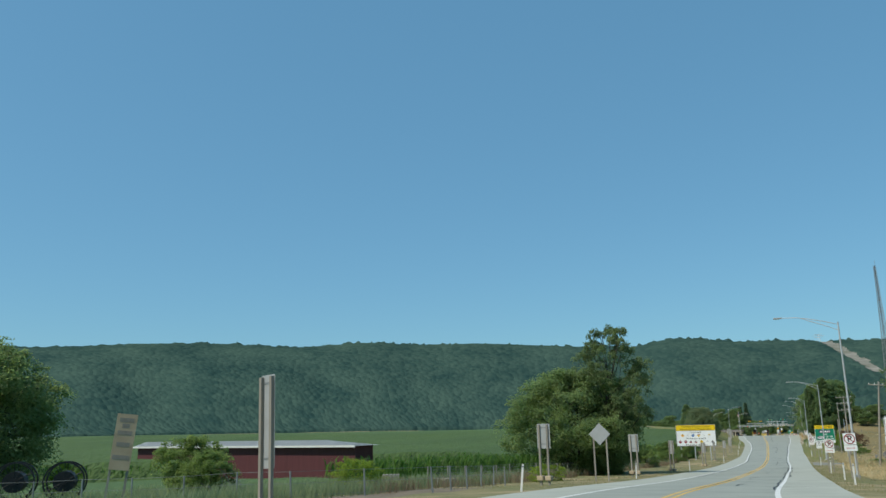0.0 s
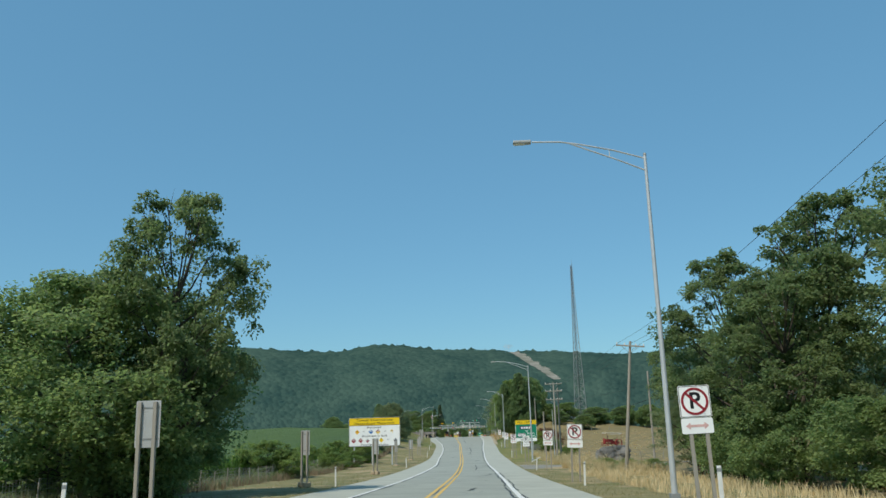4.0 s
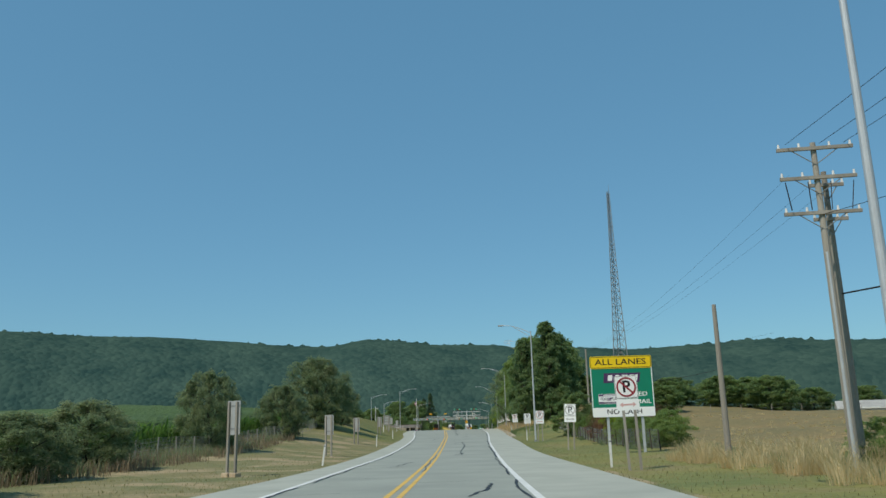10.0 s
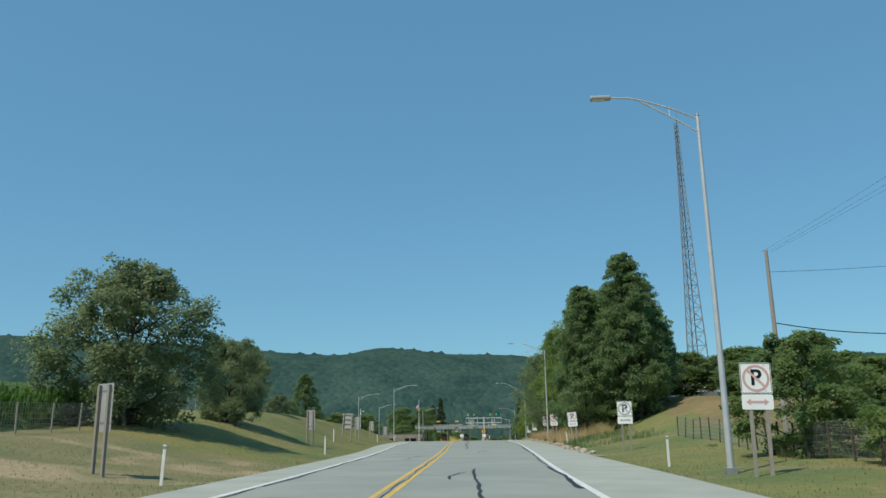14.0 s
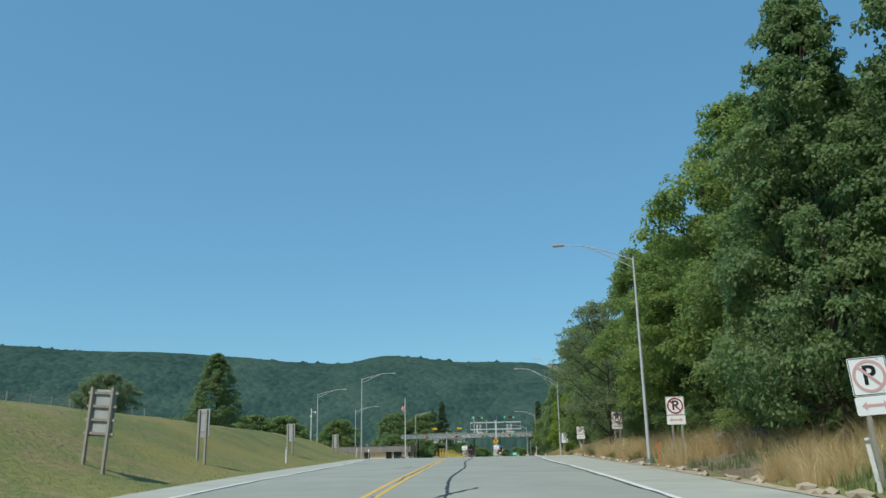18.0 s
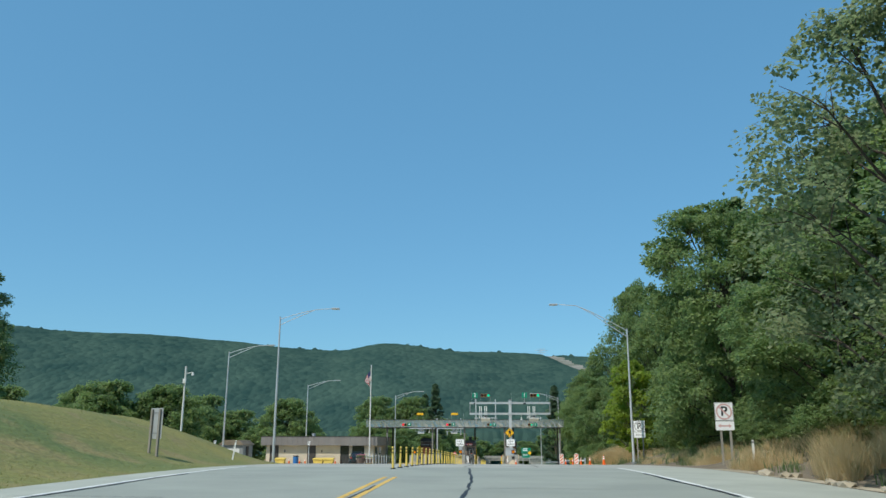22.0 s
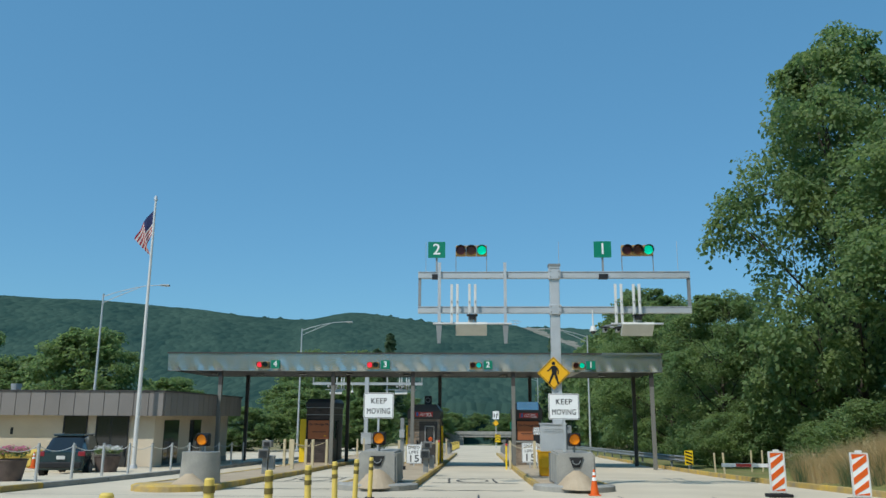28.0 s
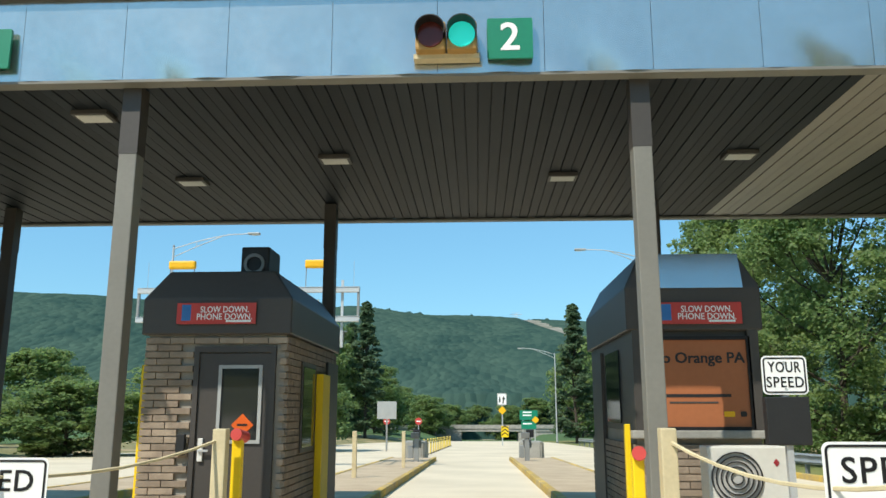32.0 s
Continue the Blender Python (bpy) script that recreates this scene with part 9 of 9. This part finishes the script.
blades("verge_grass", 26000, band(right_edge, 1, 30, 300, 0.05, 7), 0.085, 0.011, L["blade"], "short mown verge grass with dry tips", 1)
blades("verge_grass", 26000, band(left_edge, -1, 30, 340, 0.05, 9), 0.095, 0.011, L["blade"], "short mown verge grass with dry tips", 2)
blades("dry_grass", 60000, tufts(right_edge, 1, 397.5, 408, 1.5, 6.5, 100, 0.25, 9), 1.05, 0.007, L["straw"], "tall dry grass on the mound beside the plaza", 23, 0.55)
blades("dry_grass", 32000, tufts(right_edge, 1, 348, 397, 0.9, 5.5, 90, 0.55, 11), 0.65, 0.007, L["straw"], "low dry grass on the bank before the plaza", 33, 0.6)
blades("dry_grass", 85000, tufts(right_edge, 1, 281, 348, 0.9, 6.0, 100, 0.42, 1), 1.1, 0.0065, L["straw"], "tall dry straw-coloured grass on the bank", 3, 0.7)
blades("dry_grass", 34000, tufts(lambda y: 0 * y + 12, 1, 136, 262, 0, 55, 40, 0.3, 12), 0.3, 0.012, L["straw"], "short dry pasture grass in tufts", 34, 0.6)
blades("dry_grass", 30000, tufts(right_edge, 1, 100, 178, 4.5, 11, 60, 0.3, 2), 1.0, 0.009, L["straw"], "tall dry weeds beside the pasture", 4, 0.6)
blades("weeds", 20000, tufts(right_edge, 1, 100, 246, 6.0, 11, 60, 0.4, 5), 0.5, 0.010, L["olive"], "tall green weeds among the dry grass", 14, 0.6)
blades("weeds", 15000, band(right_edge, 1, 28, 110, 3.5, 10, 0.45, 3), 0.55, 0.012, L["straw"], "tall dry weeds under the locust trees", 5)
blades("weeds", 26000, band(left_edge, -1, 10, 215, 9.5, 15, 0.35, 24), 0.8, 0.013, L["olive"], "tall green weeds along the field fence", 26)
blades("weeds", 9000, band(left_edge, -1, 16, 48, 9, 30, 0.3, 25), 0.75, 0.014, L["olive"], "rank green weeds in the yard", 27)
blades("weeds", 26000, band(left_edge, -1, 28, 215, 8.5, 14, 0.35, 4), 0.7, 0.012, L["dead"], "rank brown weeds along the field fence", 6)
blades("weeds", 10000, tufts(right_edge, 1, 397.5, 409, 1.2, 7, 60, 0.35, 13), 0.75, 0.012, L["olive"], "green weeds among the dry grass of the mound", 35, 0.5)
blades("weeds", 22000, band(right_edge, 1, 262, 400, 1.0, 7.5, 0.52, 9), 0.5, 0.016, L["locust"], "green weeds among the dry grass", 8)
blades("bank_grass", 16000, band(left_edge, -1, 240, 372, 0.5, 26), 0.09, 0.010, L["bank_blade"], "rough grass on the sloping bank", 7)

# ---- sealed cracks and patches in the road ----


def crack(points, w):
    v, f = [], []
    for i, (x, y) in enumerate(points):
        a = points[min(i + 1, len(points) - 1)]
        b = points[max(i - 1, 0)]
        d = Vector((a[0] - b[0], a[1] - b[1])).normalized()
        nx, ny = -d.y * w * random.uniform(0.6, 1.3), d.x * w * random.uniform(0.6, 1.3)
        z = RZ(y) + 0.009
        v += [(x - nx, y - ny, z), (x + nx, y + ny, z)]
        if i:
            f.append((2 * i - 2, 2 * i - 1, 2 * i + 1, 2 * i))
    return v, f


def seal(points, w, label="dark tar-sealed crack in the asphalt"):
    v, f = crack(points, w)
    tagged(part("crack_seal", sheet("crack_seal", v, f, M["tar"]), None), label, "road marking", kind="structure")


def wander(x, y, n, dx, dy, jx, jy):
    """A ragged line of n steps from x, y."""
    pts = []
    for j in range(n):
        pts.append((x, y))
        x += dx + rc.uniform(-jx, jx)
        y += dy + rc.uniform(-jy, jy)
    return pts


rc = random.Random(12)
y = 28.0
while y < 346:                          # thin cracks across the lanes
    lo_, hi_ = float(left_white(y)), float(right_white(y))
    mid_ = float(yellow_x(y))
    a_, b_ = rc.choice(((mid_, hi_), (mid_, hi_), (lo_, mid_), (lo_ - 1.5, mid_ - 1), (hi_ - 1, float(right_edge(y)) - 0.6)))
    st = rc.uniform(0, 0.35) * (b_ - a_)
    seal(wander(a_ + st, y, max(4, int((b_ - a_ - st) * rc.uniform(0.5, 1.0) / 0.28)), 0.28, 0.0, 0.04, 0.07), rc.uniform(0.012, 0.028))
    y += rc.uniform(2.6, 7.5)
for k in range(15):                     # short ragged cracks along the wheel tracks
    y = 40 + 20 * k + rc.uniform(-6, 6)
    x = float(yellow_x(y)) + rc.choice((1.0, 1.4, 1.9, 2.6, -1.6))
    seal(wander(x, y, rc.randint(8, 17), 0.05, 0.42, 0.13, 0.1), rc.uniform(0.035, 0.07))
for x_off, ya_, yb_ in ((1.75, 268, 350), (1.9, 196, 232), (1.6, 120, 138)):
    pts = [(float(yellow_x(y)) + x_off + 0.012 * (y - ya_) + 0.14 * math.sin(y * 0.21) + rc.uniform(-0.04, 0.04), y) for y in np.arange(ya_, yb_, 0.7)]
    seal(pts, 0.05, "long dark tar-sealed crack along the lane")
for edge_, off, w_, y0_, y1_ in ((right_white, -0.22, 0.075, 30, 150), (right_white, -0.2, 0.075, 150, 345), (right_white, 0.2, 0.05, 60, 110), (left_white, 0.2, 0.055, 60, 345), (yellow_x, 0.0, 0.03, 30, 336)):
    pts = [(float(edge_(y)) + off + 0.05 * math.sin(y * 0.7) + 0.05 * math.sin(y * 0.23) + rc.uniform(-0.03, 0.03), y) for y in np.arange(y0_, y1_, 0.8)]
    i_ = 0
    while i_ < len(pts) - 6:
        n_ = rc.randint(12, 40)
        seal(pts[i_:i_ + n_], w_ * rc.uniform(0.5, 1.1), "dark tar-sealed joint beside the road line")
        i_ += n_ + rc.randint(0, 30 if edge_ is yellow_x else 6)
for k in range(9):
    y = 356 + 5.2 * k
    xa, xb = max(-21, float(left_edge(y))) , float(right_edge(y)) - 0.3
    v, f = crack([(xa + (xb - xa) * j / 20, y) for j in range(21)], 0.02)
    tagged(part("paving_joint", sheet("paving_joint", v, f, M["tar"]), None), "dark joint between concrete paving slabs", "road marking", kind="structure")
for xj in (-9.2, -5.6, -3.2):
    v, f = crack([(xj, y) for y in np.arange(353, 400, 1.0)], 0.02)
    tagged(part("paving_joint", sheet("paving_joint", v, f, M["tar"]), None), "dark joint between concrete paving slabs", "road marking", kind="structure")

for lane_x in (-9.3, -14.9):           # sensor loops cut into each lane
    for y in (400.9, 405.2, 408.4):
        seal(wander(lane_x - 1.45, y, 12, 0.26, 0.0, 0.02, 0.05), 0.05, "dark sealed sensor loop cut across the lane")
    for x_ in (-0.9, 0.7):
        seal(wander(lane_x + x_, 405.2, 9, 0.0, 0.4, 0.04, 0.03), 0.04, "dark sealed sensor loop cut along the lane")
    seal([(lane_x - 0.1 + 0.55 * math.cos(k * 0.4), 406.8 + 1.1 * math.sin(k * 0.4)) for k in range(17)], 0.05, "dark round sealed sensor loop in the lane")
# ---- shoulder kerb stones on the cut side ----
M["sandy"] = material("sandy_gravel", (0.46, 0.40, 0.30), 0.95, 0.3, 0.9, 30, 0.6, other=(0.30, 0.25, 0.17), bump_size=0.03)
ribbon("verge_gravel", lambda y: right_edge(y) - 0.04, lambda y: right_edge(y) + 0.45 + 0.4 * math.sin(y * 0.7) * math.sin(y * 0.23 + 1), 246, 350, 0.02, M["sandy"], "sandy gravel strip at the foot of the bank", "gravel", 0.7, 3)
stones = thing("kerb_stones", "row of pale broken kerb stones at the foot of the bank", "stones", kind="structure")
for k in range(70):
    y = 252 + k * 1.35 + rc.uniform(-1.2, 1.2)
    s = rc.uniform(0.08, 0.2) if rc.random() < 0.85 else rc.uniform(0.2, 0.34)
    bm = bmesh.new()
    bmesh.ops.create_icosphere(bm, subdivisions=1, radius=s)
    for vtx in bm.verts:
        vtx.co = Vector((vtx.co.x * rc.uniform(0.8, 1.2), vtx.co.y * rc.uniform(1.0, 1.8), vtx.co.z * rc.uniform(0.4, 0.7)))
    part("stone", bm, M["sandy"], stones).location = (float(right_edge(y)) + rc.uniform(0.05, 0.75), y, RZ(y) + 0.05)
